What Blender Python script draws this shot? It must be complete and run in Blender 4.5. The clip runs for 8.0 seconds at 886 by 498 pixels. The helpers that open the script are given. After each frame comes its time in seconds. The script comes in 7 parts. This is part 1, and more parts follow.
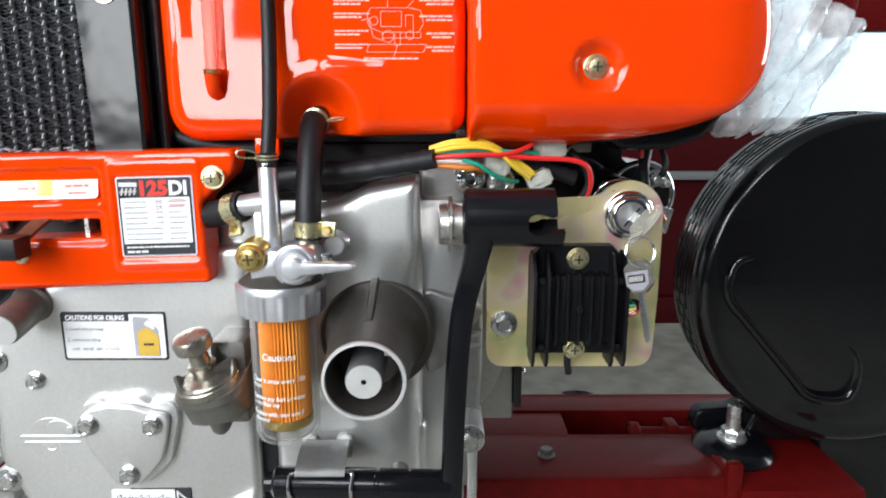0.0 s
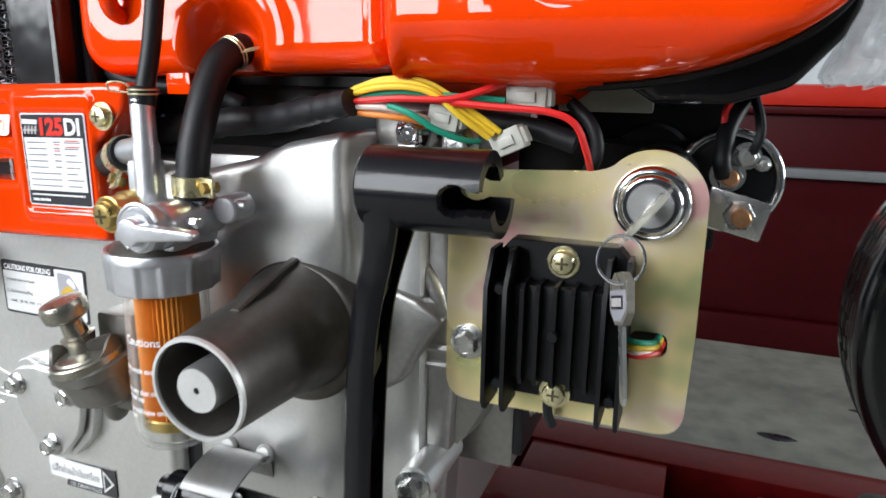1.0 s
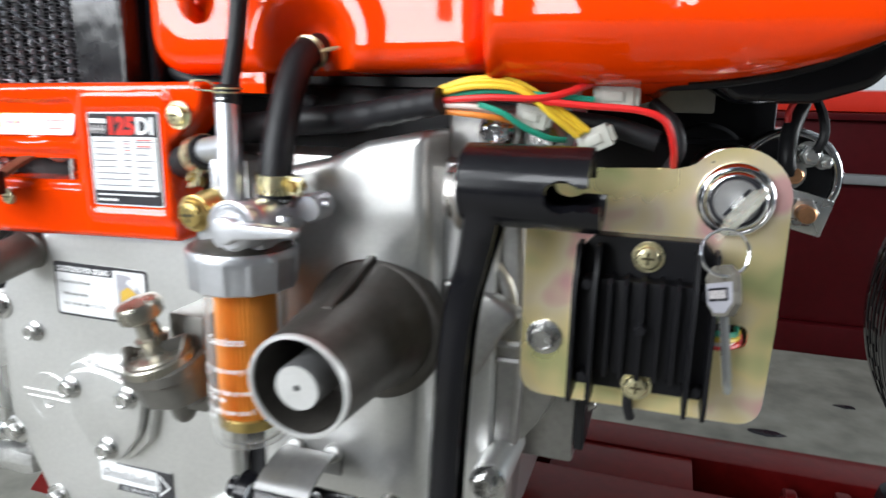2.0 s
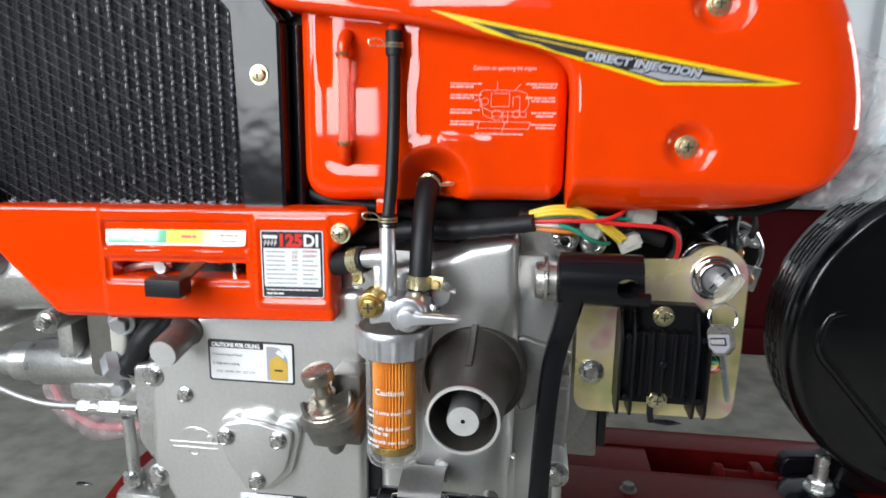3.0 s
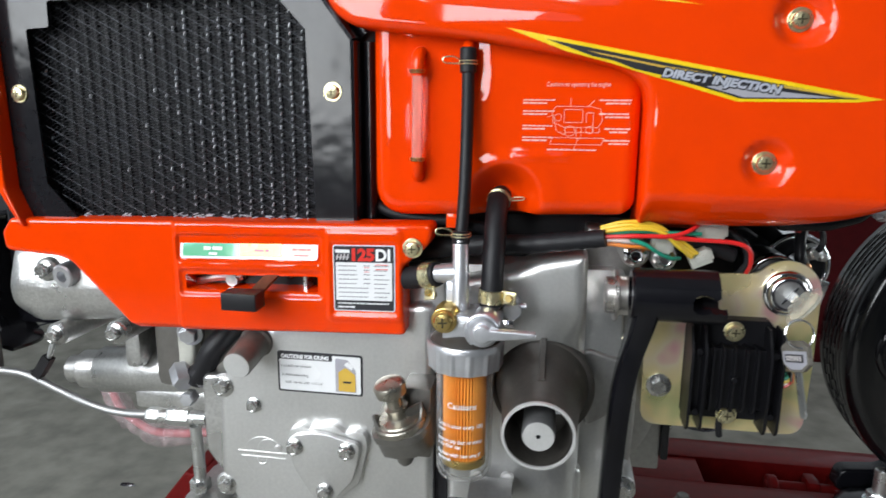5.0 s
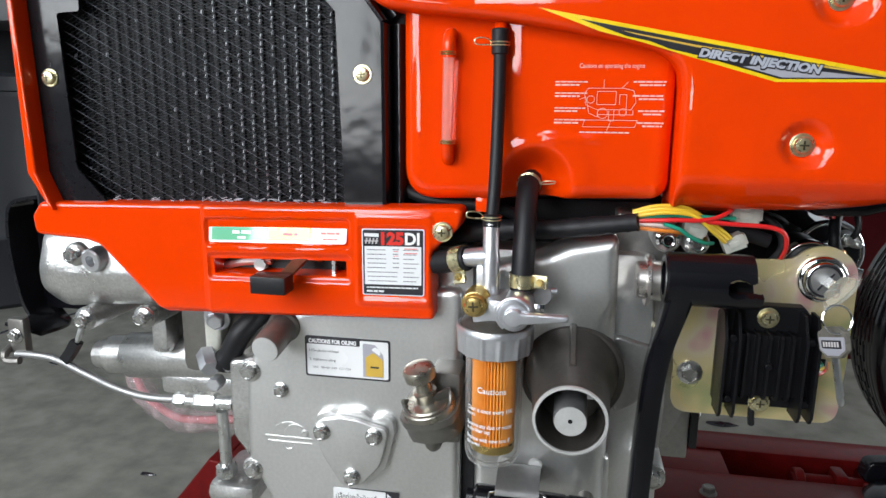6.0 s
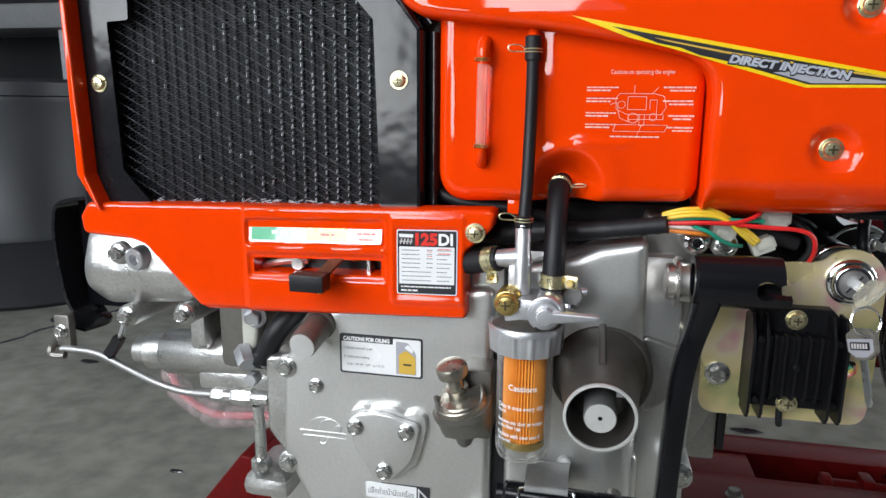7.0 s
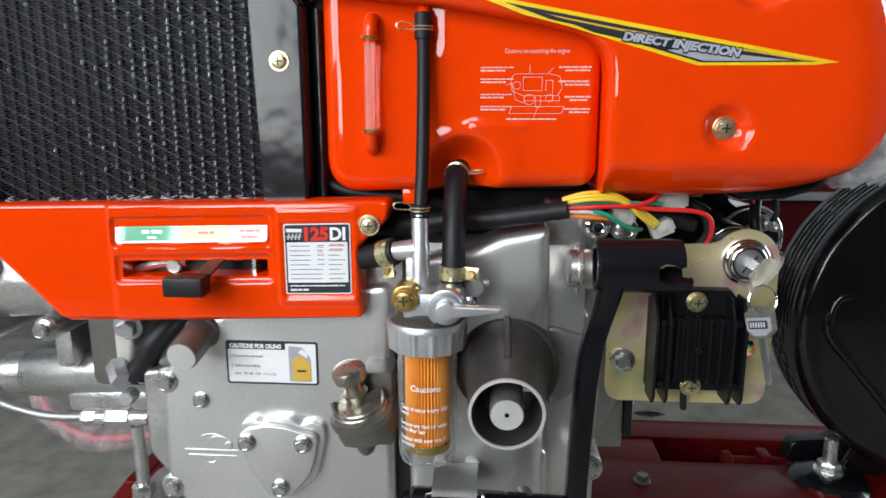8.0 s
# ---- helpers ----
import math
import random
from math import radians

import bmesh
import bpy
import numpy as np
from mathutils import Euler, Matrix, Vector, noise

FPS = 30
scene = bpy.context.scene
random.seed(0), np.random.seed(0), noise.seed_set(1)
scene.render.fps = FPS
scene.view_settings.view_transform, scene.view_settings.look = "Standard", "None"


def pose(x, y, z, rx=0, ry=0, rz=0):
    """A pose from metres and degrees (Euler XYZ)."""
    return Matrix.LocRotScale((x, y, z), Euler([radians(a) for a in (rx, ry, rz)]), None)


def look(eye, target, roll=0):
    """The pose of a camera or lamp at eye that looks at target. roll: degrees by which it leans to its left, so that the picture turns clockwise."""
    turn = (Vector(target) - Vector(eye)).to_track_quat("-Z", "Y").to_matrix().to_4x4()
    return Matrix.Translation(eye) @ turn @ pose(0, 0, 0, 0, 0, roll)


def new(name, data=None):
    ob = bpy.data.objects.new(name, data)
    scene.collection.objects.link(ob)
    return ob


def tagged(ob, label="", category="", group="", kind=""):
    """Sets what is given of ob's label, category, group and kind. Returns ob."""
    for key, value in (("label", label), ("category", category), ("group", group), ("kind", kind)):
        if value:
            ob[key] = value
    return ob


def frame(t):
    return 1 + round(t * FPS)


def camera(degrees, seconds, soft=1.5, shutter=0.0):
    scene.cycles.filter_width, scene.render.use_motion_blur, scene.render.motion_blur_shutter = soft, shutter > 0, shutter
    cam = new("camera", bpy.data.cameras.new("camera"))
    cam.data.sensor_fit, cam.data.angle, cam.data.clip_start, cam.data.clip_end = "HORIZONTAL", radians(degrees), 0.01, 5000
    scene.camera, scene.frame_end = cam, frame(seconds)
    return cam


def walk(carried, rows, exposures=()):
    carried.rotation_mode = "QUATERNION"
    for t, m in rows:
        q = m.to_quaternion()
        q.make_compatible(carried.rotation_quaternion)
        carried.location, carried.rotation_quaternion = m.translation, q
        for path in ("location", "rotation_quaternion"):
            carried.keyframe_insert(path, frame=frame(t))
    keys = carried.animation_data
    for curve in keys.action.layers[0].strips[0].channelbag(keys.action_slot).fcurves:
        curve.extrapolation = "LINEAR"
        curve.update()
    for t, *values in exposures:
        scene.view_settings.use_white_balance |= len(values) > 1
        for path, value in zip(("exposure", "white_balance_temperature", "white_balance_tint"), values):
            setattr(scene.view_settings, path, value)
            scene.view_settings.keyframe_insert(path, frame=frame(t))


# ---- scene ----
cam = camera(66.0, 8.0, 1.5, 0.5)
PATH = [
    (0, (-0.003, 0.0, 0.857), (0.009, 1.951, 0.418), -0.0),
    (0.5, (0.035, 0.018, 0.821), (-0.254, 1.959, 0.433), 0.7),
    (0.7, (0.088, 0.073, 0.851), (-0.459, 1.919, 0.311), 0.8),
    (1, (0.179, 0.179, 0.822), (-0.515, 1.993, 0.347), 0.9),
    (1.5, (0.177, 0.197, 0.823), (-0.564, 1.993, 0.348), 1.3),
    (2, (0.118, 0.15, 0.818), (-0.491, 1.998, 0.357), 1.1),
    (2.2, (0.081, 0.105, 0.831), (-0.455, 1.977, 0.373), 1.1),
    (3.3, (-0.015, -0.094, 0.935), (-0.226, 1.852, 0.521), 0.5),
    (3.5, (-0.012, -0.108, 0.946), (-0.228, 1.835, 0.526), 0.2),
    (4, (-0.032, -0.093, 0.94), (-0.293, 1.843, 0.512), 0.3),
    (4.5, (-0.032, -0.067, 0.935), (-0.328, 1.865, 0.511), 0.4),
    (5, (-0.051, -0.062, 0.921), (-0.364, 1.868, 0.502), 0.5),
    (5.2, (-0.06, -0.06, 0.913), (-0.389, 1.866, 0.486), 0.5),
    (6.3, (-0.07, -0.067, 0.906), (-0.44, 1.852, 0.478), 0.5),
    (6.5, (-0.076, -0.073, 0.903), (-0.47, 1.843, 0.488), 0.6),
    (7, (-0.073, -0.082, 0.909), (-0.482, 1.831, 0.494), 0.5),
    (7.5, (-0.071, -0.072, 0.906), (-0.356, 1.862, 0.483), 0.4),
    (7.7, (-0.07, -0.061, 0.902), (-0.269, 1.885, 0.486), 0.4),
    (8, (-0.068, -0.044, 0.895), (-0.211, 1.907, 0.481), -0.0),
]
walk(cam, [(t, look(eye, target, roll)) for t, eye, target, roll in PATH],
     [(0.0, 0.08), (0.5, 0.10), (1.0, 0.08), (1.5, 0.20), (2.0, 0.20), (3.3, -0.20), (5.0, -0.26), (6.5, -0.28), (7.0, -0.30), (8.0, -0.34)])

# ---------------------------------------------------------------- light
world = bpy.data.worlds.new("sky")
scene.world = world
world.use_nodes = True
wn = world.node_tree
sky = wn.nodes.new("ShaderNodeTexSky")
sky.sky_type, sky.sun_disc = "NISHITA", False
sky.sun_elevation, sky.sun_rotation = radians(48), radians(214)
wn.links.new(sky.outputs[0], wn.nodes["Background"].inputs[0])
wn.nodes["Background"].inputs[1].default_value = 0.12

sun_data = bpy.data.lights.new("sun", "SUN")
sun_data.energy, sun_data.angle, sun_data.color = 0.8, radians(12), (1.0, 0.96, 0.9)
sun = new("sun", sun_data)
sun.matrix_world = look((-3.0, -4.5, 6.0), (0, 0, 0))


def daylight(name, eye, target, sx, sy, watts, color=(0.93, 0.97, 1.0)):
    data = bpy.data.lights.new(name, "AREA")
    data.shape, data.size, data.size_y = "RECTANGLE", sx, sy
    data.energy, data.color = watts, color
    ob = new(name, data)
    ob.matrix_world = look(eye, target)
    return ob


# the high shop window behind the camera, and an added floor fill from the right
daylight("shop_window_daylight", (-1.75, -2.30, 1.85), (-0.55, 0.6, 0.85), 3.3, 2.6, 350)
daylight("side_fill_lamp", (4.25, 1.75, 1.5), (0.6, 1.7, 0.0), 1.9, 1.7, 150)
scene.view_settings.exposure = 0.0

# ---------------------------------------------------------------- materials


def mat(name, color, rough=0.5, metal=0.0, vary=0.15, grain=60.0, big=6.0, bump=0.0, bump_scale=400.0, coat=0.0,
        rough_vary=0.08, spec=0.5, tint=None):
    """A surface with variation at two scales, fine relief and uneven gloss."""
    m = bpy.data.materials.new(name)
    m.use_nodes = True
    nt = m.node_tree
    b = nt.nodes["Principled BSDF"]
    co = nt.nodes.new("ShaderNodeTexCoord")
    n1, n2 = nt.nodes.new("ShaderNodeTexNoise"), nt.nodes.new("ShaderNodeTexNoise")
    n1.inputs["Scale"].default_value, n2.inputs["Scale"].default_value = grain, big
    n1.inputs["Detail"].default_value = n2.inputs["Detail"].default_value = 4.0
    add = nt.nodes.new("ShaderNodeMath")
    add.operation = "ADD"
    nt.links.new(co.outputs["Object"], n1.inputs["Vector"])
    nt.links.new(co.outputs["Object"], n2.inputs["Vector"])
    nt.links.new(n1.outputs["Fac"], add.inputs[0])
    nt.links.new(n2.outputs["Fac"], add.inputs[1])
    ramp = nt.nodes.new("ShaderNodeMapRange")
    ramp.inputs["From Min"].default_value, ramp.inputs["From Max"].default_value = 0.65, 1.35
    nt.links.new(add.outputs[0], ramp.inputs["Value"])
    mix = nt.nodes.new("ShaderNodeMix")
    mix.data_type = "RGBA"
    lo = [c * (1 - vary) for c in color]
    hi = [min(1.0, c * (1 + vary)) for c in (tint or color)]
    mix.inputs["A"].default_value, mix.inputs["B"].default_value = (*lo, 1), (*hi, 1)
    nt.links.new(ramp.outputs[0], mix.inputs["Factor"])
    nt.links.new(mix.outputs["Result"], b.inputs["Base Color"])
    rr = nt.nodes.new("ShaderNodeMapRange")
    rr.inputs["From Min"].default_value, rr.inputs["From Max"].default_value = 0.3, 0.7
    rr.inputs["To Min"].default_value, rr.inputs["To Max"].default_value = max(0.02, rough - rough_vary), min(1, rough + rough_vary)
    nt.links.new(n2.outputs["Fac"], rr.inputs["Value"])
    nt.links.new(rr.outputs[0], b.inputs["Roughness"])
    b.inputs["Metallic"].default_value = metal
    b.inputs["Specular IOR Level"].default_value = spec
    b.inputs["Coat Weight"].default_value = coat
    b.inputs["Coat Roughness"].default_value = 0.04
    if bump:
        n3 = nt.nodes.new("ShaderNodeTexNoise")
        n3.inputs["Scale"].default_value, n3.inputs["Detail"].default_value = bump_scale, 3.0
        nt.links.new(co.outputs["Object"], n3.inputs["Vector"])
        bp = nt.nodes.new("ShaderNodeBump")
        bp.inputs["Strength"].default_value, bp.inputs["Distance"].default_value = bump, 0.0006
        nt.links.new(n3.outputs["Fac"], bp.inputs["Height"])
        nt.links.new(bp.outputs["Normal"], b.inputs["Normal"])
    return m


ORANGE = mat("orange_enamel", (0.80, 0.046, 0.0006), 0.35, 0, 0.04, 30, 4, 0.070, 16, 0.8, 0.07, spec=0.0)
ORANGE.node_tree.nodes["Principled BSDF"].inputs["Coat IOR"].default_value = 1.6
SILVER = mat("silver_painted_casting", (0.68, 0.68, 0.67), 0.37, 0.90, 0.07, 300, 9, 0.16, 900, 0, 0.06)
ROUGHCAST = mat("rough_silver_casting", (0.60, 0.60, 0.59), 0.33, 0.90, 0.20, 320, 24, 0.7, 360, 0, 0.08)
# casting grey darkened: holds the shade right of the pipe in its colour
SHADEDCAST = mat("dull_shaded_alloy_casting", (0.36, 0.355, 0.345), 0.36, 0.85, 0.14, 200, 14, 0.3, 600, 0, 0.08)
CASTGREY = mat("bare_grey_casting", (0.19, 0.182, 0.168), 0.38, 0.62, 0.12, 160, 12, 0.35, 700, 0, 0.08)
ALLOY = mat("bright_alloy", (0.60, 0.61, 0.64), 0.34, 0.82, 0.08, 200, 30, 0.2, 800)
ZINC = mat("zinc_plated_steel", (0.70, 0.71, 0.70), 0.30, 0.92, 0.10, 300, 60, 0.1, 900)
BOLTSTEEL = mat("plated_bolt_steel", (0.56, 0.56, 0.55), 0.26, 0.95, 0.14, 300, 80, 0.12, 900)
CHROME = mat("chrome", (0.80, 0.80, 0.82), 0.10, 1.0, 0.03, 100, 20)
YELLOWZINC = mat("yellow_zinc_screw", (0.70, 0.64, 0.40), 0.30, 0.9, 0.18, 300, 90)
RECESS = mat("shaded_screw_recess", (0.10, 0.085, 0.05), 0.45, 0.8, 0.2, 300, 90)
PIPECAST = mat("dark_bare_casting", (0.085, 0.078, 0.070), 0.42, 0.45, 0.2, 160, 12, 0.3, 700, 0, 0.08)
KNOBMETAL = mat("dull_nickel", (0.36, 0.34, 0.29), 0.30, 0.9, 0.14, 200, 60, 0.1, 600)
BRASS = mat("brass", (0.58, 0.43, 0.16), 0.30, 0.95, 0.12, 200, 60)
COPPER = mat("copper_terminal", (0.72, 0.38, 0.20), 0.35, 0.9, 0.15, 300, 60)
RUBBER = mat("black_rubber_hose", (0.011, 0.011, 0.013), 0.48, 0, 0.2, 200, 15, 0.25, 500, spec=0.3)
RECTIFIER = mat("black_cast_alloy_paint", (0.0060, 0.0060, 0.0075), 0.42, 0, 0.2, 200, 10, 0.1, 600, spec=0.22)
PLASTIC = mat("black_plastic", (0.009, 0.009, 0.011), 0.38, 0, 0.15, 200, 10, 0.1, 600, spec=0.35)
BLACKPAINT = mat("black_gloss_paint", (0.006, 0.006, 0.008), 0.24, 0, 0.2, 120, 8, 0.16, 160, 0.2, spec=0.25)
DRUMPAINT = mat("black_gloss_drum_paint", (0.005, 0.005, 0.006), 0.14, 0, 0.2, 120, 8, 0.05, 60, 0.3, spec=0.4)
BLACKSATIN = mat("black_satin_sheet_metal", (0.012, 0.012, 0.014), 0.14, 0.0, 0.15, 150, 5, 1.0, 13, 0.0, spec=0.36)
next(n for n in BLACKSATIN.node_tree.nodes if n.type == "BUMP").inputs["Distance"].default_value = 0.0022
FLANGEBLACK = mat("black_flange_paint", (0.007, 0.007, 0.009), 0.18, 0, 0.15, 150, 5, 0.8, 70, 0.0, spec=0.5)
FINMETAL = mat("dark_fin_metal", (0.007, 0.008, 0.012), 0.55, 0.0, 0.6, 900, 60, 0.8, 900)
FINS = mat("black_radiator_fins", (0.004, 0.004, 0.005), 0.6, 0.0, 0.3, 300, 30, spec=0.2)
FINLIP = mat("grey_radiator_fin_lip", (0.0065, 0.007, 0.010), 0.5, 0.1, 0.6, 700, 40)
WIREFINE = mat("fine_dark_wire", (0.045, 0.048, 0.058), 0.45, 0.2, 0.5, 300, 25)
WIRE = mat("dark_steel_wire", (0.130, 0.137, 0.160), 0.45, 0.2, 0.5, 300, 25)
FINEDGE = mat("bright_fin_edge", (0.44, 0.45, 0.48), 0.40, 0.3, 0.5, 400, 25)
REDHATCH = mat("bright_red_paint", (0.50, 0.022, 0.010), 0.35, 0, 0.06, 30, 4, 0, 400, 0.3)
RED = mat("dark_red_frame_paint", (0.100, 0.0035, 0.0035), 0.42, 0, 0.25, 70, 6, 0.1, 120, 0.10, spec=0.1)
STRIPGREY = mat("grey_rubber_strip", (0.16, 0.165, 0.17), 0.6, 0, 0.1, 40, 3)
REDBOX = mat("maroon_body_paint", (0.046, 0.002, 0.0035), 0.38, 0, 0.2, 40, 3, 0.05, 80, 0.08, spec=0.15)
ASPHALT = mat("asphalt", (0.055, 0.055, 0.055), 0.85, 0, 0.2, 60, 2, 0.4, 120)
CONCRETE = mat("grey_concrete", (0.205, 0.202, 0.176), 0.62, 0, 0.42, 14, 2.2, 0.16, 60)
DARKWALL = mat("dark_grey_wall_paint", (0.06, 0.062, 0.064), 0.7, 0, 0.06, 20, 1.5, 0.1, 60)
DULLSTEEL = mat("dull_steel_tube", (0.34, 0.34, 0.34), 0.46, 0.85, 0.1, 200, 30, 0.1, 500)
ENDFACE = mat("sawn_metal_face", (0.58, 0.58, 0.57), 0.45, 0.4, 0.06, 500, 60)
TURNED = mat("turned_steel", (0.66, 0.63, 0.60), 0.30, 0.95, 0.12, 300, 60, 0.15, 700)
SMOKY = mat("smoky_key_plastic", (0.15, 0.14, 0.12), 0.3, 0, 0.15, 300, 60)
DECALGROUND = mat("charcoal_print", (0.085, 0.08, 0.085), 0.3, 0, 0.1, 60, 10, 0, 400, 0.5)
WALLPAINT = mat("white_wall_paint", (0.55, 0.58, 0.60), 0.7, 0, 0.04, 20, 1.5, 0.1, 60)
CEILINGM = mat("grey_roof_sheet", (0.22, 0.23, 0.24), 0.6, 0.1, 0.06, 20, 1.5)
WHITE = mat("white_print", (0.82, 0.83, 0.84), 0.45, 0, 0.03, 60, 10)
PAPERWHITE = mat("white_label_film", (0.80, 0.81, 0.82), 0.22, 0, 0.03, 60, 10, 0, 400, 0.6)
INKBLACK = mat("black_print", (0.02, 0.02, 0.025), 0.3, 0, 0.1, 60, 10, 0, 400, 0.5)
INKRED = mat("red_print", (0.70, 0.03, 0.02), 0.3, 0, 0.1, 60, 10, 0, 400, 0.5)
INKGREY = mat("grey_print", (0.36, 0.36, 0.40), 0.3, 0, 0.1, 60, 10, 0, 400, 0.5)
TINYPRINT = mat("dark_grey_print", (0.16, 0.16, 0.18), 0.3, 0, 0.1, 60, 10, 0, 400, 0.5)
INKPALE = mat("pale_grey_print", (0.55, 0.52, 0.52), 0.3, 0, 0.1, 60, 10, 0, 400, 0.5)
INKBLUEGREY = mat("blue_grey_print", (0.40, 0.42, 0.48), 0.3, 0, 0.1, 60, 10, 0, 400, 0.5)
INKYELLOW = mat("yellow_print", (0.86, 0.60, 0.008), 0.25, 0, 0.06, 60, 10, 0, 400, 0.6)
INKGOLD = mat("ochre_print", (0.62, 0.40, 0.06), 0.3, 0, 0.1, 60, 10, 0, 400, 0.5)
INKGREEN = mat("green_print", (0.05, 0.42, 0.20), 0.2, 0, 0.1, 60, 10, 0, 400, 0.8)
for glossy in (INKGREEN, INKYELLOW):
    glossy.node_tree.nodes["Principled BSDF"].inputs["Coat IOR"].default_value = 1.8
INKPINK = mat("faint_white_print", (0.86, 0.50, 0.42), 0.3, 0, 0.05, 60, 10, 0, 400, 0.5)
FILTERPAPER = mat("orange_filter_paper", (0.78, 0.30, 0.04), 0.7, 0, 0.12, 300, 40)
NYLON = mat("milky_nylon_connector", (0.46, 0.46, 0.41), 0.35, 0, 0.08, 200, 40)
W_YELLOW = mat("yellow_wire", (0.85, 0.58, 0.04), 0.4, 0, 0.06)
W_RED = mat("red_wire", (0.72, 0.02, 0.02), 0.4, 0, 0.06)
W_GREEN = mat("green_wire", (0.02, 0.34, 0.22), 0.4, 0, 0.06)
W_WHITE = mat("pale_wire", (0.80, 0.66, 0.60), 0.4, 0, 0.06)
W_ORANGE = mat("orange_wire", (0.86, 0.26, 0.04), 0.4, 0, 0.06)
BROWN = mat("rusty_brown_steel", (0.16, 0.07, 0.04), 0.42, 0.5, 0.3, 200, 40)
BARREL = mat("dark_grey_plastic", (0.011, 0.012, 0.016), 0.5, 0, 0.12, 40, 3, 0.1, 100)


def clear(name, color, rough=0.02, ior=1.45, weight=1.0):
    m = mat(name, color, rough, 0, 0.02, 60, 10)
    b = m.node_tree.nodes["Principled BSDF"]
    b.inputs["Transmission Weight"].default_value, b.inputs["IOR"].default_value = weight, ior
    return m


SIGHT = clear("frosted_sight_tube", (0.95, 0.55, 0.46), 0.22, 1.2, 0.70)


def film(name, color, part_clear, rough):
    """Thin clear film: mostly see-through, with a glossy skin."""
    m = mat(name, color, rough, 0, 0.05, 60, 12)
    nt = m.node_tree
    b, out = nt.nodes["Principled BSDF"], nt.nodes["Material Output"]
    tr, mx, fr = nt.nodes.new("ShaderNodeBsdfTransparent"), nt.nodes.new("ShaderNodeMixShader"), nt.nodes.new("ShaderNodeMath")
    n = nt.nodes.new("ShaderNodeTexNoise")
    co = nt.nodes.new("ShaderNodeTexCoord")
    n.inputs["Scale"].default_value, n.inputs["Detail"].default_value = 55, 5
    nt.links.new(co.outputs["Object"], n.inputs["Vector"])
    fr.operation = "MULTIPLY_ADD"
    fr.inputs[1].default_value, fr.inputs[2].default_value = 0.9, (1 - part_clear) - 0.45
    fr.use_clamp = True
    nt.links.new(n.outputs["Fac"], fr.inputs[0])
    nt.links.new(fr.outputs[0], mx.inputs[0])
    nt.links.new(tr.outputs[0], mx.inputs[1])
    nt.links.new(b.outputs[0], mx.inputs[2])
    nt.links.new(mx.outputs[0], out.inputs["Surface"])
    return m


def thin_clear(name):
    """Thin clear plastic wall: see-through, glossier towards the rim."""
    m = mat(name, (0.85, 0.85, 0.85), 0.12, 0, 0.02, 60, 10)
    nt = m.node_tree
    b, out = nt.nodes["Principled BSDF"], nt.nodes["Material Output"]
    b.inputs["Metallic"].default_value = 0.4
    tr, mx, lw, pw = nt.nodes.new("ShaderNodeBsdfTransparent"), nt.nodes.new("ShaderNodeMixShader"), nt.nodes.new("ShaderNodeLayerWeight"), nt.nodes.new("ShaderNodeMath")
    tr.inputs[0].default_value = (0.97, 0.97, 0.96, 1)
    pw.operation = "POWER"
    pw.inputs[1].default_value = 3.5
    nt.links.new(lw.outputs["Facing"], pw.inputs[0])
    nt.links.new(pw.outputs[0], mx.inputs[0])
    nt.links.new(tr.outputs[0], mx.inputs[1])
    nt.links.new(b.outputs[0], mx.inputs[2])
    nt.links.new(mx.outputs[0], out.inputs["Surface"])
    return m


BOWL = thin_clear("thin_clear_plastic")
BAGFILM = film("clear_wrapping_film", (0.80, 0.84, 0.86), 0.58, 0.10)
PINKFILM = film("pink_wrapping_film", (0.66, 0.50, 0.52), 0.82, 0.06)
PINKHOSE = mat("pale_red_hose", (0.46, 0.17, 0.18), 0.35, 0, 0.15, 120, 30)
SMOKECLEAR = film("clear_key_plastic", (0.42, 0.42, 0.35), 0.42, 0.10)
KEYFILM = film("clear_key_cover", (0.70, 0.70, 0.64), 0.90, 0.08)


def iridescent():
    """Yellow-passivated zinc: gold with patches of pink and green."""
    m = mat("yellow_passivated_zinc", (0.66, 0.53, 0.30), 0.32, 0.70, 0.08, 120, 10, 0.08, 500)
    nt = m.node_tree
    b = nt.nodes["Principled BSDF"]
    co, n = nt.nodes.new("ShaderNodeTexCoord"), nt.nodes.new("ShaderNodeTexNoise")
    n.inputs["Scale"].default_value, n.inputs["Detail"].default_value = 19, 2
    r = nt.nodes.new("ShaderNodeValToRGB")
    e = r.color_ramp.elements
    e[0].position, e[0].color = 0.36, (0.62, 0.64, 0.30, 1)
    e[1].position, e[1].color = 0.64, (0.86, 0.50, 0.48, 1)
    mid = e.new(0.47)
    mid.color = (0.95, 0.80, 0.42, 1)
    mid = e.new(0.57)
    mid.color = (0.95, 0.81, 0.58, 1)
    nt.links.new(co.outputs["Object"], n.inputs["Vector"])
    nt.links.new(n.outputs["Fac"], r.inputs["Fac"])
    nt.links.new(r.outputs["Color"], b.inputs["Base Color"])
    return m


PASSIVATED = iridescent()


def glow(name, color, strength):
    m = mat(name, color, 0.9, 0, 0.03, 3, 0.6)
    node = m.node_tree.nodes["Principled BSDF"]
    node.inputs["Emission Color"].default_value, node.inputs["Emission Strength"].default_value = (*color, 1), strength
    return m


HAZE = glow("bright_hazy_sky", (0.72, 0.90, 0.98), 0.85)

# ---------------------------------------------------------------- building helpers
SPOT = {}


def thing(name, base, label, category, group="", kind=""):
    ob = new(name)
    ob.location = base
    SPOT[ob] = Vector(base)
    return tagged(ob, label, category, group, kind)


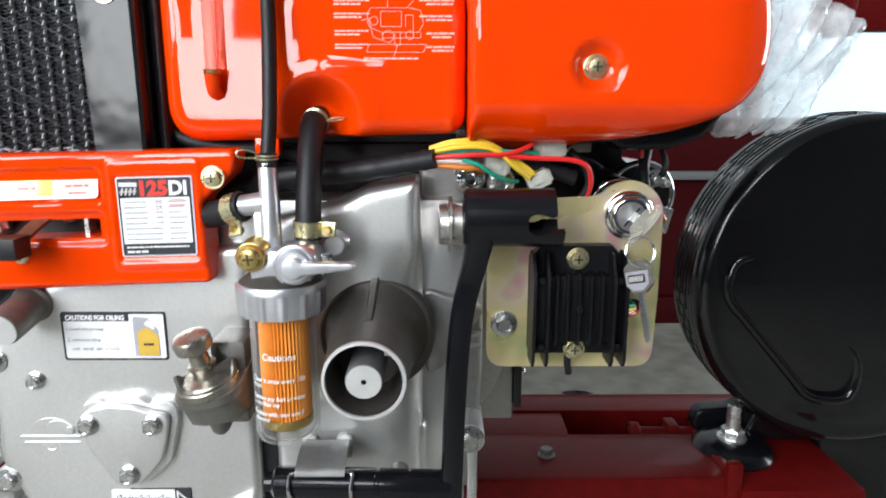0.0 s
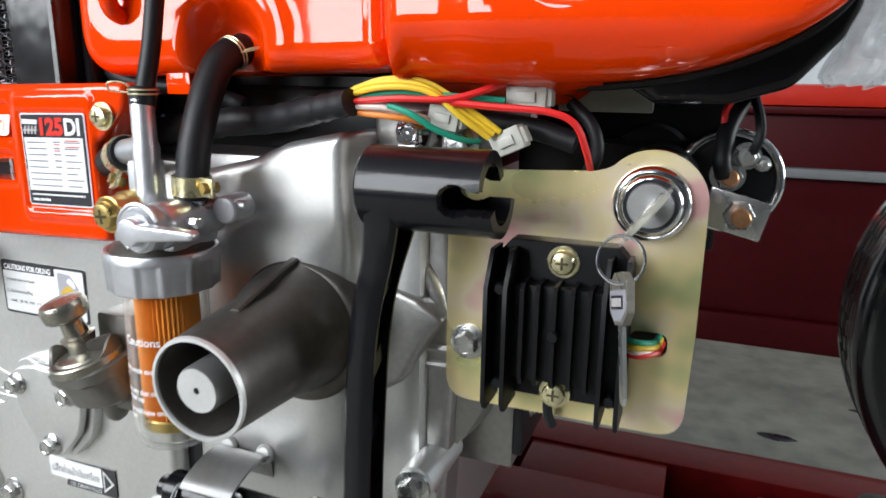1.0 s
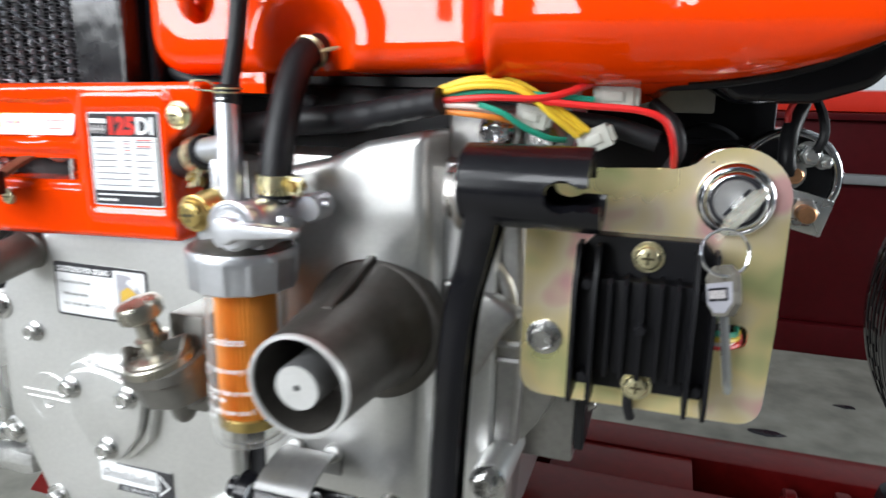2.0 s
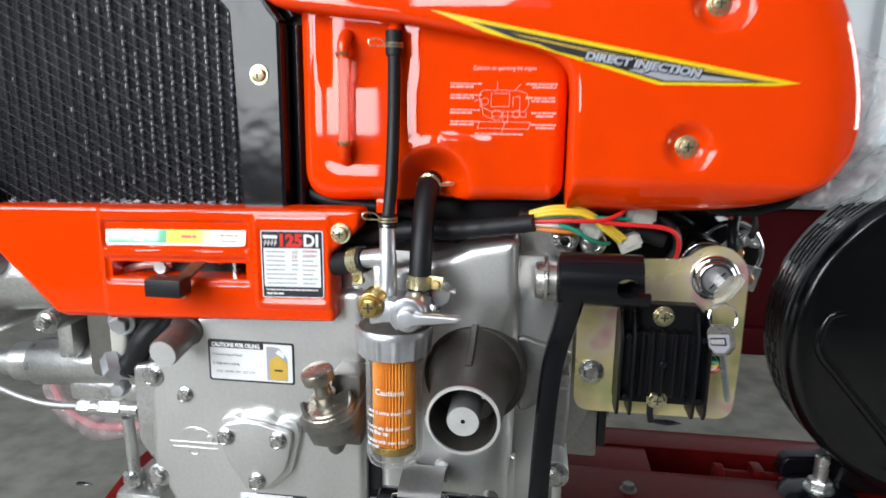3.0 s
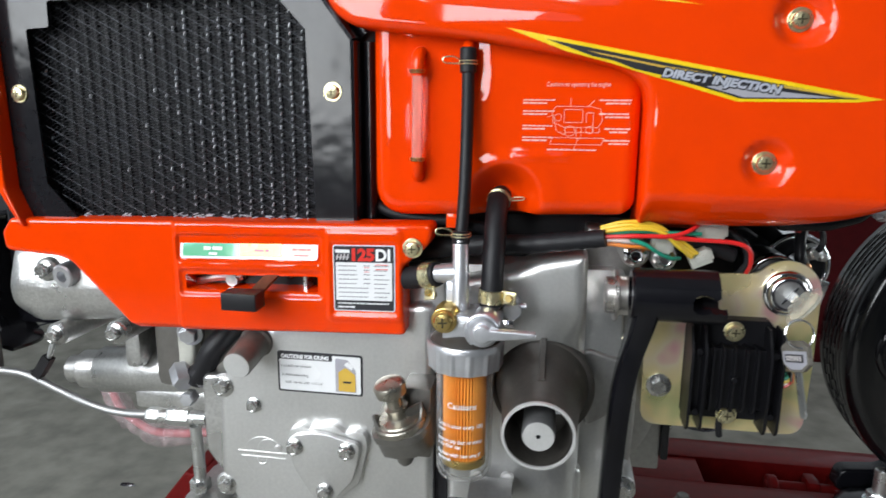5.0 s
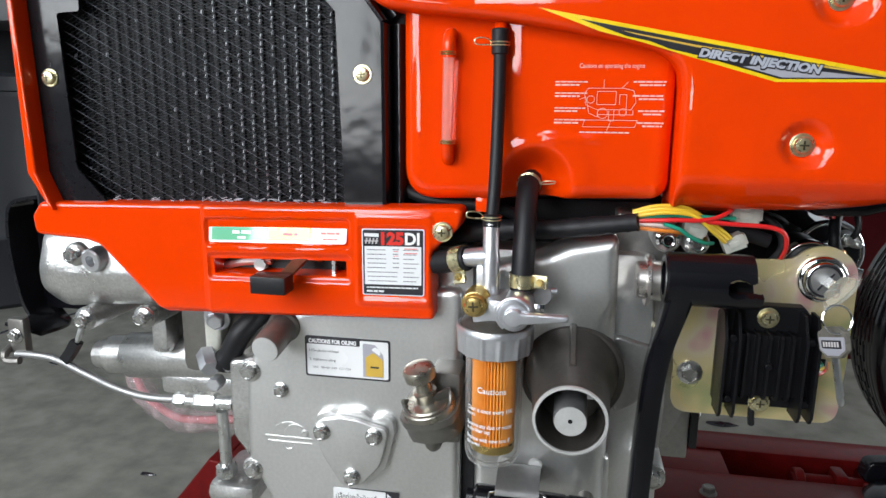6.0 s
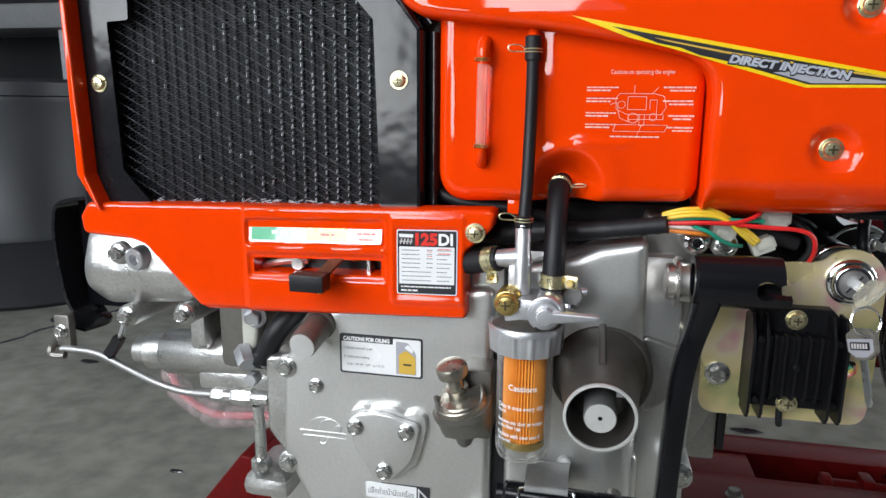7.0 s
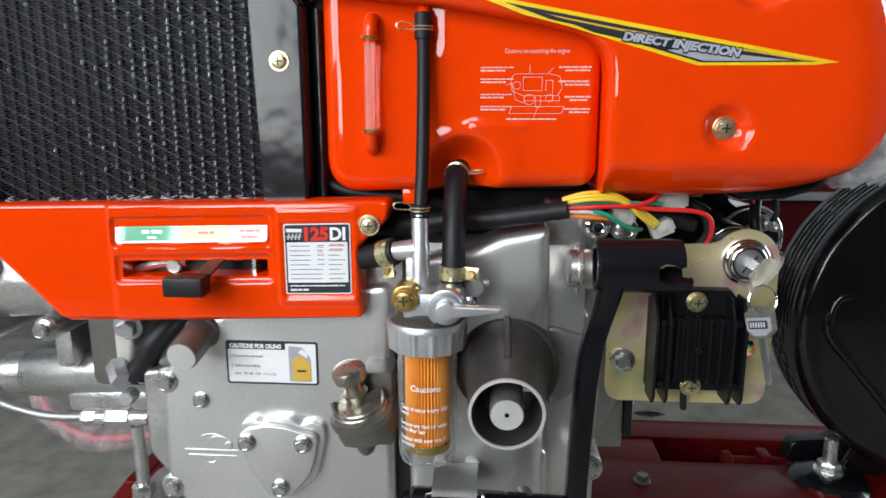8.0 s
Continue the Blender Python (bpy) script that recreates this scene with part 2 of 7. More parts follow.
def finish(bm, name, materials, sharp=38):
    bmesh.ops.recalc_face_normals(bm, faces=bm.faces)
    me = bpy.data.meshes.new(name)
    bm.to_mesh(me)
    bm.free()
    for m in materials if isinstance(materials, (list, tuple)) else [materials]:
        me.materials.append(m)
    me.polygons.foreach_set("use_smooth", [True] * len(me.polygons))
    me.set_sharp_from_angle(angle=radians(sharp))
    return me


def part(name, bm, material, parent, label="", sharp=38):
    """A bmesh built in world metres, as one mesh under a thing or a part."""
    here = SPOT[parent]
    bmesh.ops.translate(bm, verts=bm.verts, vec=-here)
    ob = new(name, finish(bm, name, material, sharp))
    ob.parent = parent
    SPOT[ob] = here
    return tagged(ob, label)


def solo(name, bm, material, base, label, category, group="", kind="", sharp=38):
    """A thing that is one mesh, with its origin at its base."""
    bmesh.ops.translate(bm, verts=bm.verts, vec=-Vector(base))
    ob = new(name, finish(bm, name, material, sharp))
    ob.location = base
    SPOT[ob] = Vector(base)
    return tagged(ob, label, category, group, kind)


def axes(d):
    d = Vector(d).normalized()
    a = Vector((0, 0, 1)) if abs(d.z) < 0.9 else Vector((1, 0, 0))
    u = d.cross(a).normalized()
    return d, u, d.cross(u)


def ring_verts(bm, c, u, v, r, n, phase=0.0, wave=None):
    out = []
    for i in range(n):
        a = 2 * math.pi * i / n + phase
        q = r * (wave(a) if wave else 1)
        out.append(bm.verts.new(c + u * (q * math.cos(a)) + v * (q * math.sin(a))))
    return out


def skin(bm, rings, close=False, caps=True, slot=0):
    n = len(rings[0])
    faces = []
    for a, b in zip(rings, rings[1:] + (rings[:1] if close else [])):
        for i in range(n):
            faces.append(bm.faces.new((a[i], a[(i + 1) % n], b[(i + 1) % n], b[i])))
    if caps and not close:
        faces += [bm.faces.new(rings[0]), bm.faces.new(rings[-1][::-1])]
    for f in faces:
        f.material_index = slot
    return faces


def lathe(bm, origin, direction, profile, n=24, phase=0.0, wave=None, slot=0, caps=True):
    """profile: (distance along the direction, radius)."""
    d, u, v = axes(direction)
    o = Vector(origin)
    rings = [ring_verts(bm, o + d * s, u, v, max(r, 1e-5), n, phase, wave) for s, r in profile]
    return skin(bm, rings, caps=caps, slot=slot)


def rod(bm, a, b, r, n=16, chamfer=0.0, slot=0):
    a, b = Vector(a), Vector(b)
    h = (b - a).length
    c = min(chamfer, r * 0.6, h * 0.4)
    prof = [(0, r - c), (c, r), (h - c, r), (h, r - c)] if c else [(0, r), (h, r)]
    return lathe(bm, a, b - a, prof, n, slot=slot)


def hexrod(bm, a, b, r, slot=0):
    return lathe(bm, a, Vector(b) - Vector(a), [(0, r * 0.9), (r * 0.12, r), ((Vector(b) - Vector(a)).length - r * 0.12, r), ((Vector(b) - Vector(a)).length, r * 0.9)], 6, slot=slot)


def box(bm, x0, x1, y0, y1, z0, z1, bevel=0.0, slot=0):
    g = bmesh.ops.create_cube(bm, size=1.0)["verts"]
    for w in g:
        w.co = Vector(((x0 + x1) / 2 + w.co.x * (x1 - x0), (y0 + y1) / 2 + w.co.y * (y1 - y0), (z0 + z1) / 2 + w.co.z * (z1 - z0)))
    fs = list({f for w in g for f in w.link_faces})
    for f in fs:
        f.material_index = slot
    if bevel:
        es = list({e for w in g for e in w.link_edges})
        bmesh.ops.bevel(bm, geom=es, offset=bevel, segments=2, affect="EDGES", profile=0.6)
    return g


def spline(points, per=8, closed=False):
    """A smooth line through the points."""
    p = [Vector(q) for q in points]
    n = len(p)
    out = []
    for i in range(n if closed else n - 1):
        a = p[(i - 1) % n] if closed or i else p[0] * 2 - p[1]
        b, c = p[i], p[(i + 1) % n]
        d = p[(i + 2) % n] if closed or i + 2 < n else p[-1] * 2 - p[-2]
        for k in range(per):
            t = k / per
            out.append(0.5 * (2 * b + (c - a) * t + (2 * a - 5 * b + 4 * c - d) * t * t + (3 * b - a - 3 * c + d) * t ** 3))
    if not closed:
        out.append(p[-1])
    return out


def sweep(bm, points, r, n=10, per=8, section=None, slot=0, smooth=True):
    """A hose, wire or bar along a smooth line; section: (u, v) corners in place of a circle."""
    line = spline(points, per) if smooth else [Vector(q) for q in points]
    rings = []
    last = None
    for i, c in enumerate(line):
        d = (line[min(i + 1, len(line) - 1)] - line[max(i - 1, 0)]).normalized()
        if last is None:
            _, u, _ = axes(d)
        else:
            u = (last - d * last.dot(d)).normalized()
        last = u
        v = d.cross(u)
        if section:
            rings.append([bm.verts.new(c + u * p + v * q) for p, q in section])
        else:
            rr = r(i / (len(line) - 1)) if callable(r) else r
            rings.append([bm.verts.new(c + u * (rr * math.cos(2 * math.pi * k / n)) + v * (rr * math.sin(2 * math.pi * k / n))) for k in range(n)])
    return skin(bm, rings, slot=slot)


def rounded(corners, seg=6):
    """A closed outline of (x, z, radius) corners."""
    out = []
    n = len(corners)
    for i, (x, z, r) in enumerate(corners):
        p, a, b = Vector((x, z)), Vector(corners[i - 1][:2]), Vector(corners[(i + 1) % n][:2])
        if r <= 0:
            out.append(p)
            continue
        da, db = (a - p).normalized(), (b - p).normalized()
        half = math.acos(max(-1, min(1, da.dot(db)))) / 2
        reach = min(r / max(math.tan(half), 1e-4), (a - p).length * 0.48, (b - p).length * 0.48)
        s, e = p + da * reach, p + db * reach
        for k in range(seg + 1):
            t = k / seg
            out.append(s * (1 - t) ** 2 + p * 2 * t * (1 - t) + e * t * t)
    return out


def circle2(x, z, r, n=24, rz=None):
    return [Vector((x + r * math.cos(2 * math.pi * i / n), z + (rz or r) * math.sin(2 * math.pi * i / n))) for i in range(n)]


def rect2(x0, x1, z0, z1, r=0.0):
    return rounded([(x0, z0, r), (x1, z0, r), (x1, z1, r), (x0, z1, r)], 4)


def inside(pts, poly):
    x, z = pts[:, 0], pts[:, 1]
    hit = np.zeros(len(pts), bool)
    for (x1, z1), (x2, z2) in zip(poly, np.roll(poly, -1, 0)):
        if z1 != z2:
            hit ^= ((z1 > z) != (z2 > z)) & (x < (x2 - x1) * (z - z1) / (z2 - z1) + x1)
    return hit


def edge_distance(pts, poly):
    best = np.full(len(pts), 1e9)
    for a, b in zip(poly, np.roll(poly, -1, 0)):
        ab = b - a
        t = np.clip(((pts - a) @ ab) / max(ab @ ab, 1e-12), 0, 1)
        best = np.minimum(best, np.linalg.norm(pts - (a + t[:, None] * ab), axis=1))
    return best


def ease(t):
    t = np.clip(t, 0, 1)
    return t * t * (3 - 2 * t)


def pad(x, z, x0, x1, z0, z1, r, soft):
    """1 inside a rounded rectangle, falling to 0 over the soft width at its edge."""
    qx = np.abs(x - (x0 + x1) / 2) - (x1 - x0) / 2 + r
    qz = np.abs(z - (z0 + z1) / 2) - (z1 - z0) / 2 + r
    d = np.hypot(np.maximum(qx, 0), np.maximum(qz, 0)) + np.minimum(np.maximum(qx, qz), 0) - r
    return ease(0.5 - d / soft)


def disc(x, z, cx, cz, r, soft):
    return ease(0.5 - (np.hypot(x - cx, z - cz) - r) / soft)


def sheet(bm, outline, y, back, rnd=0.0, step=0.0, shape=None, holes=(), slot=0, closed_back=True):
    """A pressed or cast panel that faces the viewer (-y): rounded edge, relief given by shape(x, z), walls back to y = back."""
    from mathutils.geometry import delaunay_2d_cdt
    outline = [Vector(p) for p in outline]
    poly = np.array([tuple(p) for p in outline])
    if (poly[:, 0] * np.roll(poly[:, 1], -1) - np.roll(poly[:, 0], -1) * poly[:, 1]).sum() < 0:
        poly = poly[::-1]
    if rnd or step:
        most = step or rnd * 1.2
        fine = []
        for a, c in zip(poly, np.roll(poly, -1, 0)):
            n = max(1, int(np.ceil(np.linalg.norm(c - a) / most)))
            fine += [a + (c - a) * k / n for k in range(n)]
        poly = np.array(fine)
    hole_polys = [np.array([tuple(p) for p in h]) for h in holes]
    loops = [poly] + hole_polys
    pts, edges = [], []
    for lp in loops:
        k = len(pts)
        pts += [Vector(p) for p in lp]
        edges += [(k + i, k + (i + 1) % len(lp)) for i in range(len(lp))]
    extra = []
    if rnd:
        t = np.roll(poly, -1, 0) - np.roll(poly, 1, 0)
        nrm = np.stack([-t[:, 1], t[:, 0]], 1) / np.maximum(np.linalg.norm(t, axis=1), 1e-9)[:, None]
        for f in (0.12, 0.35, 0.65, 1.0):
            q = poly + nrm * rnd * f
            keep = inside(q, poly) & (edge_distance(q, poly) > rnd * f * 0.9)
            extra.append(q[keep])
    if step:
        lo, hi = poly.min(0), poly.max(0)
        gx, gz = np.meshgrid(np.arange(lo[0] + step / 2, hi[0], step), np.arange(lo[1] + step / 2, hi[1], step))
        g = np.stack([gx.ravel(), gz.ravel()], 1)
        keep = inside(g, poly) & (edge_distance(g, poly) > max(rnd, step) * 1.05)
        for h in hole_polys:
            keep &= ~inside(g, h) & (edge_distance(g, h) > step * 0.5)
        extra.append(g[keep])
    if extra:
        pts += [Vector(p) for p in np.concatenate(extra)]
    vs, _, fs, *_ = delaunay_2d_cdt(pts, edges, [], 1 if not holes else 0, 1e-7)
    flat = np.array([tuple(p) for p in vs])
    depth = np.full(len(flat), float(y))
    if rnd:
        d = np.clip(edge_distance(flat, poly) / rnd, 0, 1)
        depth += rnd * (1 - np.sqrt(np.maximum(0, 1 - (1 - d) ** 2)))
    if shape is not None:
        depth += shape(flat[:, 0], flat[:, 1])
    front = [bm.verts.new((p[0], q, p[1])) for p, q in zip(flat, depth)]
    made = []
    cents = np.array([flat[list(f)].mean(0) for f in fs])
    ok = inside(cents, poly)
    for h in hole_polys:
        ok &= ~inside(cents, h)
    for f, good in zip(fs, ok):
        if good and len(set(f)) == len(f):
            made.append(bm.faces.new([front[i] for i in f]))
    bm.edges.index_update()
    rim = [e for e in {e for f in made for e in f.edges} if len(e.link_faces) == 1]
    twin = {}
    for e in rim:
        for w in e.verts:
            if w not in twin:
                twin[w] = bm.verts.new((w.co.x, back, w.co.z))
    for e in rim:
        a, b = e.verts
        made.append(bm.faces.new((a, b, twin[b], twin[a])))
    if closed_back:
        index = {}
        for i, w in enumerate(front):
            index[i] = twin.get(w)
        if not step and not rnd:
            for f, good in zip(fs, ok):
                if good and all(index[i] for i in f):
                    made.append(bm.faces.new([index[i] for i in reversed(f)]))
        elif not holes:
            ringe = [twin[w] for w in front[:len(poly)] if w in twin]
            if len(ringe) > 2:
                try:
                    made.append(bm.faces.new(ringe))
                except ValueError:
                    pass
    for w in [w for w in front if not w.link_faces]:
        bm.verts.remove(w)
    for f in made:
        f.material_index = slot
    return made


BOLTS = {}


def bolt(parent, at, r, kind="hex", direction=(0, -1, 0), material=None, name="bolt", label=""):
    """A hex bolt with washer, or a cross-head screw, whose seat is at the given place."""
    key = (kind, r, material.name if material else "")
    if key not in BOLTS:
        bm = bmesh.new()
        z = Vector((0, 0, 0))
        if kind == "hex":
            lathe(bm, z, (0, 0, 1), [(0, r * 1.45), (r * 0.22, r * 1.45), (r * 0.26, r * 1.36)], 20)
            lathe(bm, z, (0, 0, 1), [(r * 0.2, r), (r * 0.95, r), (r * 1.06, r * 0.86)], 6)
            lathe(bm, z, (0, 0, 1), [(r * 1.0, r * 0.78), (r * 1.08, r * 0.72), (r * 1.02, r * 0.55)], 16)
        elif kind == "flange":
            lathe(bm, z, (0, 0, 1), [(0, r * 1.3), (r * 0.15, r * 1.3), (r * 0.35, r * 0.95)], 20)
            lathe(bm, z, (0, 0, 1), [(r * 0.2, r), (r * 1.0, r), (r * 1.10, r * 0.86)], 6)
            lathe(bm, z, (0, 0, 1), [(r * 1.05, r * 0.80), (r * 1.16, r * 0.74), (r * 1.16, r * 0.64), (r * 1.09, r * 0.54), (r * 1.11, 0.0)], 18)
        else:
            lathe(bm, z, (0, 0, 1), [(0, r * 1.35), (r * 0.16, r * 1.35), (r * 0.2, r * 1.28)], 20)
            lathe(bm, z, (0, 0, 1), [(r * 0.2, r), (r * 0.55, r), (r * 0.75, r * 0.86), (r * 0.84, r * 0.5), (r * 0.86, 0.0)], 20)
            # raised dark cross: the shade of the driver recess is put into its colour
            for k in range(2):
                a, b = (r * 0.52, r * 0.10) if k else (r * 0.10, r * 0.52)
                box(bm, -a, a, -b, b, r * 0.70, r * 0.88, slot=1)
        BOLTS[key] = finish(bm, "bolt", [material or BOLTSTEEL, RECESS], 30)
    ob = new(name, BOLTS[key])
    ob.parent = parent
    q = Vector((0, 0, 1)).rotation_difference(Vector(direction).normalized())
    ob.matrix_local = Matrix.LocRotScale(Vector(at) - SPOT[parent], q, None)
    SPOT[ob] = Vector(at)
    return tagged(ob, label)


def letters(text, height, slant=0.0, width=0.0, stroke=0.0):
    """Flat letters in the built-in font as a bmesh in (x, y), left end at 0."""
    cu = bpy.data.curves.new("letters", "FONT")
    cu.body, cu.size, cu.shear, cu.resolution_u, cu.offset = text, height / 0.69, slant, 3, stroke
    tmp = bpy.data.objects.new("letters", cu)
    me = bpy.data.meshes.new_from_object(tmp)
    bm = bmesh.new()
    bm.from_mesh(me)
    bpy.data.objects.remove(tmp)
    bpy.data.meshes.remove(me)
    bpy.data.curves.remove(cu)
    xs = [w.co.x for w in bm.verts]
    lo, hi = min(xs), max(xs)
    f = width / (hi - lo) if width else 1.0
    for w in bm.verts:
        w.co = Vector(((w.co.x - lo) * f, w.co.y, 0))
    return bm


def lettering(parent, name, text, x, z, y, height, material, width=0.0, slant=0.0, tilt=0.0, stroke=0.0, label=""):
    """Letters on an upright face, their lower left at (x, z); tilt: rise per metre."""
    bm = letters(text, height, slant, width, stroke)
    for w in bm.verts:
        u, v = w.co.x, w.co.y
        w.co = Vector((x + u, y(x + u, z + v) if callable(y) else y, z + v + tilt * u))
    return part(name, bm, material, parent, label)


def flat(bm, outline, y, thick=0.0004, slot=0):
    """A thin print or film on an upright face."""
    return sheet(bm, outline, y, y + thick, slot=slot)


def bars(parent, name, rows, y, material, tilt=0.0, x_ref=0.0):
    """Rows of print too small to read: (x0, x1, z, height)."""
    bm = bmesh.new()
    for x0, x1, z, h in rows:
        x = x0
        while x < x1 - h:
            w = min(x1 - x, h * random.uniform(2.0, 5.5))
            dz = tilt * (x + w / 2 - x_ref)
            box(bm, x, x + w, y, y + 0.0003, z + dz, z + h + dz)
            x += w + h * 0.55
    return part(name, bm, material, parent)

# ---------------------------------------------------------------- the shop
bm = bmesh.new()
box(bm, -4.4, 4.6, -2.0, 3.8, -0.2, 0.0)
solo("floor", bm, CONCRETE, (0, 0, 0), "worn grey concrete shop floor with dark specks", "floor", kind="structure")
bm = bmesh.new()
box(bm, -60, 60, -60, 60, -0.3, -0.03)
solo("ground", bm, ASPHALT, (0, 0, -0.03), "dark asphalt yard outside the shop", "ground", kind="structure")
bm = bmesh.new()
box(bm, -4.35, 4.55, -2.05, 3.75, 3.4, 3.5)
solo("ceiling", bm, CEILINGM, (0, 1.5, 3.4), "plain grey sheet roof over the shop", "ceiling", kind="structure")
bm = bmesh.new()
box(bm, -4.2, 1.60, 3.6, 3.75, 0.0, 3.4)
box(bm, 3.6, 4.4, 3.6, 3.75, 0.0, 3.4)
box(bm, 1.60, 3.6, 3.6, 3.75, 2.4, 3.4)
solo("wall_north", bm, WALLPAINT, (0, 3.6, 0), "pale grey painted back wall with an open gate", "wall", kind="structure")
bm = bmesh.new()
box(bm, -4.35, -4.2, -2.05, 3.75, 0.0, 3.4)
solo("wall_west", bm, WALLPAINT, (-4.2, 1, 0), "plain pale painted side wall", "wall", kind="structure")
bm = bmesh.new()
# unseen wall; its opening is added to go with the fill lamp
box(bm, 4.4, 4.55, -2.05, 0.75, 0.0, 3.4)
box(bm, 4.4, 4.55, 2.75, 3.75, 0.0, 3.4)
box(bm, 4.4, 4.55, 0.75, 2.75, 2.5, 3.4)
solo("wall_east", bm, WALLPAINT, (4.4, 1, 0), "pale painted side wall with an added opening behind the fill lamp", "wall", kind="structure")
bm = bmesh.new()
box(bm, 1.60, 1.66, 3.57, 3.78, 0.0, 2.4, 0.006)
box(bm, 3.54, 3.60, 3.57, 3.78, 0.0, 2.4, 0.006)
solo("trim", bm, WALLPAINT, (1.6, 3.6, 0), "white posts beside the open gate", "trim", kind="structure")

bm = bmesh.new()
box(bm, 0.5, 9.0, 7.0, 7.1, 0.0, 5.0)
solo("backdrop", bm, HAZE, (4, 7, 0), "bright hazy daylight beyond the open gate", "sky", kind="structure")
bm = bmesh.new()
box(bm, -4.2, -4.05, -2.05, -1.90, 0.0, 3.4)
box(bm, 0.10, 4.4, -2.05, -1.90, 0.0, 3.4)
box(bm, -4.05, -1.62, -2.05, -1.90, 0.0, 1.08)
box(bm, -1.62, -0.70, -2.05, -1.90, 0.0, 0.72)
box(bm, -0.70, 0.10, -2.05, -1.90, 0.0, 1.70)
box(bm, -4.05, 0.10, -2.05, -1.90, 3.25, 3.4)
solo("wall_south", bm, DARKWALL, (0, -1.95, 0), "dark grey painted wall under a high shop window", "wall", kind="structure")
bm = bmesh.new()
box(bm, -4.05, -1.62, -2.02, -1.93, 1.08, 1.13, 0.004)
box(bm, -1.62, -0.70, -2.02, -1.93, 0.72, 0.76, 0.004)
box(bm, -0.70, 0.10, -2.02, -1.93, 1.70, 1.75, 0.004)
box(bm, -4.05, 0.10, -2.02, -1.93, 3.20, 3.25, 0.004)
for px, w in ((-4.02, 0.03), (-3.10, 0.05), (-1.70, 0.09), (-0.72, 0.14), (0.07, 0.03)):
    box(bm, px - w, px + w, -2.018, -1.932, 1.09 if px < -0.6 else 1.71, 3.2, 0.004)
solo("window_1", bm, DARKWALL, (-0.8, -1.95, 1.55), "dark frame and posts of the high shop window", "window", kind="structure")

# dark flecks of dirt on the floor
bm = bmesh.new()
for fx, fy, fs in ((-1.05, 1.305, 0.022), (0.40, 1.866, 0.045), (-1.78, 1.9, 0.05), (0.25, 1.5, 0.02), (0.62, 2.1, 0.03), (-0.9, 1.7, 0.018)):
    pts = [Vector((fx + fs * random.uniform(0.6, 1.2) * math.cos(k), fy + fs * 0.35 * random.uniform(0.5, 1.2) * math.sin(k), 0)) for k in np.linspace(0, 5.6, 8)]
    lo = [bm.verts.new(p + Vector((0, 0, 0.0005))) for p in pts]
    hi = [bm.verts.new(p * 0.8 + Vector((fx, fy, 0)) * 0.2 + Vector((0, 0, 0.004))) for p in pts]
    skin(bm, [lo, hi])
sweep(bm, [(-3.4, 0.7, 0.0), (-2.6, 1.5, 0.0), (-2.244, 1.984, 0.0), (-2.217, 2.149, 0.0), (-2.107, 2.411, 0.0), (-1.9, 3.0, 0.0)], 0.006, 6, 3)
solo("floor_debris", bm, INKBLACK, (0, 1.5, 0), "small dark flecks of dirt on the concrete", "debris", kind="stuff")


def storage_box():
    """The long maroon machine body that stands on the floor behind."""
    t = thing("trailer", (0.6, 2.7, 0), "long maroon painted steel trailer with a lengthwise rib", "trailer")
    bm = bmesh.new()
    box(bm, -0.55, 2.2, 2.52, 2.95, 0.10, 0.745, 0.012)
    part("panel", bm, REDBOX, t)
    bm = bmesh.new()
    box(bm, -0.55, 2.2, 2.495, 2.54, 0.0, 0.10, 0.006)
    part("skirt", bm, REDBOX, t)
    bm = bmesh.new()
    box(bm, -0.55, 2.2, 2.485, 2.53, 0.555, 0.585, 0.008)
    part("rib", bm, STRIPGREY, t, "grey rubbing strip")
    bm = bmesh.new()
    box(bm, -0.56, 2.21, 2.49, 2.97, 0.745, 0.765, 0.005)
    part("lid", bm, REDBOX, t)
    bm = bmesh.new()
    box(bm, -0.5, 0.95, 2.56, 2.9, 0.765, 0.834, 0.02)
    part("hatch", bm, REDHATCH, t, "bright red raised hatch")
    bm = bmesh.new()
    box(bm, 0.05, 0.30, 2.545, 2.56, 0.775, 0.80)
    part("decal", bm, WHITE, t, "white lettering strip")


storage_box()


def red_bar():
    t = thing("steel_handle_bar", (1.4, 2.0, 0.0), "dark red square steel bar on posts behind the machine", "steel bar")
    bm = bmesh.new()
    box(bm, 1.07, 2.3, 2.0, 2.07, 1.035, 1.12, 0.006)
    part("bar", bm, RED, t)
    bm = bmesh.new()
    box(bm, 1.12, 1.16, 1.985, 2.085, 1.02, 1.135, 0.004)
    part("sleeve", bm, RED, t)
    bm = bmesh.new()
    box(bm, 2.2, 2.26, 2.01, 2.06, 0.0, 1.04, 0.004)
    part("post", bm, RED, t)


red_bar()


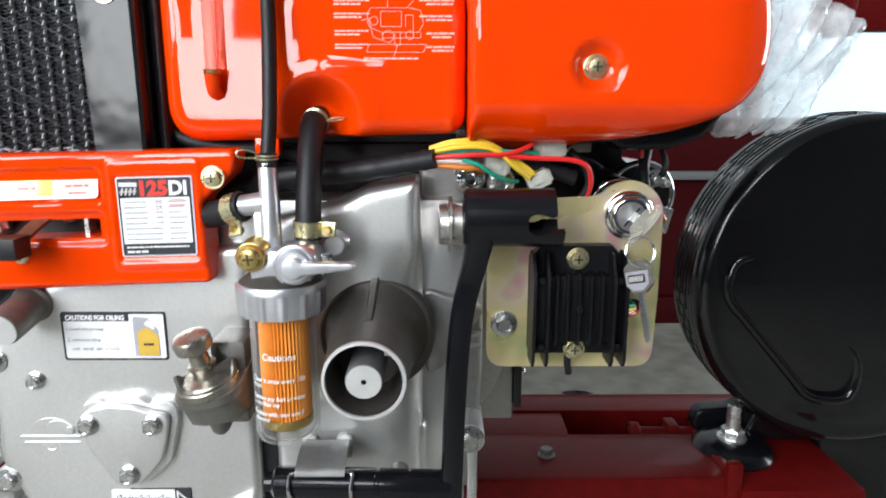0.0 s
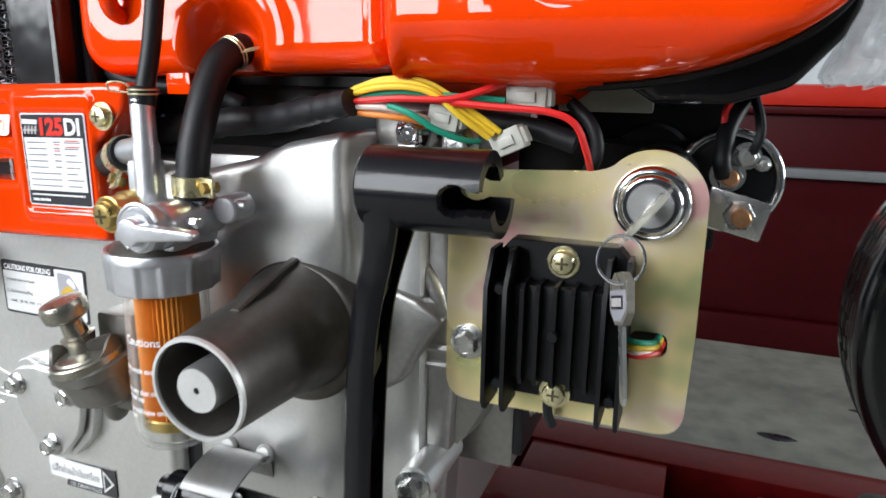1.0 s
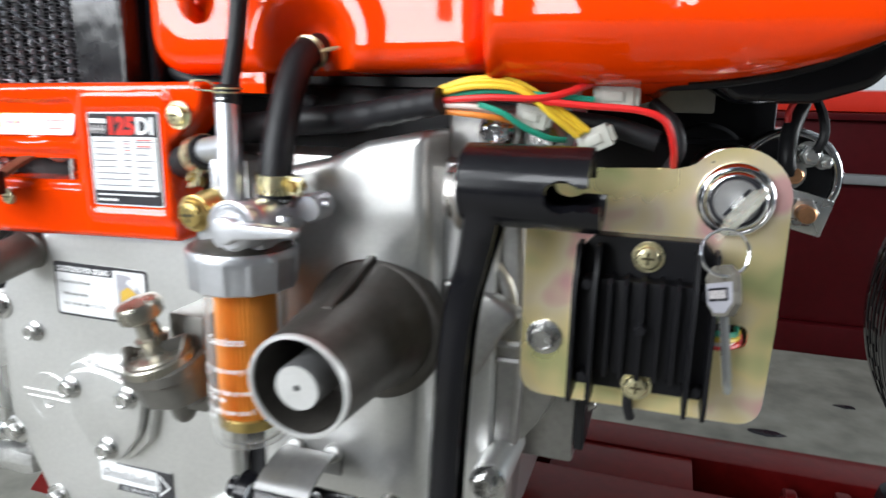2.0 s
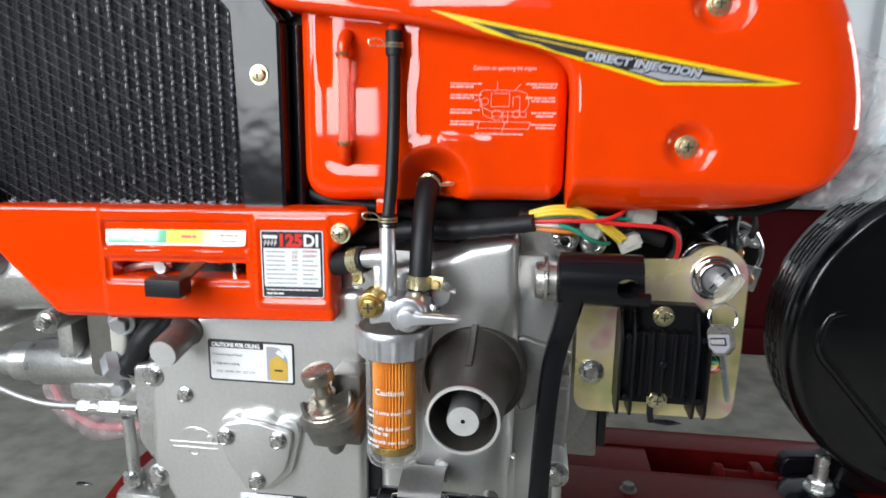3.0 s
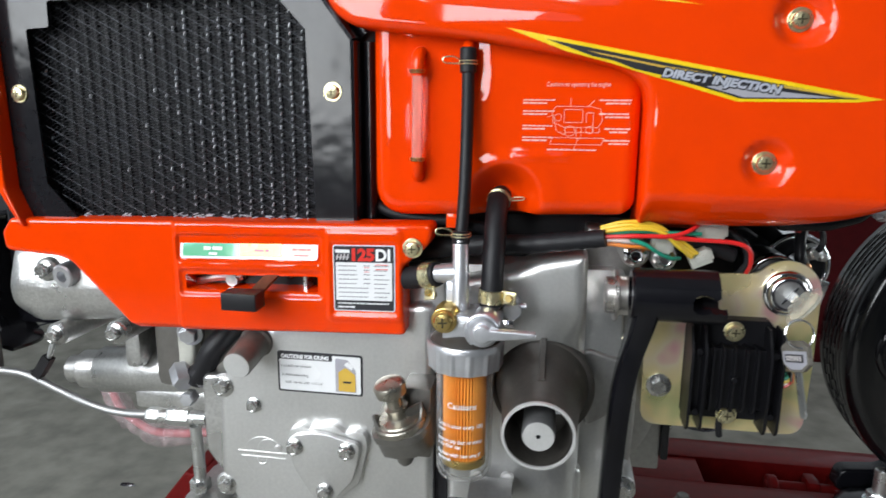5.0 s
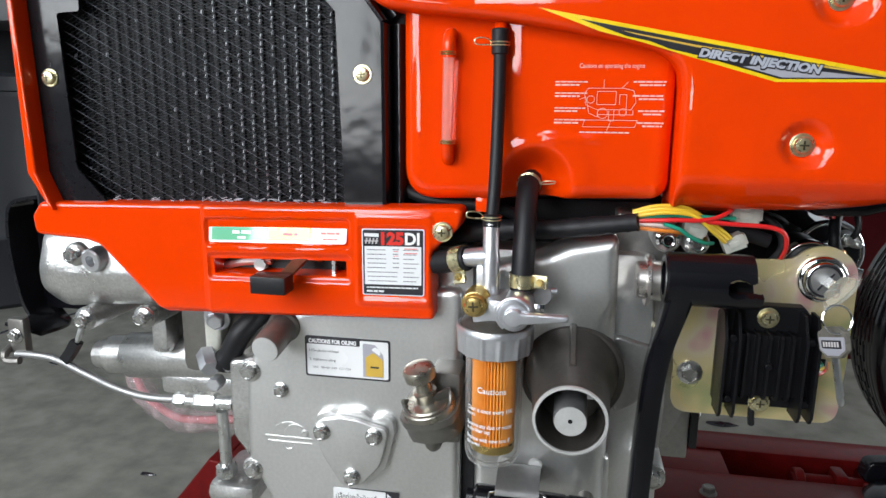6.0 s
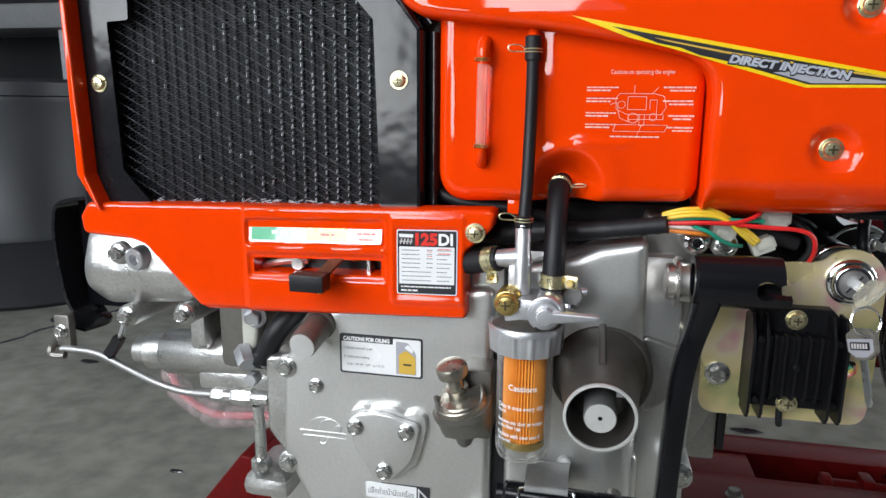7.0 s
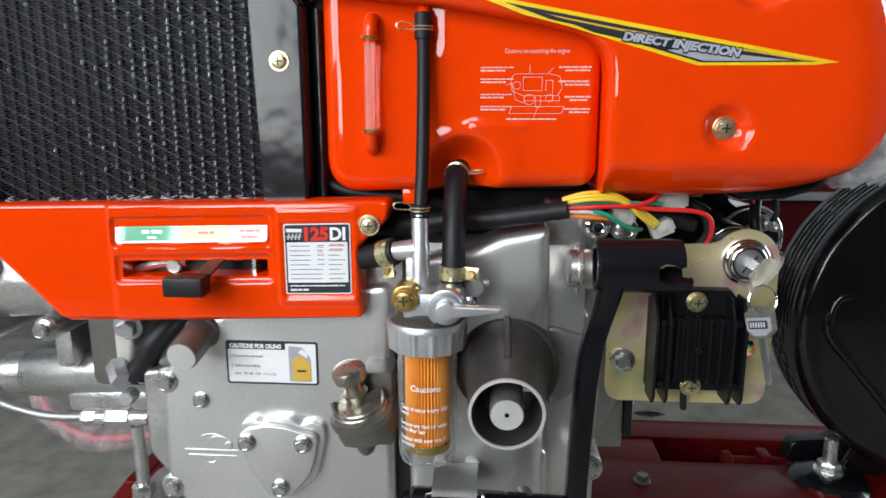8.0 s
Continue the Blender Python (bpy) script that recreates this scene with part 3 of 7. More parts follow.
def dark_barrel():
    t = thing("plastic_barrel", (-2.75, 2.75, 0), "tall dark grey plastic barrel standing on the concrete", "barrel")
    bm = bmesh.new()
    lathe(bm, (-2.75, 2.75, 0), (0, 0, 1), [(0, 0.46), (0.02, 0.48), (0.30, 0.488), (0.31, 0.496), (0.34, 0.496), (0.35, 0.489), (0.90, 0.50), (0.93, 0.505), (0.99, 0.48), (0.1, 0.45)], 48)
    part("body", bm, BARREL, t)
    bm = bmesh.new()
    lathe(bm, (-2.75, 2.75, 0), (0, 0, 1), [(0.925, 0.506), (0.93, 0.517), (0.985, 0.517), (1.0, 0.505), (1.0, 0.478), (0.985, 0.474)], 48, caps=False)
    part("rolled_rim", bm, BARREL, t)
    s = thing("storage_rack", (-2.6, 3.3, 0), "dark red and grey steel rack against the wall", "rack")
    bm = bmesh.new()
    box(bm, -3.9, -1.9, 3.05, 3.5, 1.27, 1.40, 0.03)
    part("shelf", bm, STRIPGREY, s)
    for px, m in ((-3.6, BARREL), (-2.75, INKGREY), (-2.32, RED), (-2.0, BARREL)):
        bm = bmesh.new()
        box(bm, px - 0.05, px + 0.05, 3.1, 3.2, 0, 1.28, 0.006)
        part("post", bm, m, s)
    bm = bmesh.new()
    box(bm, -3.8, -1.95, 3.47, 3.52, 0.0, 1.9, 0.004)
    part("back_panel", bm, PLASTIC, s)
    bm = bmesh.new()
    box(bm, -2.45, -2.05, 3.2, 3.45, 0.75, 1.19, 0.02)
    part("tank", bm, RED, s, "dark red steel tank")


dark_barrel()

# ---------------------------------------------------------------- the steel frame that carries the engine


def machine_frame():
    t = thing("engine_stand", (0.0, 0.8, 0), "dark red painted steel stand of box rails under the engine", "stand")
    bm = bmesh.new()
    box(bm, -0.52, 0.345, 0.726, 0.838, 0.30, 0.415, 0.006)
    part("rail", bm, RED, t)
    bm = bmesh.new()
    box(bm, 0.338, 0.352, 0.722, 0.842, 0.30, 0.418, 0.003)
    box(bm, 0.336, 0.354, 0.720, 0.732, 0.40, 0.436, 0.003)
    part("end_flange", bm, RED, t)
    bm = bmesh.new()
    sheet(bm, [(-0.520, 0.300), (-0.520, 0.414), (-0.540, 0.416), (-0.632, 0.300)], 0.730, 0.834, 0.003)
    part("sloping_end", bm, RED, t)
    bm = bmesh.new()
    box(bm, 0.352, 0.50, 0.715, 0.965, 0.30, 0.405, 0.006)
    part("deck", bm, RED, t)
    bm = bmesh.new()
    box(bm, -0.52, 0.498, 0.905, 0.962, 0.33, 0.415, 0.004)
    part("rail", bm, RED, t)
    bm = bmesh.new()
    box(bm, -0.5, 0.34, 0.838, 0.905, 0.335, 0.345)
    part("floor_plate", bm, RED, t)
    bm = bmesh.new()
    box(bm, 0.02, 0.172, 0.836, 0.908, 0.400, 0.412, 0.003)
    part("gusset", bm, RED, t)
    bm = bmesh.new()
    rod(bm, (0.26, 0.872, 0.395), (0.40, 0.872, 0.395), 0.011, 14, 0.002)
    rod(bm, (0.262, 0.872, 0.395), (0.275, 0.872, 0.395), 0.018, 14, 0.002)
    part("pivot_pin", bm, RED, t)
    bm = bmesh.new()
    box(bm, 0.312, 0.328, 0.858, 0.888, 0.378, 0.414, 0.004)
    rod(bm, (0.316, 0.86, 0.385), (0.316, 0.845, 0.385), 0.006, 10)
    part("clamp", bm, RED, t)
    bolt(t, (0.132, 0.781, 0.415), 0.0085, "flange", (0, 0, 1), CASTGREY)
    for lx in (-0.48, 0.30, 0.46):
        for ly in (0.76, 0.93):
            bm = bmesh.new()
            box(bm, lx - 0.03, lx + 0.03, ly - 0.025, ly + 0.025, 0.0, 0.305 if ly < 0.9 else 0.335, 0.004)
            part("leg", bm, RED, t)
    return t


machine_frame()


def black_drum():
    t = thing("drum_guard", (0.50, 0.86, 0.405), "large glossy black pressed steel drum guard with a slotted ribbed rim", "drum guard")
    c = Vector((0.511, 0.78, 0.633))
    bm = bmesh.new()
    R = 0.205
    prof = [(0.12, R * 0.55), (0.10, R * 0.90), (0.090, R), (0.083, R)]
    s = 0.083
    for k in range(6):
        prof += [(s - 0.002, R), (s - 0.003, R - 0.0025), (s - 0.0065, R - 0.0025), (s - 0.0075, R)]
        s -= 0.0105
    prof += [(0.014, R), (0.006, R - 0.003), (0.001, R - 0.009), (0.0, R - 0.015), (0.001, R - 0.020), (-0.002, R - 0.03), (-0.010, R * 0.66),
             (-0.016, R * 0.40), (-0.018, R * 0.15), (-0.018, 0.0)]
    lathe(bm, c, (0, 1, 0), prof, 96)
    part("shell", bm, DRUMPAINT, t)
    bm = bmesh.new()
    for k in range(4):
        y = c.y + 0.0795 - 0.0105 * k - 0.003
        for j in range(36):
            a = radians(j * 10 + (k % 2) * 5)
            pts = []
            for da in (0.0, radians(6.2)):
                for dy in (0.0012, -0.0026):
                    pts.append((c.x + (R + 0.0006) * math.cos(a + da), y + dy, c.z + (R + 0.0006) * math.sin(a + da)))
            v = [bm.verts.new(p) for p in (pts[0], pts[1], pts[3], pts[2])]
            w = [bm.verts.new((p[0] + (c.x - p[0]) * 0.02, p[1], p[2] + (c.z - p[2]) * 0.02)) for p in (pts[0], pts[1], pts[3], pts[2])]
            skin(bm, [v, w])
    tagged(part("slot_pattern", bm, FINS, t, "rows of short dark slots"), kind="stuff")
    bm = bmesh.new()
    a, b = Vector((c.x - 0.15, c.y - 0.006, c.z + 0.02)), Vector((c.x - 0.03, c.y - 0.017, c.z - 0.12))
    line = [a.lerp(b, k / 10) for k in range(11)]
    along = (b - a).normalized()
    side = along.cross(Vector((0, 1, 0))).normalized()
    loop = [a + side * 0.028] + [p + side * 0.036 for p in line[1:-1]] + [b + side * 0.026, b + along * 0.018, b - side * 0.026] + [p - side * 0.036 for p in line[-2:0:-1]] + [a - side * 0.028, a - along * 0.018]
    sweep(bm, [p + Vector((0, 0.0042, 0)) for p in [*loop, loop[0]]], 0.0060, 12, 3)
    part("embossed_bead", bm, DRUMPAINT, t)
    bm = bmesh.new()
    sheet(bm, rounded([(0.345, 0.405, 0.01), (0.62, 0.407, 0.01), (0.60, 0.50, 0.02), (0.44, 0.46, 0.03), (0.40, 0.440, 0.02), (0.352, 0.436, 0.012)]), 0.862, 0.885, 0.004)
    part("bracket", bm, BLACKPAINT, t)
    bm = bmesh.new()
    lathe(bm, (0.376, 0.806, 0.405), (0, 0, 1), [(0, 0.050), (0.004, 0.052), (0.012, 0.048), (0.018, 0.038), (0.021, 0.024), (0.0215, 0.0)], 40)
    part("foot_plate", bm, BLACKPAINT, t, "domed black mounting foot")
    bm = bmesh.new()
    sx, sy, sz = 0.374, 0.802, 0.4262
    rod(bm, (sx, sy, sz), (sx, sy, 0.4735), 0.0085, 16, 0.0015)
    hexrod(bm, (sx, sy, sz + 0.003), (sx, sy, sz + 0.015), 0.0145)
    rod(bm, (sx, sy, sz), (sx, sy, sz + 0.003), 0.018, 20)
    part("stud", bm, ZINC, t, "zinc-plated stud with nut and washer")
    bm = bmesh.new()
    sheet(bm, rounded([(0.400, 0.407, 0.005), (0.503, 0.407, 0.004), (0.515, 0.30, 0.01), (0.74, 0.28, 0.01), (0.74, 0.50, 0.02), (0.52, 0.50, 0.02), (0.425, 0.470, 0.02)]), 0.830, 0.874, 0.006)
    part("skirt", bm, DRUMPAINT, t, "black skirt under the drum")


black_drum()

# ---------------------------------------------------------------- the engine's castings


def engine():
    t = thing("diesel_engine", (-0.15, 0.69, 0.415), "silver-painted single-cylinder diesel engine with cast covers", "engine")
    # crankcase behind the covers, with feet on the rail
    bm = bmesh.new()
    box(bm, -0.355, 0.02, 0.56, 0.84, 0.45, 0.775, 0.015)
    part("crankcase", bm, SILVER, t)
    for fx in (-0.34, -0.05):
        bm = bmesh.new()
        box(bm, fx - 0.05, fx + 0.05, 0.70, 0.85, 0.415, 0.455, 0.006)
        part("foot", bm, SILVER, t)

    # timing gear cover
    outline = rounded([(-0.330, 0.470, 0.03), (-0.154, 0.455, 0.01), (-0.154, 0.745, 0.012), (-0.300, 0.7165, 0.03), (-0.343, 0.703, 0.03),
                       (-0.366, 0.650, 0.02), (-0.371, 0.555, 0.03)])
    bm = bmesh.new()

    def cover_relief(x, z):
        h = 0.0008 * np.sin(x * 31 + 1.0) * np.sin(z * 27)
        return h
    sheet(bm, outline, 0.520, 0.562, 0.007, 0.0035, cover_relief)
    cover = part("gear_cover", bm, SILVER, t, "satin silver cast timing cover")
    bm = bmesh.new()
    box(bm, -0.350, -0.300, 0.5190, 0.522, 0.5797, 0.5820, 0.0006)
    box(bm, -0.347, -0.301, 0.5190, 0.522, 0.5748, 0.5766, 0.0006)
    rod(bm, (-0.308, 0.521, 0.587), (-0.308, 0.5180, 0.587), 0.0038, 16, 0.0010)
    sweep(bm, [(-0.324 + 0.0205 * math.cos(a), 0.5206, 0.577 + 0.0205 * math.sin(a)) for a in np.radians(np.linspace(0, 360, 25))], 0.0007, 6, 2)
    sweep(bm, [(-0.3175 + 0.0125 * math.cos(a), 0.5206, 0.5830 + 0.0125 * math.sin(a)) for a in np.radians(np.linspace(20, 185, 13))], 0.0007, 6, 2)
    sweep(bm, [(-0.3255 + 0.0055 * math.cos(a), 0.5204, 0.5740 + 0.0055 * math.sin(a)) for a in np.radians(np.linspace(180, 360, 9))], 0.0010, 6, 2)
    part("cast_emblem", bm, SILVER, cover)
    # three-bolt cap on the cover
    bm = bmesh.new()
    lobes = rounded([(-0.2945, 0.602, 0.006), (-0.2915, 0.6130, 0.006), (-0.280, 0.6175, 0.006), (-0.2720, 0.6145, 0.003), (-0.262, 0.6190, 0.010), (-0.247, 0.6195, 0.012), (-0.2365, 0.6130, 0.004),
                     (-0.227, 0.6165, 0.006), (-0.216, 0.613, 0.007), (-0.215, 0.600, 0.008), (-0.224, 0.562, 0.010), (-0.244, 0.5430, 0.008), (-0.268, 0.5420, 0.008), (-0.290, 0.577, 0.016)])
    sheet(bm, lobes, 0.5125, 0.522, 0.0014)
    part("boss", bm, SILVER, cover)
    bm = bmesh.new()
    cap = rounded([(-0.2935, 0.604, 0.006), (-0.284, 0.611, 0.008), (-0.266, 0.615, 0.02), (-0.250, 0.6135, 0.02), (-0.236, 0.6095, 0.010), (-0.2195, 0.606, 0.008), (-0.2250, 0.580, 0.016), (-0.229, 0.567, 0.010), (-0.247, 0.546, 0.008), (-0.266, 0.5435, 0.008), (-0.286, 0.575, 0.020)])
    sheet(bm, cap, 0.5055, 0.5105, 0.0014)
    cap = part("cap", bm, SILVER, cover)
    for bx, bz in ((-0.2850, 0.5985), (-0.2335, 0.5985), (-0.2560, 0.5545)):
        bolt(cover, (bx, 0.5056, bz), 0.0066, "flange")
    bolt(cover, (-0.331, 0.520, 0.631), 0.006, "flange")
    for bx, by, bz in ((-0.362, 0.520, 0.648), (-0.365, 0.522, 0.541), (-0.327, 0.520, 0.490), (-0.290, 0.522, 0.482)):
        bolt(cover, (bx, by, bz), 0.0074, "hex")
    for bx, bz in ((-0.362, 0.648), (-0.365, 0.541)):
        bm = bmesh.new()
        rod(bm, (bx, 0.521, bz), (bx, 0.56, bz), 0.0125, 20, 0.002)
        part("bolt_boss", bm, SILVER, cover)
    # drain plug
    bm = bmesh.new()
    lathe(bm, (-0.167, 0.522, 0.503), (0, -1, 0), [(0, 0.021), (0.006, 0.021), (0.008, 0.019)], 28)
    hexrod(bm, (-0.167, 0.515, 0.503), (-0.167, 0.500, 0.503), 0.015)
    part("drain_plug", bm, ZINC, cover)
    # oil sticker
    bm = bmesh.new()
    flat(bm, rect2(-0.3045, -0.2205, 0.6485, 0.6895, 0.003), 0.5194)
    lab = part("oil_sticker", bm, INKBLACK, cover, "white oiling caution sticker with a black border")
    bm = bmesh.new()
    flat(bm, rounded([(-0.3025, 0.6505, 0.002), (-0.2225, 0.6505, 0.002), (-0.2225, 0.6875, 0.002), (-0.2500, 0.6875, 0.001), (-0.2500, 0.6815, 0.001), (-0.3025, 0.6815, 0.001)]), 0.5189)
    part("white_field", bm, PAPERWHITE, lab)
    lettering(lab, "heading", "CAUTIONS FOR OILING", -0.3005, 0.6828, 0.5187, 0.0038, WHITE, 0.047, stroke=0.00025)
    lettering(lab, "line", "1.Check the oil level", -0.3000, 0.6740, 0.5186, 0.0024, INKBLACK, 0.029)
    lettering(lab, "line", "2. Add extra oiling", -0.3000, 0.6650, 0.5186, 0.0024, INKBLACK, 0.026)
    lettering(lab, "line", "SAE  30-40  API  CC-CD", -0.2970, 0.6575, 0.5186, 0.0020, INKBLACK, 0.038)
    bm = bmesh.new()
    flat(bm, rounded([(-0.2470, 0.652, 0.001), (-0.2270, 0.652, 0.001), (-0.2270, 0.674, 0.006), (-0.2350, 0.6845, 0.004), (-0.2470, 0.6855, 0.002)]), 0.5186)
    part("jug_picture", bm, INKGREY, lab)
    bm = bmesh.new()
    flat(bm, rounded([(-0.2440, 0.653, 0.001), (-0.2275, 0.653, 0.001), (-0.2275, 0.670, 0.004), (-0.2370, 0.677, 0.003), (-0.2440, 0.672, 0.002)]), 0.5183)
    part("jug_oil", bm, INKGOLD, lab)
    bm = bmesh.new()
    flat(bm, rounded([(-0.2385, 0.6795, 0.001), (-0.2300, 0.674, 0.002), (-0.2300, 0.679, 0.002), (-0.2350, 0.683, 0.002)]), 0.5183)
    part("jug_handle", bm, PAPERWHITE, lab)
    bars(lab, "small_print", ((-0.2395, -0.2315, 0.6615, 0.0018),), 0.5180, INKBLACK)
    # lower sticker
    bm = bmesh.new()
    flat(bm, rect2(-0.281, -0.213, 0.5100, 0.5335, 0.001), 0.5194)
    lab = part("drain_sticker", bm, INKBLACK, cover, "white oil drain sticker with an arrow")
    bm = bmesh.new()
    flat(bm, rect2(-0.280, -0.2265, 0.5160, 0.5325, 0.001), 0.5189)
    part("white_field", bm, PAPERWHITE, lab)
    lettering(lab, "line", "\u0e1b\u0e25\u0e31\u0e4a\u0e01\u0e16\u0e48\u0e32\u0e22\u0e19\u0e49\u0e33\u0e21\u0e31\u0e19\u0e40\u0e04\u0e23\u0e37\u0e48\u0e2d\u0e07", -0.2775, 0.5205, 0.5187, 0.0060, INKBLACK, 0.0485)
    lettering(lab, "line", "OIL DRAIN PLUG", -0.2600, 0.5115, 0.5189, 0.0030, WHITE, 0.032)
    bm = bmesh.new()
    flat(bm, [(-0.225, 0.5125), (-0.2145, 0.5215), (-0.225, 0.5315)], 0.5189)
    part("arrow", bm, PAPERWHITE, lab)
    bm = bmesh.new()
    flat(bm, [(-0.2235, 0.516), (-0.2170, 0.5215), (-0.2235, 0.5285)], 0.5185)
    part("arrow_core", bm, INKBLACK, lab)
    # oil filler with a knurled dipstick knob
    a = Vector((-0.20, -0.22, 0.95)).normalized()
    foot = Vector((-0.1745, 0.4770, 0.6475))
    bm = bmesh.new()
    u = (Vector((1, 0, 0)) - a * a.x).normalized()
    v = a.cross(u)
    base_shape = [(0.026, 0.006), (0.026, 0.045), (-0.024, 0.045), (-0.0265, 0.006), (-0.0255, -0.010), (-0.020, -0.0175), (-0.008, -0.0215), (0.010, -0.0215), (0.020, -0.0165), (0.0255, -0.006)]
    rings = []
    for s, k in ((0.0, 0.95), (-0.0015, 1.0), (-0.008, 1.0), (-0.010, 0.96), (-0.026, 0.93), (-0.034, 0.70), (-0.042, 0.34)):
        rings.append([bm.verts.new(foot + a * s + u * (p * k) + v * (q * k + 0.045 * (1 - k))) for p, q in base_shape])
    skin(bm, rings)
    box(bm, -0.1760, -0.1495, 0.4860, 0.522, 0.610, 0.6760, 0.003)
    fil = part("oil_filler", bm, CASTGREY, cover, "grey cast oil filler neck")
    bm = bmesh.new()
    lathe(bm, foot, a, [(-0.001, 0.0235), (0.004, 0.0235), (0.0050, 0.0225), (0.0050, 0.0190), (0.0062, 0.0180), (0.0062, 0.0120), (0.008, 0.0095), (0.012, 0.0085), (0.016, 0.0100), (0.018, 0.0105), (0.019, 0.0075), (0.030, 0.0065)], 28)
    part("filler_cap", bm, KNOBMETAL, fil)
    bm = bmesh.new()
    rings = [[], [], [], []]
    for k in range(64):
        q = 2 * math.pi * k / 64
        h = 0.0050 + 0.0085 * max(0.0, math.cos(2 * q - 0.5)) ** 3
        for ring, (r, s) in zip(rings, ((0.0232, 0.003), (0.0222, h), (0.0202, h), (0.0196, 0.003))):
            ring.append(bm.verts.new(foot + a * s + (u * math.cos(q) + v * math.sin(q)) * r))
    skin(bm, rings, caps=False)
    part("bayonet_ring", bm, CASTGREY, fil)
    bm = bmesh.new()
    lathe(bm, (-0.174, 0.492, 0.598), (0, 0.1, 1), [(0, 0.003), (0.003, 0.0065), (0.010, 0.0095), (0.016, 0.012)], 18)
    part("drip_boss", bm, CASTGREY, fil)
    bm = bmesh.new()
    lathe(bm, foot + a * 0.029, a, [(0, 0.0065), (0.001, 0.011), (0.003, 0.0135), (0.010, 0.0142), (0.013, 0.0125), (0.0145, 0.008), (0.015, 0)], 32, wave=lambda q: 1 + 0.008 * math.cos(24 * q))
    part("knob", bm, KNOBMETAL, fil, "dull metal dipstick knob")
    bm = bmesh.new()
    box(bm, -0.012, 0.012, -0.0012, 0.0012, 0, 0.009, 0.001)
    bmesh.ops.rotate(bm, verts=bm.verts, cent=(0, 0, 0), matrix=Matrix.Rotation(radians(35), 3, "Z"))
    q = Vector((0, 0, 1)).rotation_difference(a).to_matrix()
    bmesh.ops.transform(bm, verts=bm.verts, matrix=Matrix.Translation(foot + a * 0.0055 + u * 0.011) @ q.to_4x4())
    part("cap_lug", bm, CASTGREY, fil)
    # breather stub
    bm = bmesh.new()
    lathe(bm, (-0.3245, 0.530, 0.6985), (-0.03, -1, -0.20), [(0, 0.0160), (0.012, 0.0160), (0.014, 0.0140), (0.050, 0.0136), (0.0525, 0.0125)], 28)
    stub = part("breather_stub", bm, CASTGREY, cover, "turned bright metal stub")
    bm = bmesh.new()
    lathe(bm, (-0.3245, 0.530, 0.6985), (-0.03, -1, -0.20), [(0.052, 0.0126), (0.0532, 0.0122), (0.0534, 0.006), (0.0534, 0)], 28)
    part("end_face", bm, ENDFACE, stub)

    # right-hand cover with the starting-shaft pipe
    bm = bmesh.new()

    def right_relief(x, z):
        roll = np.clip((x + 0.052) / 0.034, 0, 1) ** 2 * ease((0.745 - z) / 0.04)
        return 0.004 * ease((x + 0.150) / 0.012 * -1 + 1) + 0.013 * roll
    outline = rounded([(-0.143, 0.455, 0.004), (-0.018, 0.455, 0.01), (-0.018, 0.5700, 0.004), (-0.016, 0.680, 0.01), (-0.0185, 0.7935, 0.006), (-0.060, 0.785, 0.03), (-0.085, 0.7740, 0.01), (-0.143, 0.7600, 0.004)])
    sheet(bm, outline, 0.530, 0.580, 0.009, 0.005, right_relief)
    rc = part("side_cover", bm, SILVER, t, "satin silver cast side cover")
    bm = bmesh.new()
    ax = Vector((-0.0006, -0.100, -0.004)).normalized()
    o = Vector((-0.0542, 0.535, 0.669))
    lathe(bm, o, ax, [(-0.01, 0.0440), (0.003, 0.0425), (0.012, 0.0408), (0.022, 0.0385), (0.030, 0.0360), (0.036, 0.0345), (0.065, 0.0318), (0.090, 0.0297), (0.0965, 0.0293), (0.098, 0.0285), (0.098, 0.0272), (0.096, 0.0262),
                          (0.060, 0.0262), (0.030, 0.0260), (0.028, 0.010)], 48, caps=False)
    pipe = part("shaft_pipe", bm, PIPECAST, rc, "bare grey cast pipe with an open end")
    bm = bmesh.new()
    e = o + ax * 0.0981
    lathe(bm, e, ax, [(-0.002, 0.0296), (0.0002, 0.0291), (0.0004, 0.0272), (-0.002, 0.0264)], 48, caps=False)
    part("machined_rim", bm, ENDFACE, pipe)
    bm = bmesh.new()
    rod(bm, o + ax * 0.02, o + ax * 0.05, 0.0255, 32)
    lathe(bm, o + ax * 0.03, ax, [(0, 0.0252), (0.0655, 0.0257)], 40, caps=False)
    part("bore", bm, PIPECAST, pipe, "dark bore")
    bm = bmesh.new()
    lathe(bm, o + ax * 0.04, ax, [(0, 0.0133), (0.0565, 0.0133), (0.058, 0.0123), (0.058, 0.0020), (0.0545, 0.0016), (0.0545, 0.0)], 32)
    part("shaft_end", bm, DULLSTEEL, pipe, "turned steel shaft end")
    bm = bmesh.new()
    lathe(bm, o + ax * 0.0981, ax, [(0, 0.0124), (0.0003, 0.0124), (0.0003, 0.0019), (0, 0.0019)], 32, caps=False)
    part("shaft_face", bm, ENDFACE, pipe)
    bm = bmesh.new()
    rod(bm, o + ax * 0.0950, o + ax * 0.0983, 0.0018, 10)
    part("centre_hole", bm, FINS, pipe)
    bm = bmesh.new()
    box(bm, -0.0420, -0.0290, 0.456, 0.462, 0.6765, 0.6805)
    part("shaft_pin", bm, ALLOY, pipe)
    bm = bmesh.new()
    sheet(bm, circle2(-0.0535, 0.6655, 0.0470, 56), 0.5275, 0.545, 0.0035)
    part("pipe_flange", bm, PIPECAST, pipe)
    bm = bmesh.new()
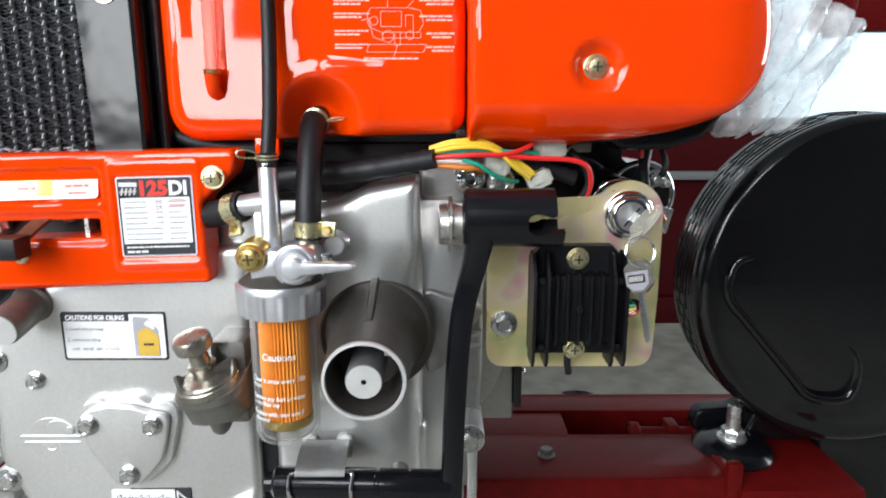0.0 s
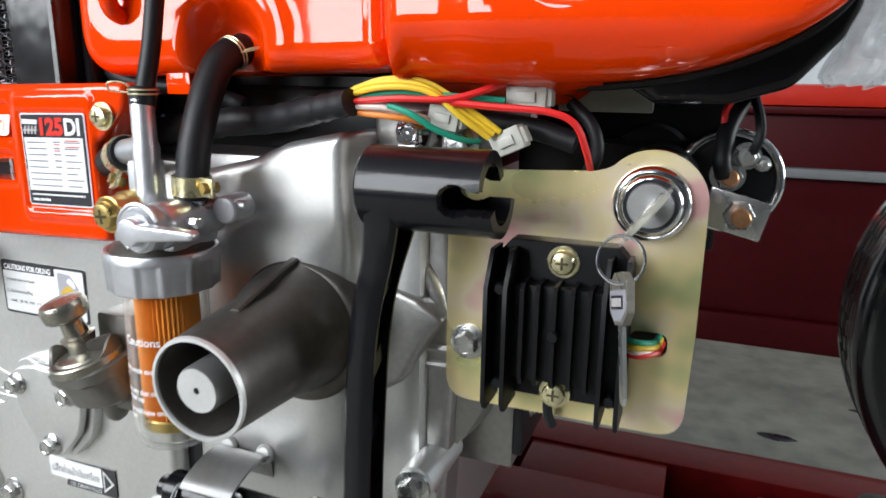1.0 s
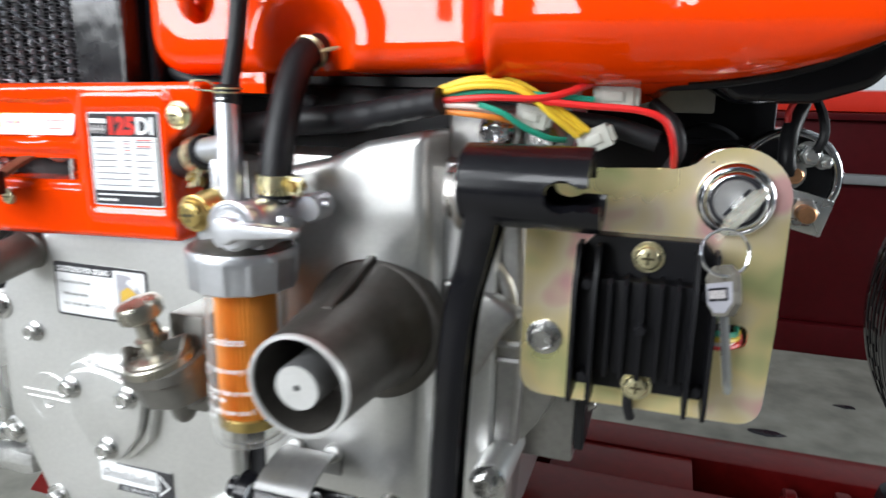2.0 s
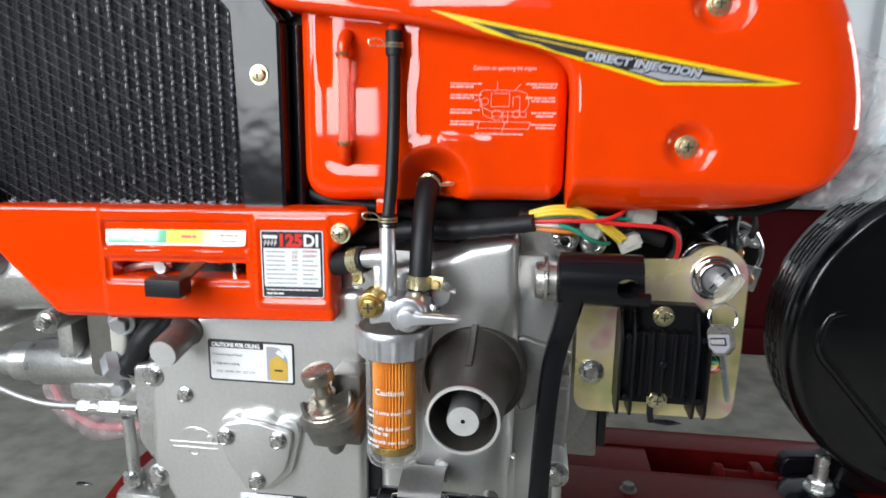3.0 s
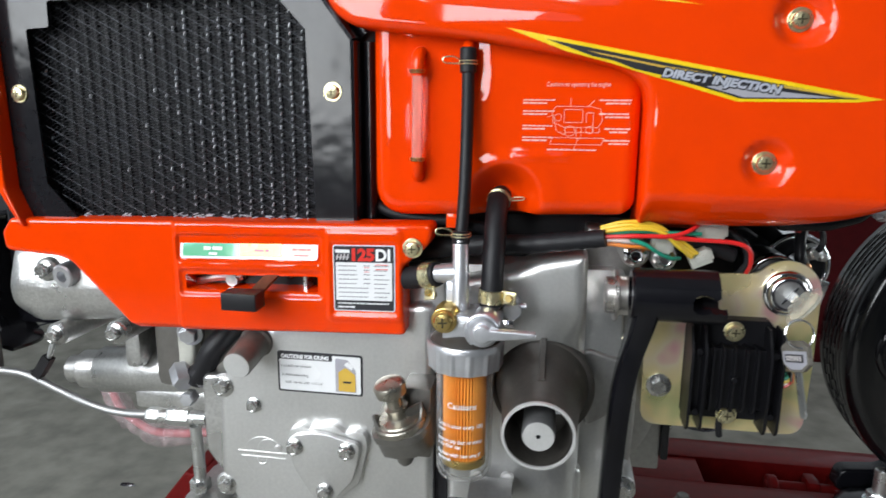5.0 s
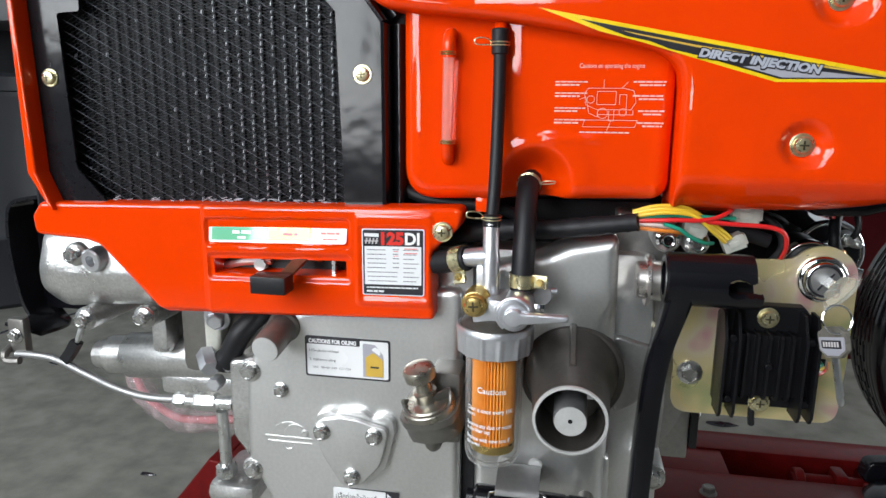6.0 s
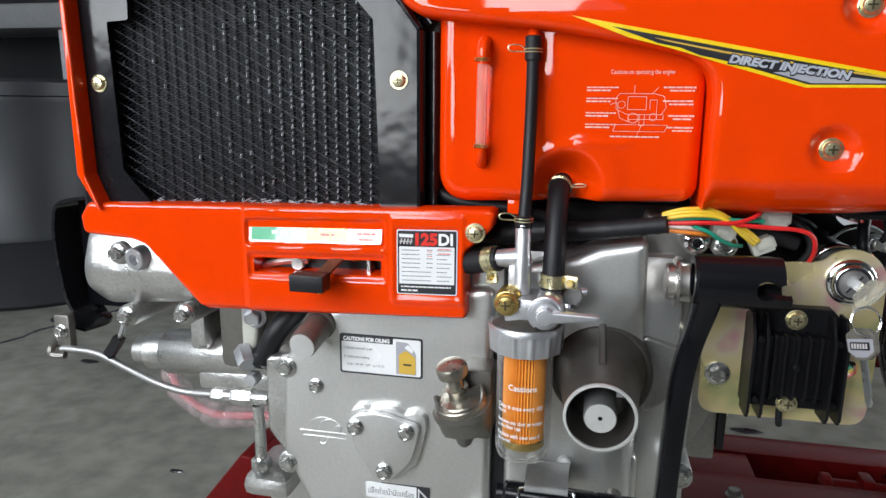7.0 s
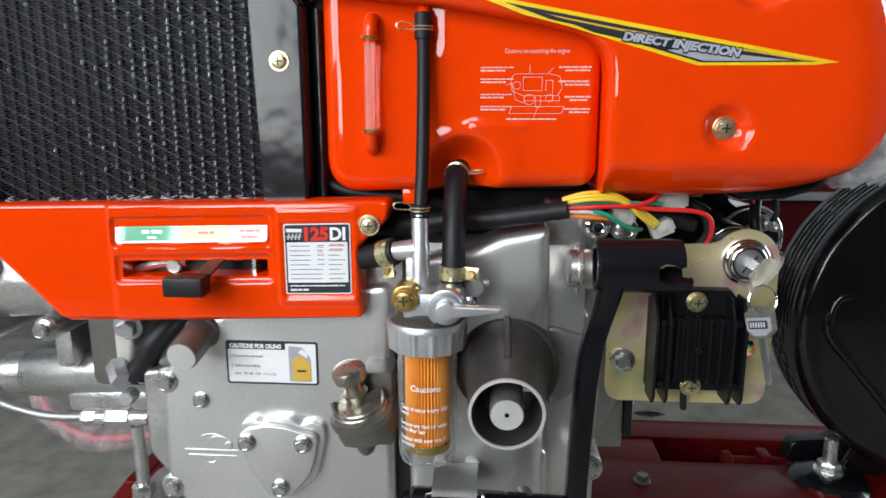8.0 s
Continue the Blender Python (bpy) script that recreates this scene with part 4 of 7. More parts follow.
    sheet(bm, rounded([(-0.020, 0.700, 0.01), (0.018, 0.688, 0.01), (0.036, 0.6765, 0.004), (0.024, 0.660, 0.01), (0.008, 0.631, 0.02), (-0.014, 0.616, 0.01)]), 0.5560, 0.575, 0.004)
    part("pointed_lobe", bm, SHADEDCAST, rc, "cast lobe beside the pipe")
    for deg, wide, out in ((90, 0.0032, 0.0475),):
        q = radians(deg)
        d, s = Vector((math.cos(q), 0, math.sin(q))), Vector((-math.sin(q), 0, math.cos(q)))
        bm = bmesh.new()
        rings = []
        for k in (-1, -0.6, 0.6, 1):
            low = 0.0012 if abs(k) == 1 else 0.0
            edge = ((0.022, 0.545), (out, 0.545), (out - 0.0010, 0.534), (0.0425, 0.508), (0.0330, 0.470), (0.022, 0.470))
            rings.append([bm.verts.new(o + Vector((0, y - 0.535, 0.04 * (y - 0.535))) + d * (r - low) + s * (wide * k)) for r, y in edge])
        skin(bm, rings)
        part("stiffening_web", bm, PIPECAST, pipe)
    # black strip stands in for the shade of the deep joint gap
    bm = bmesh.new()
    box(bm, -0.1565, -0.1420, 0.5335, 0.562, 0.456, 0.70)
    part("gasket", bm, RUBBER, rc, "black strip for the shade in the deep joint between the covers")
    # lower web of the cover and clip studs
    bm = bmesh.new()
    sheet(bm, rounded([(-0.050, 0.520, 0.002), (-0.014, 0.520, 0.002), (-0.014, 0.5800, 0.01), (-0.043, 0.5800, 0.01), (-0.047, 0.565, 0.006)]), 0.546, 0.575, 0.004)
    part("lug", bm, SILVER, rc)
    bm = bmesh.new()
    rod(bm, (-0.036, 0.520, 0.55), (-0.036, 0.505, 0.55), 0.008, 16, 0.001)
    part("stud_boss", bm, CASTGREY, rc)
    # middle casting seen behind the crank, and the round housing
    bm = bmesh.new()
    sheet(bm, rounded([(-0.020, 0.5, 0.004), (0.030, 0.5, 0.01), (0.036, 0.62, 0.02), (0.036, 0.70, 0.02), (0.030, 0.806, 0.01), (-0.020, 0.812, 0.004)]), 0.572, 0.60, 0.006)
    mid = part("flywheel_side_casting", bm, SHADEDCAST, t, "dull cast alloy behind the crank, darkened for the shade there")
    bm = bmesh.new()
    lathe(bm, (-0.042, 0.585, 0.640), (0, 1, 0), [(0, 0.094), (0.004, 0.101), (0.03, 0.105), (0.05, 0.107), (0.052, 0.112), (0.062, 0.112)], 64)
    part("round_housing", bm, SHADEDCAST, mid)
    bm = bmesh.new()
    box(bm, 0.02, 0.0685, 0.615, 0.70, 0.548, 0.66, 0.003)
    part("rear_flange", bm, SHADEDCAST, mid)
    bm = bmesh.new()
    box(bm, 0.0690, 0.0765, 0.610, 0.70, 0.562, 0.66, 0.002)
    part("gasket_plate", bm, PLASTIC, mid, "dark plate behind the flange")
    bolt(mid, (0.0765, 0.635, 0.590), 0.005, "hex", (1, 0, 0))
    bm = bmesh.new()
    sweep(bm, [(-0.016, 0.575, 0.738), (0.0, 0.573, 0.722), (0.014, 0.574, 0.706), (0.024, 0.575, 0.690), (0.028, 0.576, 0.670)], 0.0065, 10)
    sweep(bm, [(-0.016, 0.573, 0.652), (0.012, 0.572, 0.652), (0.034, 0.573, 0.652)], 0.0035, 8)
    sweep(bm, [(-0.016, 0.573, 0.640), (0.012, 0.572, 0.640), (0.034, 0.573, 0.640)], 0.0030, 8)
    part("cast_ribs", bm, SHADEDCAST, mid)
    bolt(mid, (0.0215, 0.540, 0.793), 0.0078, "flange", material=CHROME)
    bolt(mid, (0.047, 0.546, 0.789), 0.0075, "flange")
    bm = bmesh.new()
    rod(bm, (0.0215, 0.541, 0.793), (0.0215, 0.60, 0.793), 0.0125, 18, 0.002)
    rod(bm, (0.047, 0.547, 0.789), (0.047, 0.60, 0.789), 0.0115, 18, 0.002)
    part("bolt_boss", bm, SILVER, mid)
    bolt(mid, (0.0240, 0.537, 0.5685), 0.0085, "hex")
    bm = bmesh.new()
    rod(bm, (0.0240, 0.538, 0.5685), (0.0240, 0.60, 0.5685), 0.0125, 18, 0.002)
    part("bolt_boss", bm, SILVER, mid)
    bm = bmesh.new()
    box(bm, 0.0225, 0.0315, 0.560, 0.568, 0.46, 0.56, 0.002)
    part("stay", bm, ZINC, mid)
    # side face of the block between cover and filter, with the step behind the filter
    bm = bmesh.new()
    box(bm, -0.200, -0.145, 0.535, 0.60, 0.700, 0.770, 0.006)
    part("block_shoulder", bm, SILVER, t)
    bm = bmesh.new()
    box(bm, -0.21, 0.030, 0.592, 0.79, 0.755, 0.8185, 0.010)
    box(bm, -0.20, 0.012, 0.60, 0.79, 0.80, 0.8245)
    part("top_deck", bm, PLASTIC, t, "dark deck under the tank")

    # cylinder head and valve cover
    bm = bmesh.new()
    dome = rounded([(-0.6305, 0.700, 0.03), (-0.622, 0.772, 0.02), (-0.500, 0.776, 0.02), (-0.440, 0.770, 0.01), (-0.440, 0.715, 0.02), (-0.500, 0.690, 0.03), (-0.600, 0.682, 0.03)])

    def dome_relief(x, z):
        return -0.006 * np.exp(-((z - 0.728) / 0.022) ** 2) - 0.0010 * np.exp(-((z - 0.727 - 0.05 * (x + 0.53)) / 0.0012) ** 2) * (x > -0.585) * (x < -0.505)
    sheet(bm, dome, 0.560, 0.72, 0.022, 0.004, dome_relief)
    head = part("valve_cover", bm, ROUGHCAST, t, "rough cast silver valve cover")
    for bx, bz in ((-0.569, 0.7475), (-0.565, 0.677), (-0.495, 0.6835)):
        bm = bmesh.new()
        rod(bm, (bx, 0.551, bz), (bx, 0.64, bz), 0.0125, 20, 0.002)
        part("bolt_boss", bm, ROUGHCAST, head)
        bolt(head, (bx, 0.551, bz), 0.0078, "flange")
    bm = bmesh.new()
    lathe(bm, (-0.537, 0.62, 0.752), (-0.14, -1, -0.13), [(0, 0.0130), (0.06, 0.0130), (0.0735, 0.0125), (0.075, 0.0110), (0.075, 0.0062), (0.064, 0.0056), (0.064, 0)], 28)
    part("nipple", bm, ALLOY, head, "turned alloy nipple with a bore")
    bm = bmesh.new()
    box(bm, -0.47, -0.36, 0.575, 0.80, 0.615, 0.76, 0.012)
    part("cylinder_head", bm, CASTGREY, t)
    # pump body
    bm = bmesh.new()
    lathe(bm, (-0.606, 0.62, 0.609), (1, 0, 0.06), [(0, 0.0145), (0.001, 0.0160), (0.016, 0.0162), (0.0165, 0.0195), (0.019, 0.0222), (0.040, 0.0222), (0.041, 0.0205), (0.0425, 0.0250), (0.045, 0.0268), (0.20, 0.0268)], 40)
    pump = part("fuel_pump", bm, ROUGHCAST, t, "rough cast silver fuel pump cylinder")
    for lug in ((-0.512, -0.492, 0.585, 0.64, 0.630, 0.690), (-0.470, -0.445, 0.606, 0.66, 0.63, 0.71), (-0.515, -0.42, 0.60, 0.68, 0.575, 0.60)):
        bm = bmesh.new()
        box(bm, *lug, 0.007)
        part("lug", bm, ROUGHCAST, pump)
    # flat block added in place of the upright translucent return tube
    bm = bmesh.new()
    sheet(bm, rounded([(-0.4330, 0.632, 0.006), (-0.4170, 0.632, 0.006), (-0.4100, 0.700, 0.006), (-0.4330, 0.705, 0.006)]), 0.560, 0.60, 0.005)
    part("return_tube_block", bm, NYLON, pump, "pale block in place of the translucent fuel return tube")
    bolt(pump, (-0.4130, 0.555, 0.688), 0.0095, "hex", (0.1, -1, -0.2), ALLOY)
    bm = bmesh.new()
    hexrod(bm, (-0.427, 0.552, 0.650), (-0.413, 0.535, 0.640), 0.0105)
    hexrod(bm, (-0.412, 0.55, 0.622), (-0.412, 0.535, 0.622), 0.0075)
    part("banjo_bolt", bm, ALLOY, pump)
    bm = bmesh.new()
    lathe(bm, (-0.409, 0.549, 0.641), (0.7, 0.1, 0.35), [(0, 0.0105), (0.005, 0.0125), (0.010, 0.0105), (0.014, 0.0095)], 18)
    part("banjo", bm, ALLOY, pump)
    # flange beside the gear cover, with the priming stay
    bm = bmesh.new()
    sheet(bm, rounded([(-0.3925, 0.570, 0.01), (-0.374, 0.545, 0.01), (-0.366, 0.560, 0.004), (-0.362, 0.655, 0.01), (-0.392, 0.652, 0.008)]), 0.533, 0.575, 0.004)
    fl = part("pump_flange", bm, ROUGHCAST, t, "rough cast flange beside the gear cover")
    bm = bmesh.new()
    sweep(bm, [(-0.4095, 0.545, 0.590), (-0.4100, 0.548, 0.56), (-0.4110, 0.55, 0.535)], 0.0060, 10)
    rod(bm, (-0.411, 0.55, 0.555), (-0.411, 0.55, 0.510), 0.0062, 12)
    hexrod(bm, (-0.411, 0.55, 0.513), (-0.411, 0.55, 0.526), 0.0110)
    part("stay_bolt", bm, ZINC, fl)
    bm = bmesh.new()
    box(bm, -0.430, -0.375, 0.537, 0.62, 0.484, 0.508, 0.011)
    part("mount_lug", bm, ROUGHCAST, fl)
    bm = bmesh.new()
    box(bm, -0.42, -0.36, 0.58, 0.74, 0.45, 0.50, 0.008)
    part("sump_edge", bm, SILVER, t)
    return t


engine()


def injection_line():
    t = thing("fuel_pipe", (-0.60, 0.545, 0.60), "bent bright steel injection pipe with union nuts", "pipe")
    bm = bmesh.new()
    sweep(bm, [(-0.648, 0.545, 0.634), (-0.630, 0.545, 0.6345), (-0.601, 0.545, 0.632), (-0.568, 0.545, 0.619), (-0.535, 0.545, 0.606), (-0.508, 0.545, 0.599), (-0.485, 0.545, 0.597), (-0.455, 0.545, 0.598)], 0.0042, 12)
    part("tube", bm, DULLSTEEL, t)
    bm = bmesh.new()
    hexrod(bm, (-0.462, 0.545, 0.5975), (-0.447, 0.545, 0.598), 0.0085)
    hexrod(bm, (-0.438, 0.545, 0.5985), (-0.413, 0.545, 0.599), 0.0098)
    rod(bm, (-0.447, 0.545, 0.598), (-0.395, 0.545, 0.5995), 0.0078, 16)
    part("union_nut", bm, ZINC, t)
    bm = bmesh.new()
    box(bm, -0.656, -0.636, 0.545, 0.556, 0.634, 0.674, 0.003)
    sweep(bm, [(-0.656, 0.552, 0.642), (-0.658, 0.540, 0.636), (-0.655, 0.5385, 0.629), (-0.640, 0.5395, 0.629)], 0.0045, 8)
    part("clamp", bm, CASTGREY, t)
    bolt(t, (-0.646, 0.545, 0.655), 0.0062, "flange")
    b = thing("bracket_strap", (-0.68, 0.63, 0.60), "black painted bent steel strap bracket", "bracket")
    bm = bmesh.new()
    sweep(bm, [(-0.60, 0.63, 0.800), (-0.655, 0.63, 0.797), (-0.688, 0.63, 0.790), (-0.698, 0.63, 0.772), (-0.700, 0.63, 0.73), (-0.692, 0.63, 0.672), (-0.680, 0.63, 0.652), (-0.66, 0.61, 0.650), (-0.655, 0.565, 0.655)], 0, 4, 6,
          section=[(-0.022, -0.002), (0.022, -0.002), (0.022, 0.002), (-0.022, 0.002)])
    part("strap", bm, BLACKSATIN, b)
    bm = bmesh.new()
    box(bm, -0.690, -0.625, 0.64, 0.66, 0.655, 0.79, 0.004)
    part("plate", bm, BLACKPAINT, b)
    c = thing("wire_terminal", (-0.573, 0.545, 0.645), "small black wire plug on a bright tag", "plug")
    bm = bmesh.new()
    sweep(bm, [(-0.565, 0.548, 0.676), (-0.568, 0.545, 0.662), (-0.574, 0.545, 0.650)], 0.0028, 8)
    part("tag", bm, ZINC, c)
    bm = bmesh.new()
    sweep(bm, [(-0.572, 0.545, 0.654), (-0.580, 0.545, 0.642), (-0.588, 0.545, 0.632)], 0, 4, 3, section=[(-0.005, -0.005), (0.005, -0.005), (0.005, 0.005), (-0.005, 0.005)])
    part("sleeve", bm, PLASTIC, c)


injection_line()


def wrapped_hose():
    bm = bmesh.new()
    rnd = random.Random(4)
    line = [(-0.675, 0.770, 0.535), (-0.662, 0.760, 0.519), (-0.638, 0.740, 0.505), (-0.610, 0.720, 0.500), (-0.556, 0.690, 0.498), (-0.504, 0.670, 0.509), (-0.465, 0.656, 0.521), (-0.43, 0.65, 0.523)]
    jag = [rnd.uniform(0.85, 1.2) for _ in range(60)]
    sweep(bm, line, lambda s: (0.0065 + 0.0075 * min(1, 6 * s)) * (0.5 + 0.5 * jag[int(s * 28)]) * jag[int(s * 55)], 20, 10)
    for w in bm.verts:
        w.co += 0.0026 * noise.noise_vector(w.co * 55)
    t = thing("wrapped_hose", (-0.55, 0.66, 0.5), "red hose wrapped in crumpled clear film", "hose")
    part("film", bm, PINKFILM, t, "crumpled clear film", 20)
    bm = bmesh.new()
    sweep(bm, line, 0.0052, 12, 8)
    part("hose", bm, PINKHOSE, t)


wrapped_hose()


def rubber_hose(name, points, r, label):
    t = thing(name, points[0], label, "hose")
    bm = bmesh.new()
    sweep(bm, points, r, 16, 8)
    part("tube", bm, RUBBER, t)
    # cut end, a little flared over its nipple
    a, b = Vector(points[-1]), Vector(points[-2])
    d = (a - b).normalized()
    bm = bmesh.new()
    lathe(bm, a - d * 0.010, d, [(0, r * 1.0), (0.0015, r * 1.05), (0.0085, r * 1.07), (0.0100, r * 1.02), (0.0102, r * 0.80)], 20, caps=False)
    part("flared_end", bm, RUBBER, t)
    return t


rubber_hose("breather_hose", [(-0.345, 0.60, 0.715), (-0.362, 0.56, 0.700), (-0.382, 0.545, 0.678), (-0.397, 0.546, 0.652), (-0.408, 0.55, 0.641)], 0.0115, "short curved black rubber breather hose")
rubber_hose("drain_hose", [(-0.235, 0.56, 0.86), (-0.222, 0.552, 0.836), (-0.200, 0.548, 0.822), (-0.165, 0.546, 0.817), (-0.130, 0.548, 0.814), (-0.105, 0.555, 0.805)], 0.0055, "thin black hose running under the tank")

# ---------------------------------------------------------------- radiator
def radiator():
    t = thing("radiator", (-0.385, 0.57, 0.78), "black radiator with a wire mesh screen in a satin black shroud", "radiator")
    outer = rounded([(-0.574, 0.795, 0.004), (-0.226, 0.795, 0.004), (-0.2265, 0.972, 0.006), (-0.2640, 1.022, 0.006), (-0.574, 1.022, 0.006)])
    hole = rounded([(-0.492, 0.802, 0.004), (-0.2605, 0.802, 0.003), (-0.2660, 0.9815, 0.005), (-0.2940, 1.0120, 0.005), (-0.5090, 1.0080, 0.004), (-0.5095, 0.9850, 0.003), (-0.5330, 0.9835, 0.003), (-0.5285, 0.842, 0.006)])
    bm = bmesh.new()
    sheet(bm, outer, 0.5185, 0.5215, 0, 0, None, [hole], closed_back=False)
    sh = part("shroud", bm, BLACKSATIN, t, "satin black pressed shroud")
    for a, b in (((-0.226, 0.795), (-0.2265, 0.972)), ((-0.2265, 0.972), (-0.2640, 1.022)), ((-0.264, 1.022), (-0.574, 1.022)), ((-0.574, 1.022), (-0.574, 0.795))):
        c = Vector((-0.4, 0.9))
        pa, pb = Vector(a), Vector(b)
        n = Vector((pb.y - pa.y, pa.x - pb.x)).normalized()
        if n.dot((pa + pb) / 2 - c) < 0:
            n = -n
        rows = []
        bm = bmesh.new()
        for off, y in ((0.0, 0.5186), (0.0028, 0.5194), (0.0042, 0.5225), (0.0046, 0.5360), (0.0056, 0.5385), (0.0072, 0.5362), (0.0095, 0.5345), (0.0120, 0.5343), (0.0142, 0.5358), (0.0155, 0.5395), (0.0158, 0.5460), (0.0165, 0.62)):
            rows.append([bm.verts.new((pa.x + n.x * off, y, pa.y + n.y * off)), bm.verts.new((pb.x + n.x * off, y, pb.y + n.y * off))])
        for p, q in zip(rows, rows[1:]):
            bm.faces.new((p[0], p[1], q[1], q[0]))
        part("side_flange", bm, FLANGEBLACK, sh)
    bm = bmesh.new()
    box(bm, -0.574, -0.2105, 0.543, 0.70, 0.80, 1.03, 0.004)
    part("core_back", bm, FINMETAL, t)
    # cooling tubes and louvres
    bm = bmesh.new()
    x = -0.532
    while x < -0.258:
        box(bm, x, x + 0.0016, 0.5385, 0.562, 0.80, 1.012)
        x += 0.0111
    tagged(part("tube_bank", bm, FINS, t, "upright flat cooling tubes"), kind="stuff")
    rnd = random.Random(5)
    bm = bmesh.new()
    z = 0.802
    while z < 1.012:
        # folded fins: short strips that step up and down between the tubes
        x = -0.5304
        while x < -0.262:
            up = rnd.uniform(-0.0004, 0.0004)
            for k in range(2):
                x0 = x + 0.0047 * k
                dz = up + (0.0006 if k else 0.0)
                g = rnd.uniform(0.7, 1.25)
                v = [bm.verts.new(p) for p in ((x0, 0.5392, z + dz), (x0 + 0.0044, 0.5392, z + dz - 0.0005), (x0 + 0.0044, 0.5392, z + dz + 0.0001 * g), (x0, 0.5392, z + dz + 0.0006 * g))]
                w = [bm.verts.new((p.co.x, 0.560, p.co.z)) for p in v]
                skin(bm, [v, w])
            x += 0.0111
        z += 0.0026
    tagged(part("fin_core", bm, FINLIP, t, "stacked dark cooling fins"), kind="stuff")
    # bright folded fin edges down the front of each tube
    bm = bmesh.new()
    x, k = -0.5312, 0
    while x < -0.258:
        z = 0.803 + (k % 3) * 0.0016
        # few bright edges at the left, all of them towards the right
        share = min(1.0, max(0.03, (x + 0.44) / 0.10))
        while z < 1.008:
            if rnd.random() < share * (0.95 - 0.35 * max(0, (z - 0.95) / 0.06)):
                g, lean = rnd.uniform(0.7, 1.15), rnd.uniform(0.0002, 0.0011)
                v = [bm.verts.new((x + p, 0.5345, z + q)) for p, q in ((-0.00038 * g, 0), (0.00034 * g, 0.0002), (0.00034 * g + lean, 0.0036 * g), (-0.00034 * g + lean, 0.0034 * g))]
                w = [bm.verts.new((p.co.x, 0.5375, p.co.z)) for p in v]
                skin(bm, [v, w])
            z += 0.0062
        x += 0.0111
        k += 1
    tagged(part("fin_edges", bm, FINEDGE, t, "bright fin edges on the tubes, more of them to the right"), kind="stuff")
    # woven wire screen: a coarse and a fine slanting family of wire
    x0, x1, z0, z1 = -0.5345, -0.2585, 0.799, 1.0135
    slope = 0.55
    for sgn, y, r, pitch, m, words in ((-1, 0.5275, 0.00025, 0.0100, WIRE, "coarse slanting wires of the mesh"), (1, 0.5288, 0.00018, 0.0040, WIREFINE, "fine crossing wires of the mesh")):
        bm = bmesh.new()
        c = -0.5
        while c < 0.5:
            za, zb = z0 + c, z0 + c + sgn * slope * (x1 - x0)
            ts = sorted([max(0.0, min(1.0, (lim - za) / (zb - za))) for lim in (z0, z1)])
            if ts[1] - ts[0] > 0.02:
                pa = (x0 + (x1 - x0) * ts[0], y, za + (zb - za) * ts[0])
                pb = (x0 + (x1 - x0) * ts[1], y, za + (zb - za) * ts[1])
                rod(bm, pa, pb, r, 4)
            c += pitch
        tagged(part("wire_screen", bm, m, t, words), kind="stuff")
    # frayed lower edge of the mesh
    bm = bmesh.new()
    rnd = random.Random(11)
    for k in range(130):
        x = rnd.uniform(-0.505, -0.262)
        z = 0.8130 + rnd.uniform(-0.005, 0.005) - 0.004 * (x < -0.40)
        a = rnd.uniform(-0.6, 0.6)
        rod(bm, (x, 0.5255, z), (x + 0.006 * math.cos(a), 0.5255, z + 0.004 * math.sin(a)), 0.00045, 4)
    tagged(part("frayed_wire", bm, FINEDGE, t, "bright cut wire ends"), kind="stuff")
    bolt(t, (-0.2425, 0.5185, 0.9295), 0.0062, "cross", material=YELLOWZINC, name="screw")
    bolt(t, (-0.5465, 0.5185, 0.9260), 0.0062, "cross", material=YELLOWZINC, name="screw")
    bm = bmesh.new()
    box(bm, -0.57, -0.215, 0.526, 0.60, 0.785, 0.803, 0.003)
    part("bottom_tray", bm, BLACKPAINT, t)


radiator()

# ---------------------------------------------------------------- control panel


def rise(x):
    return 0.027 * (x + 0.2)


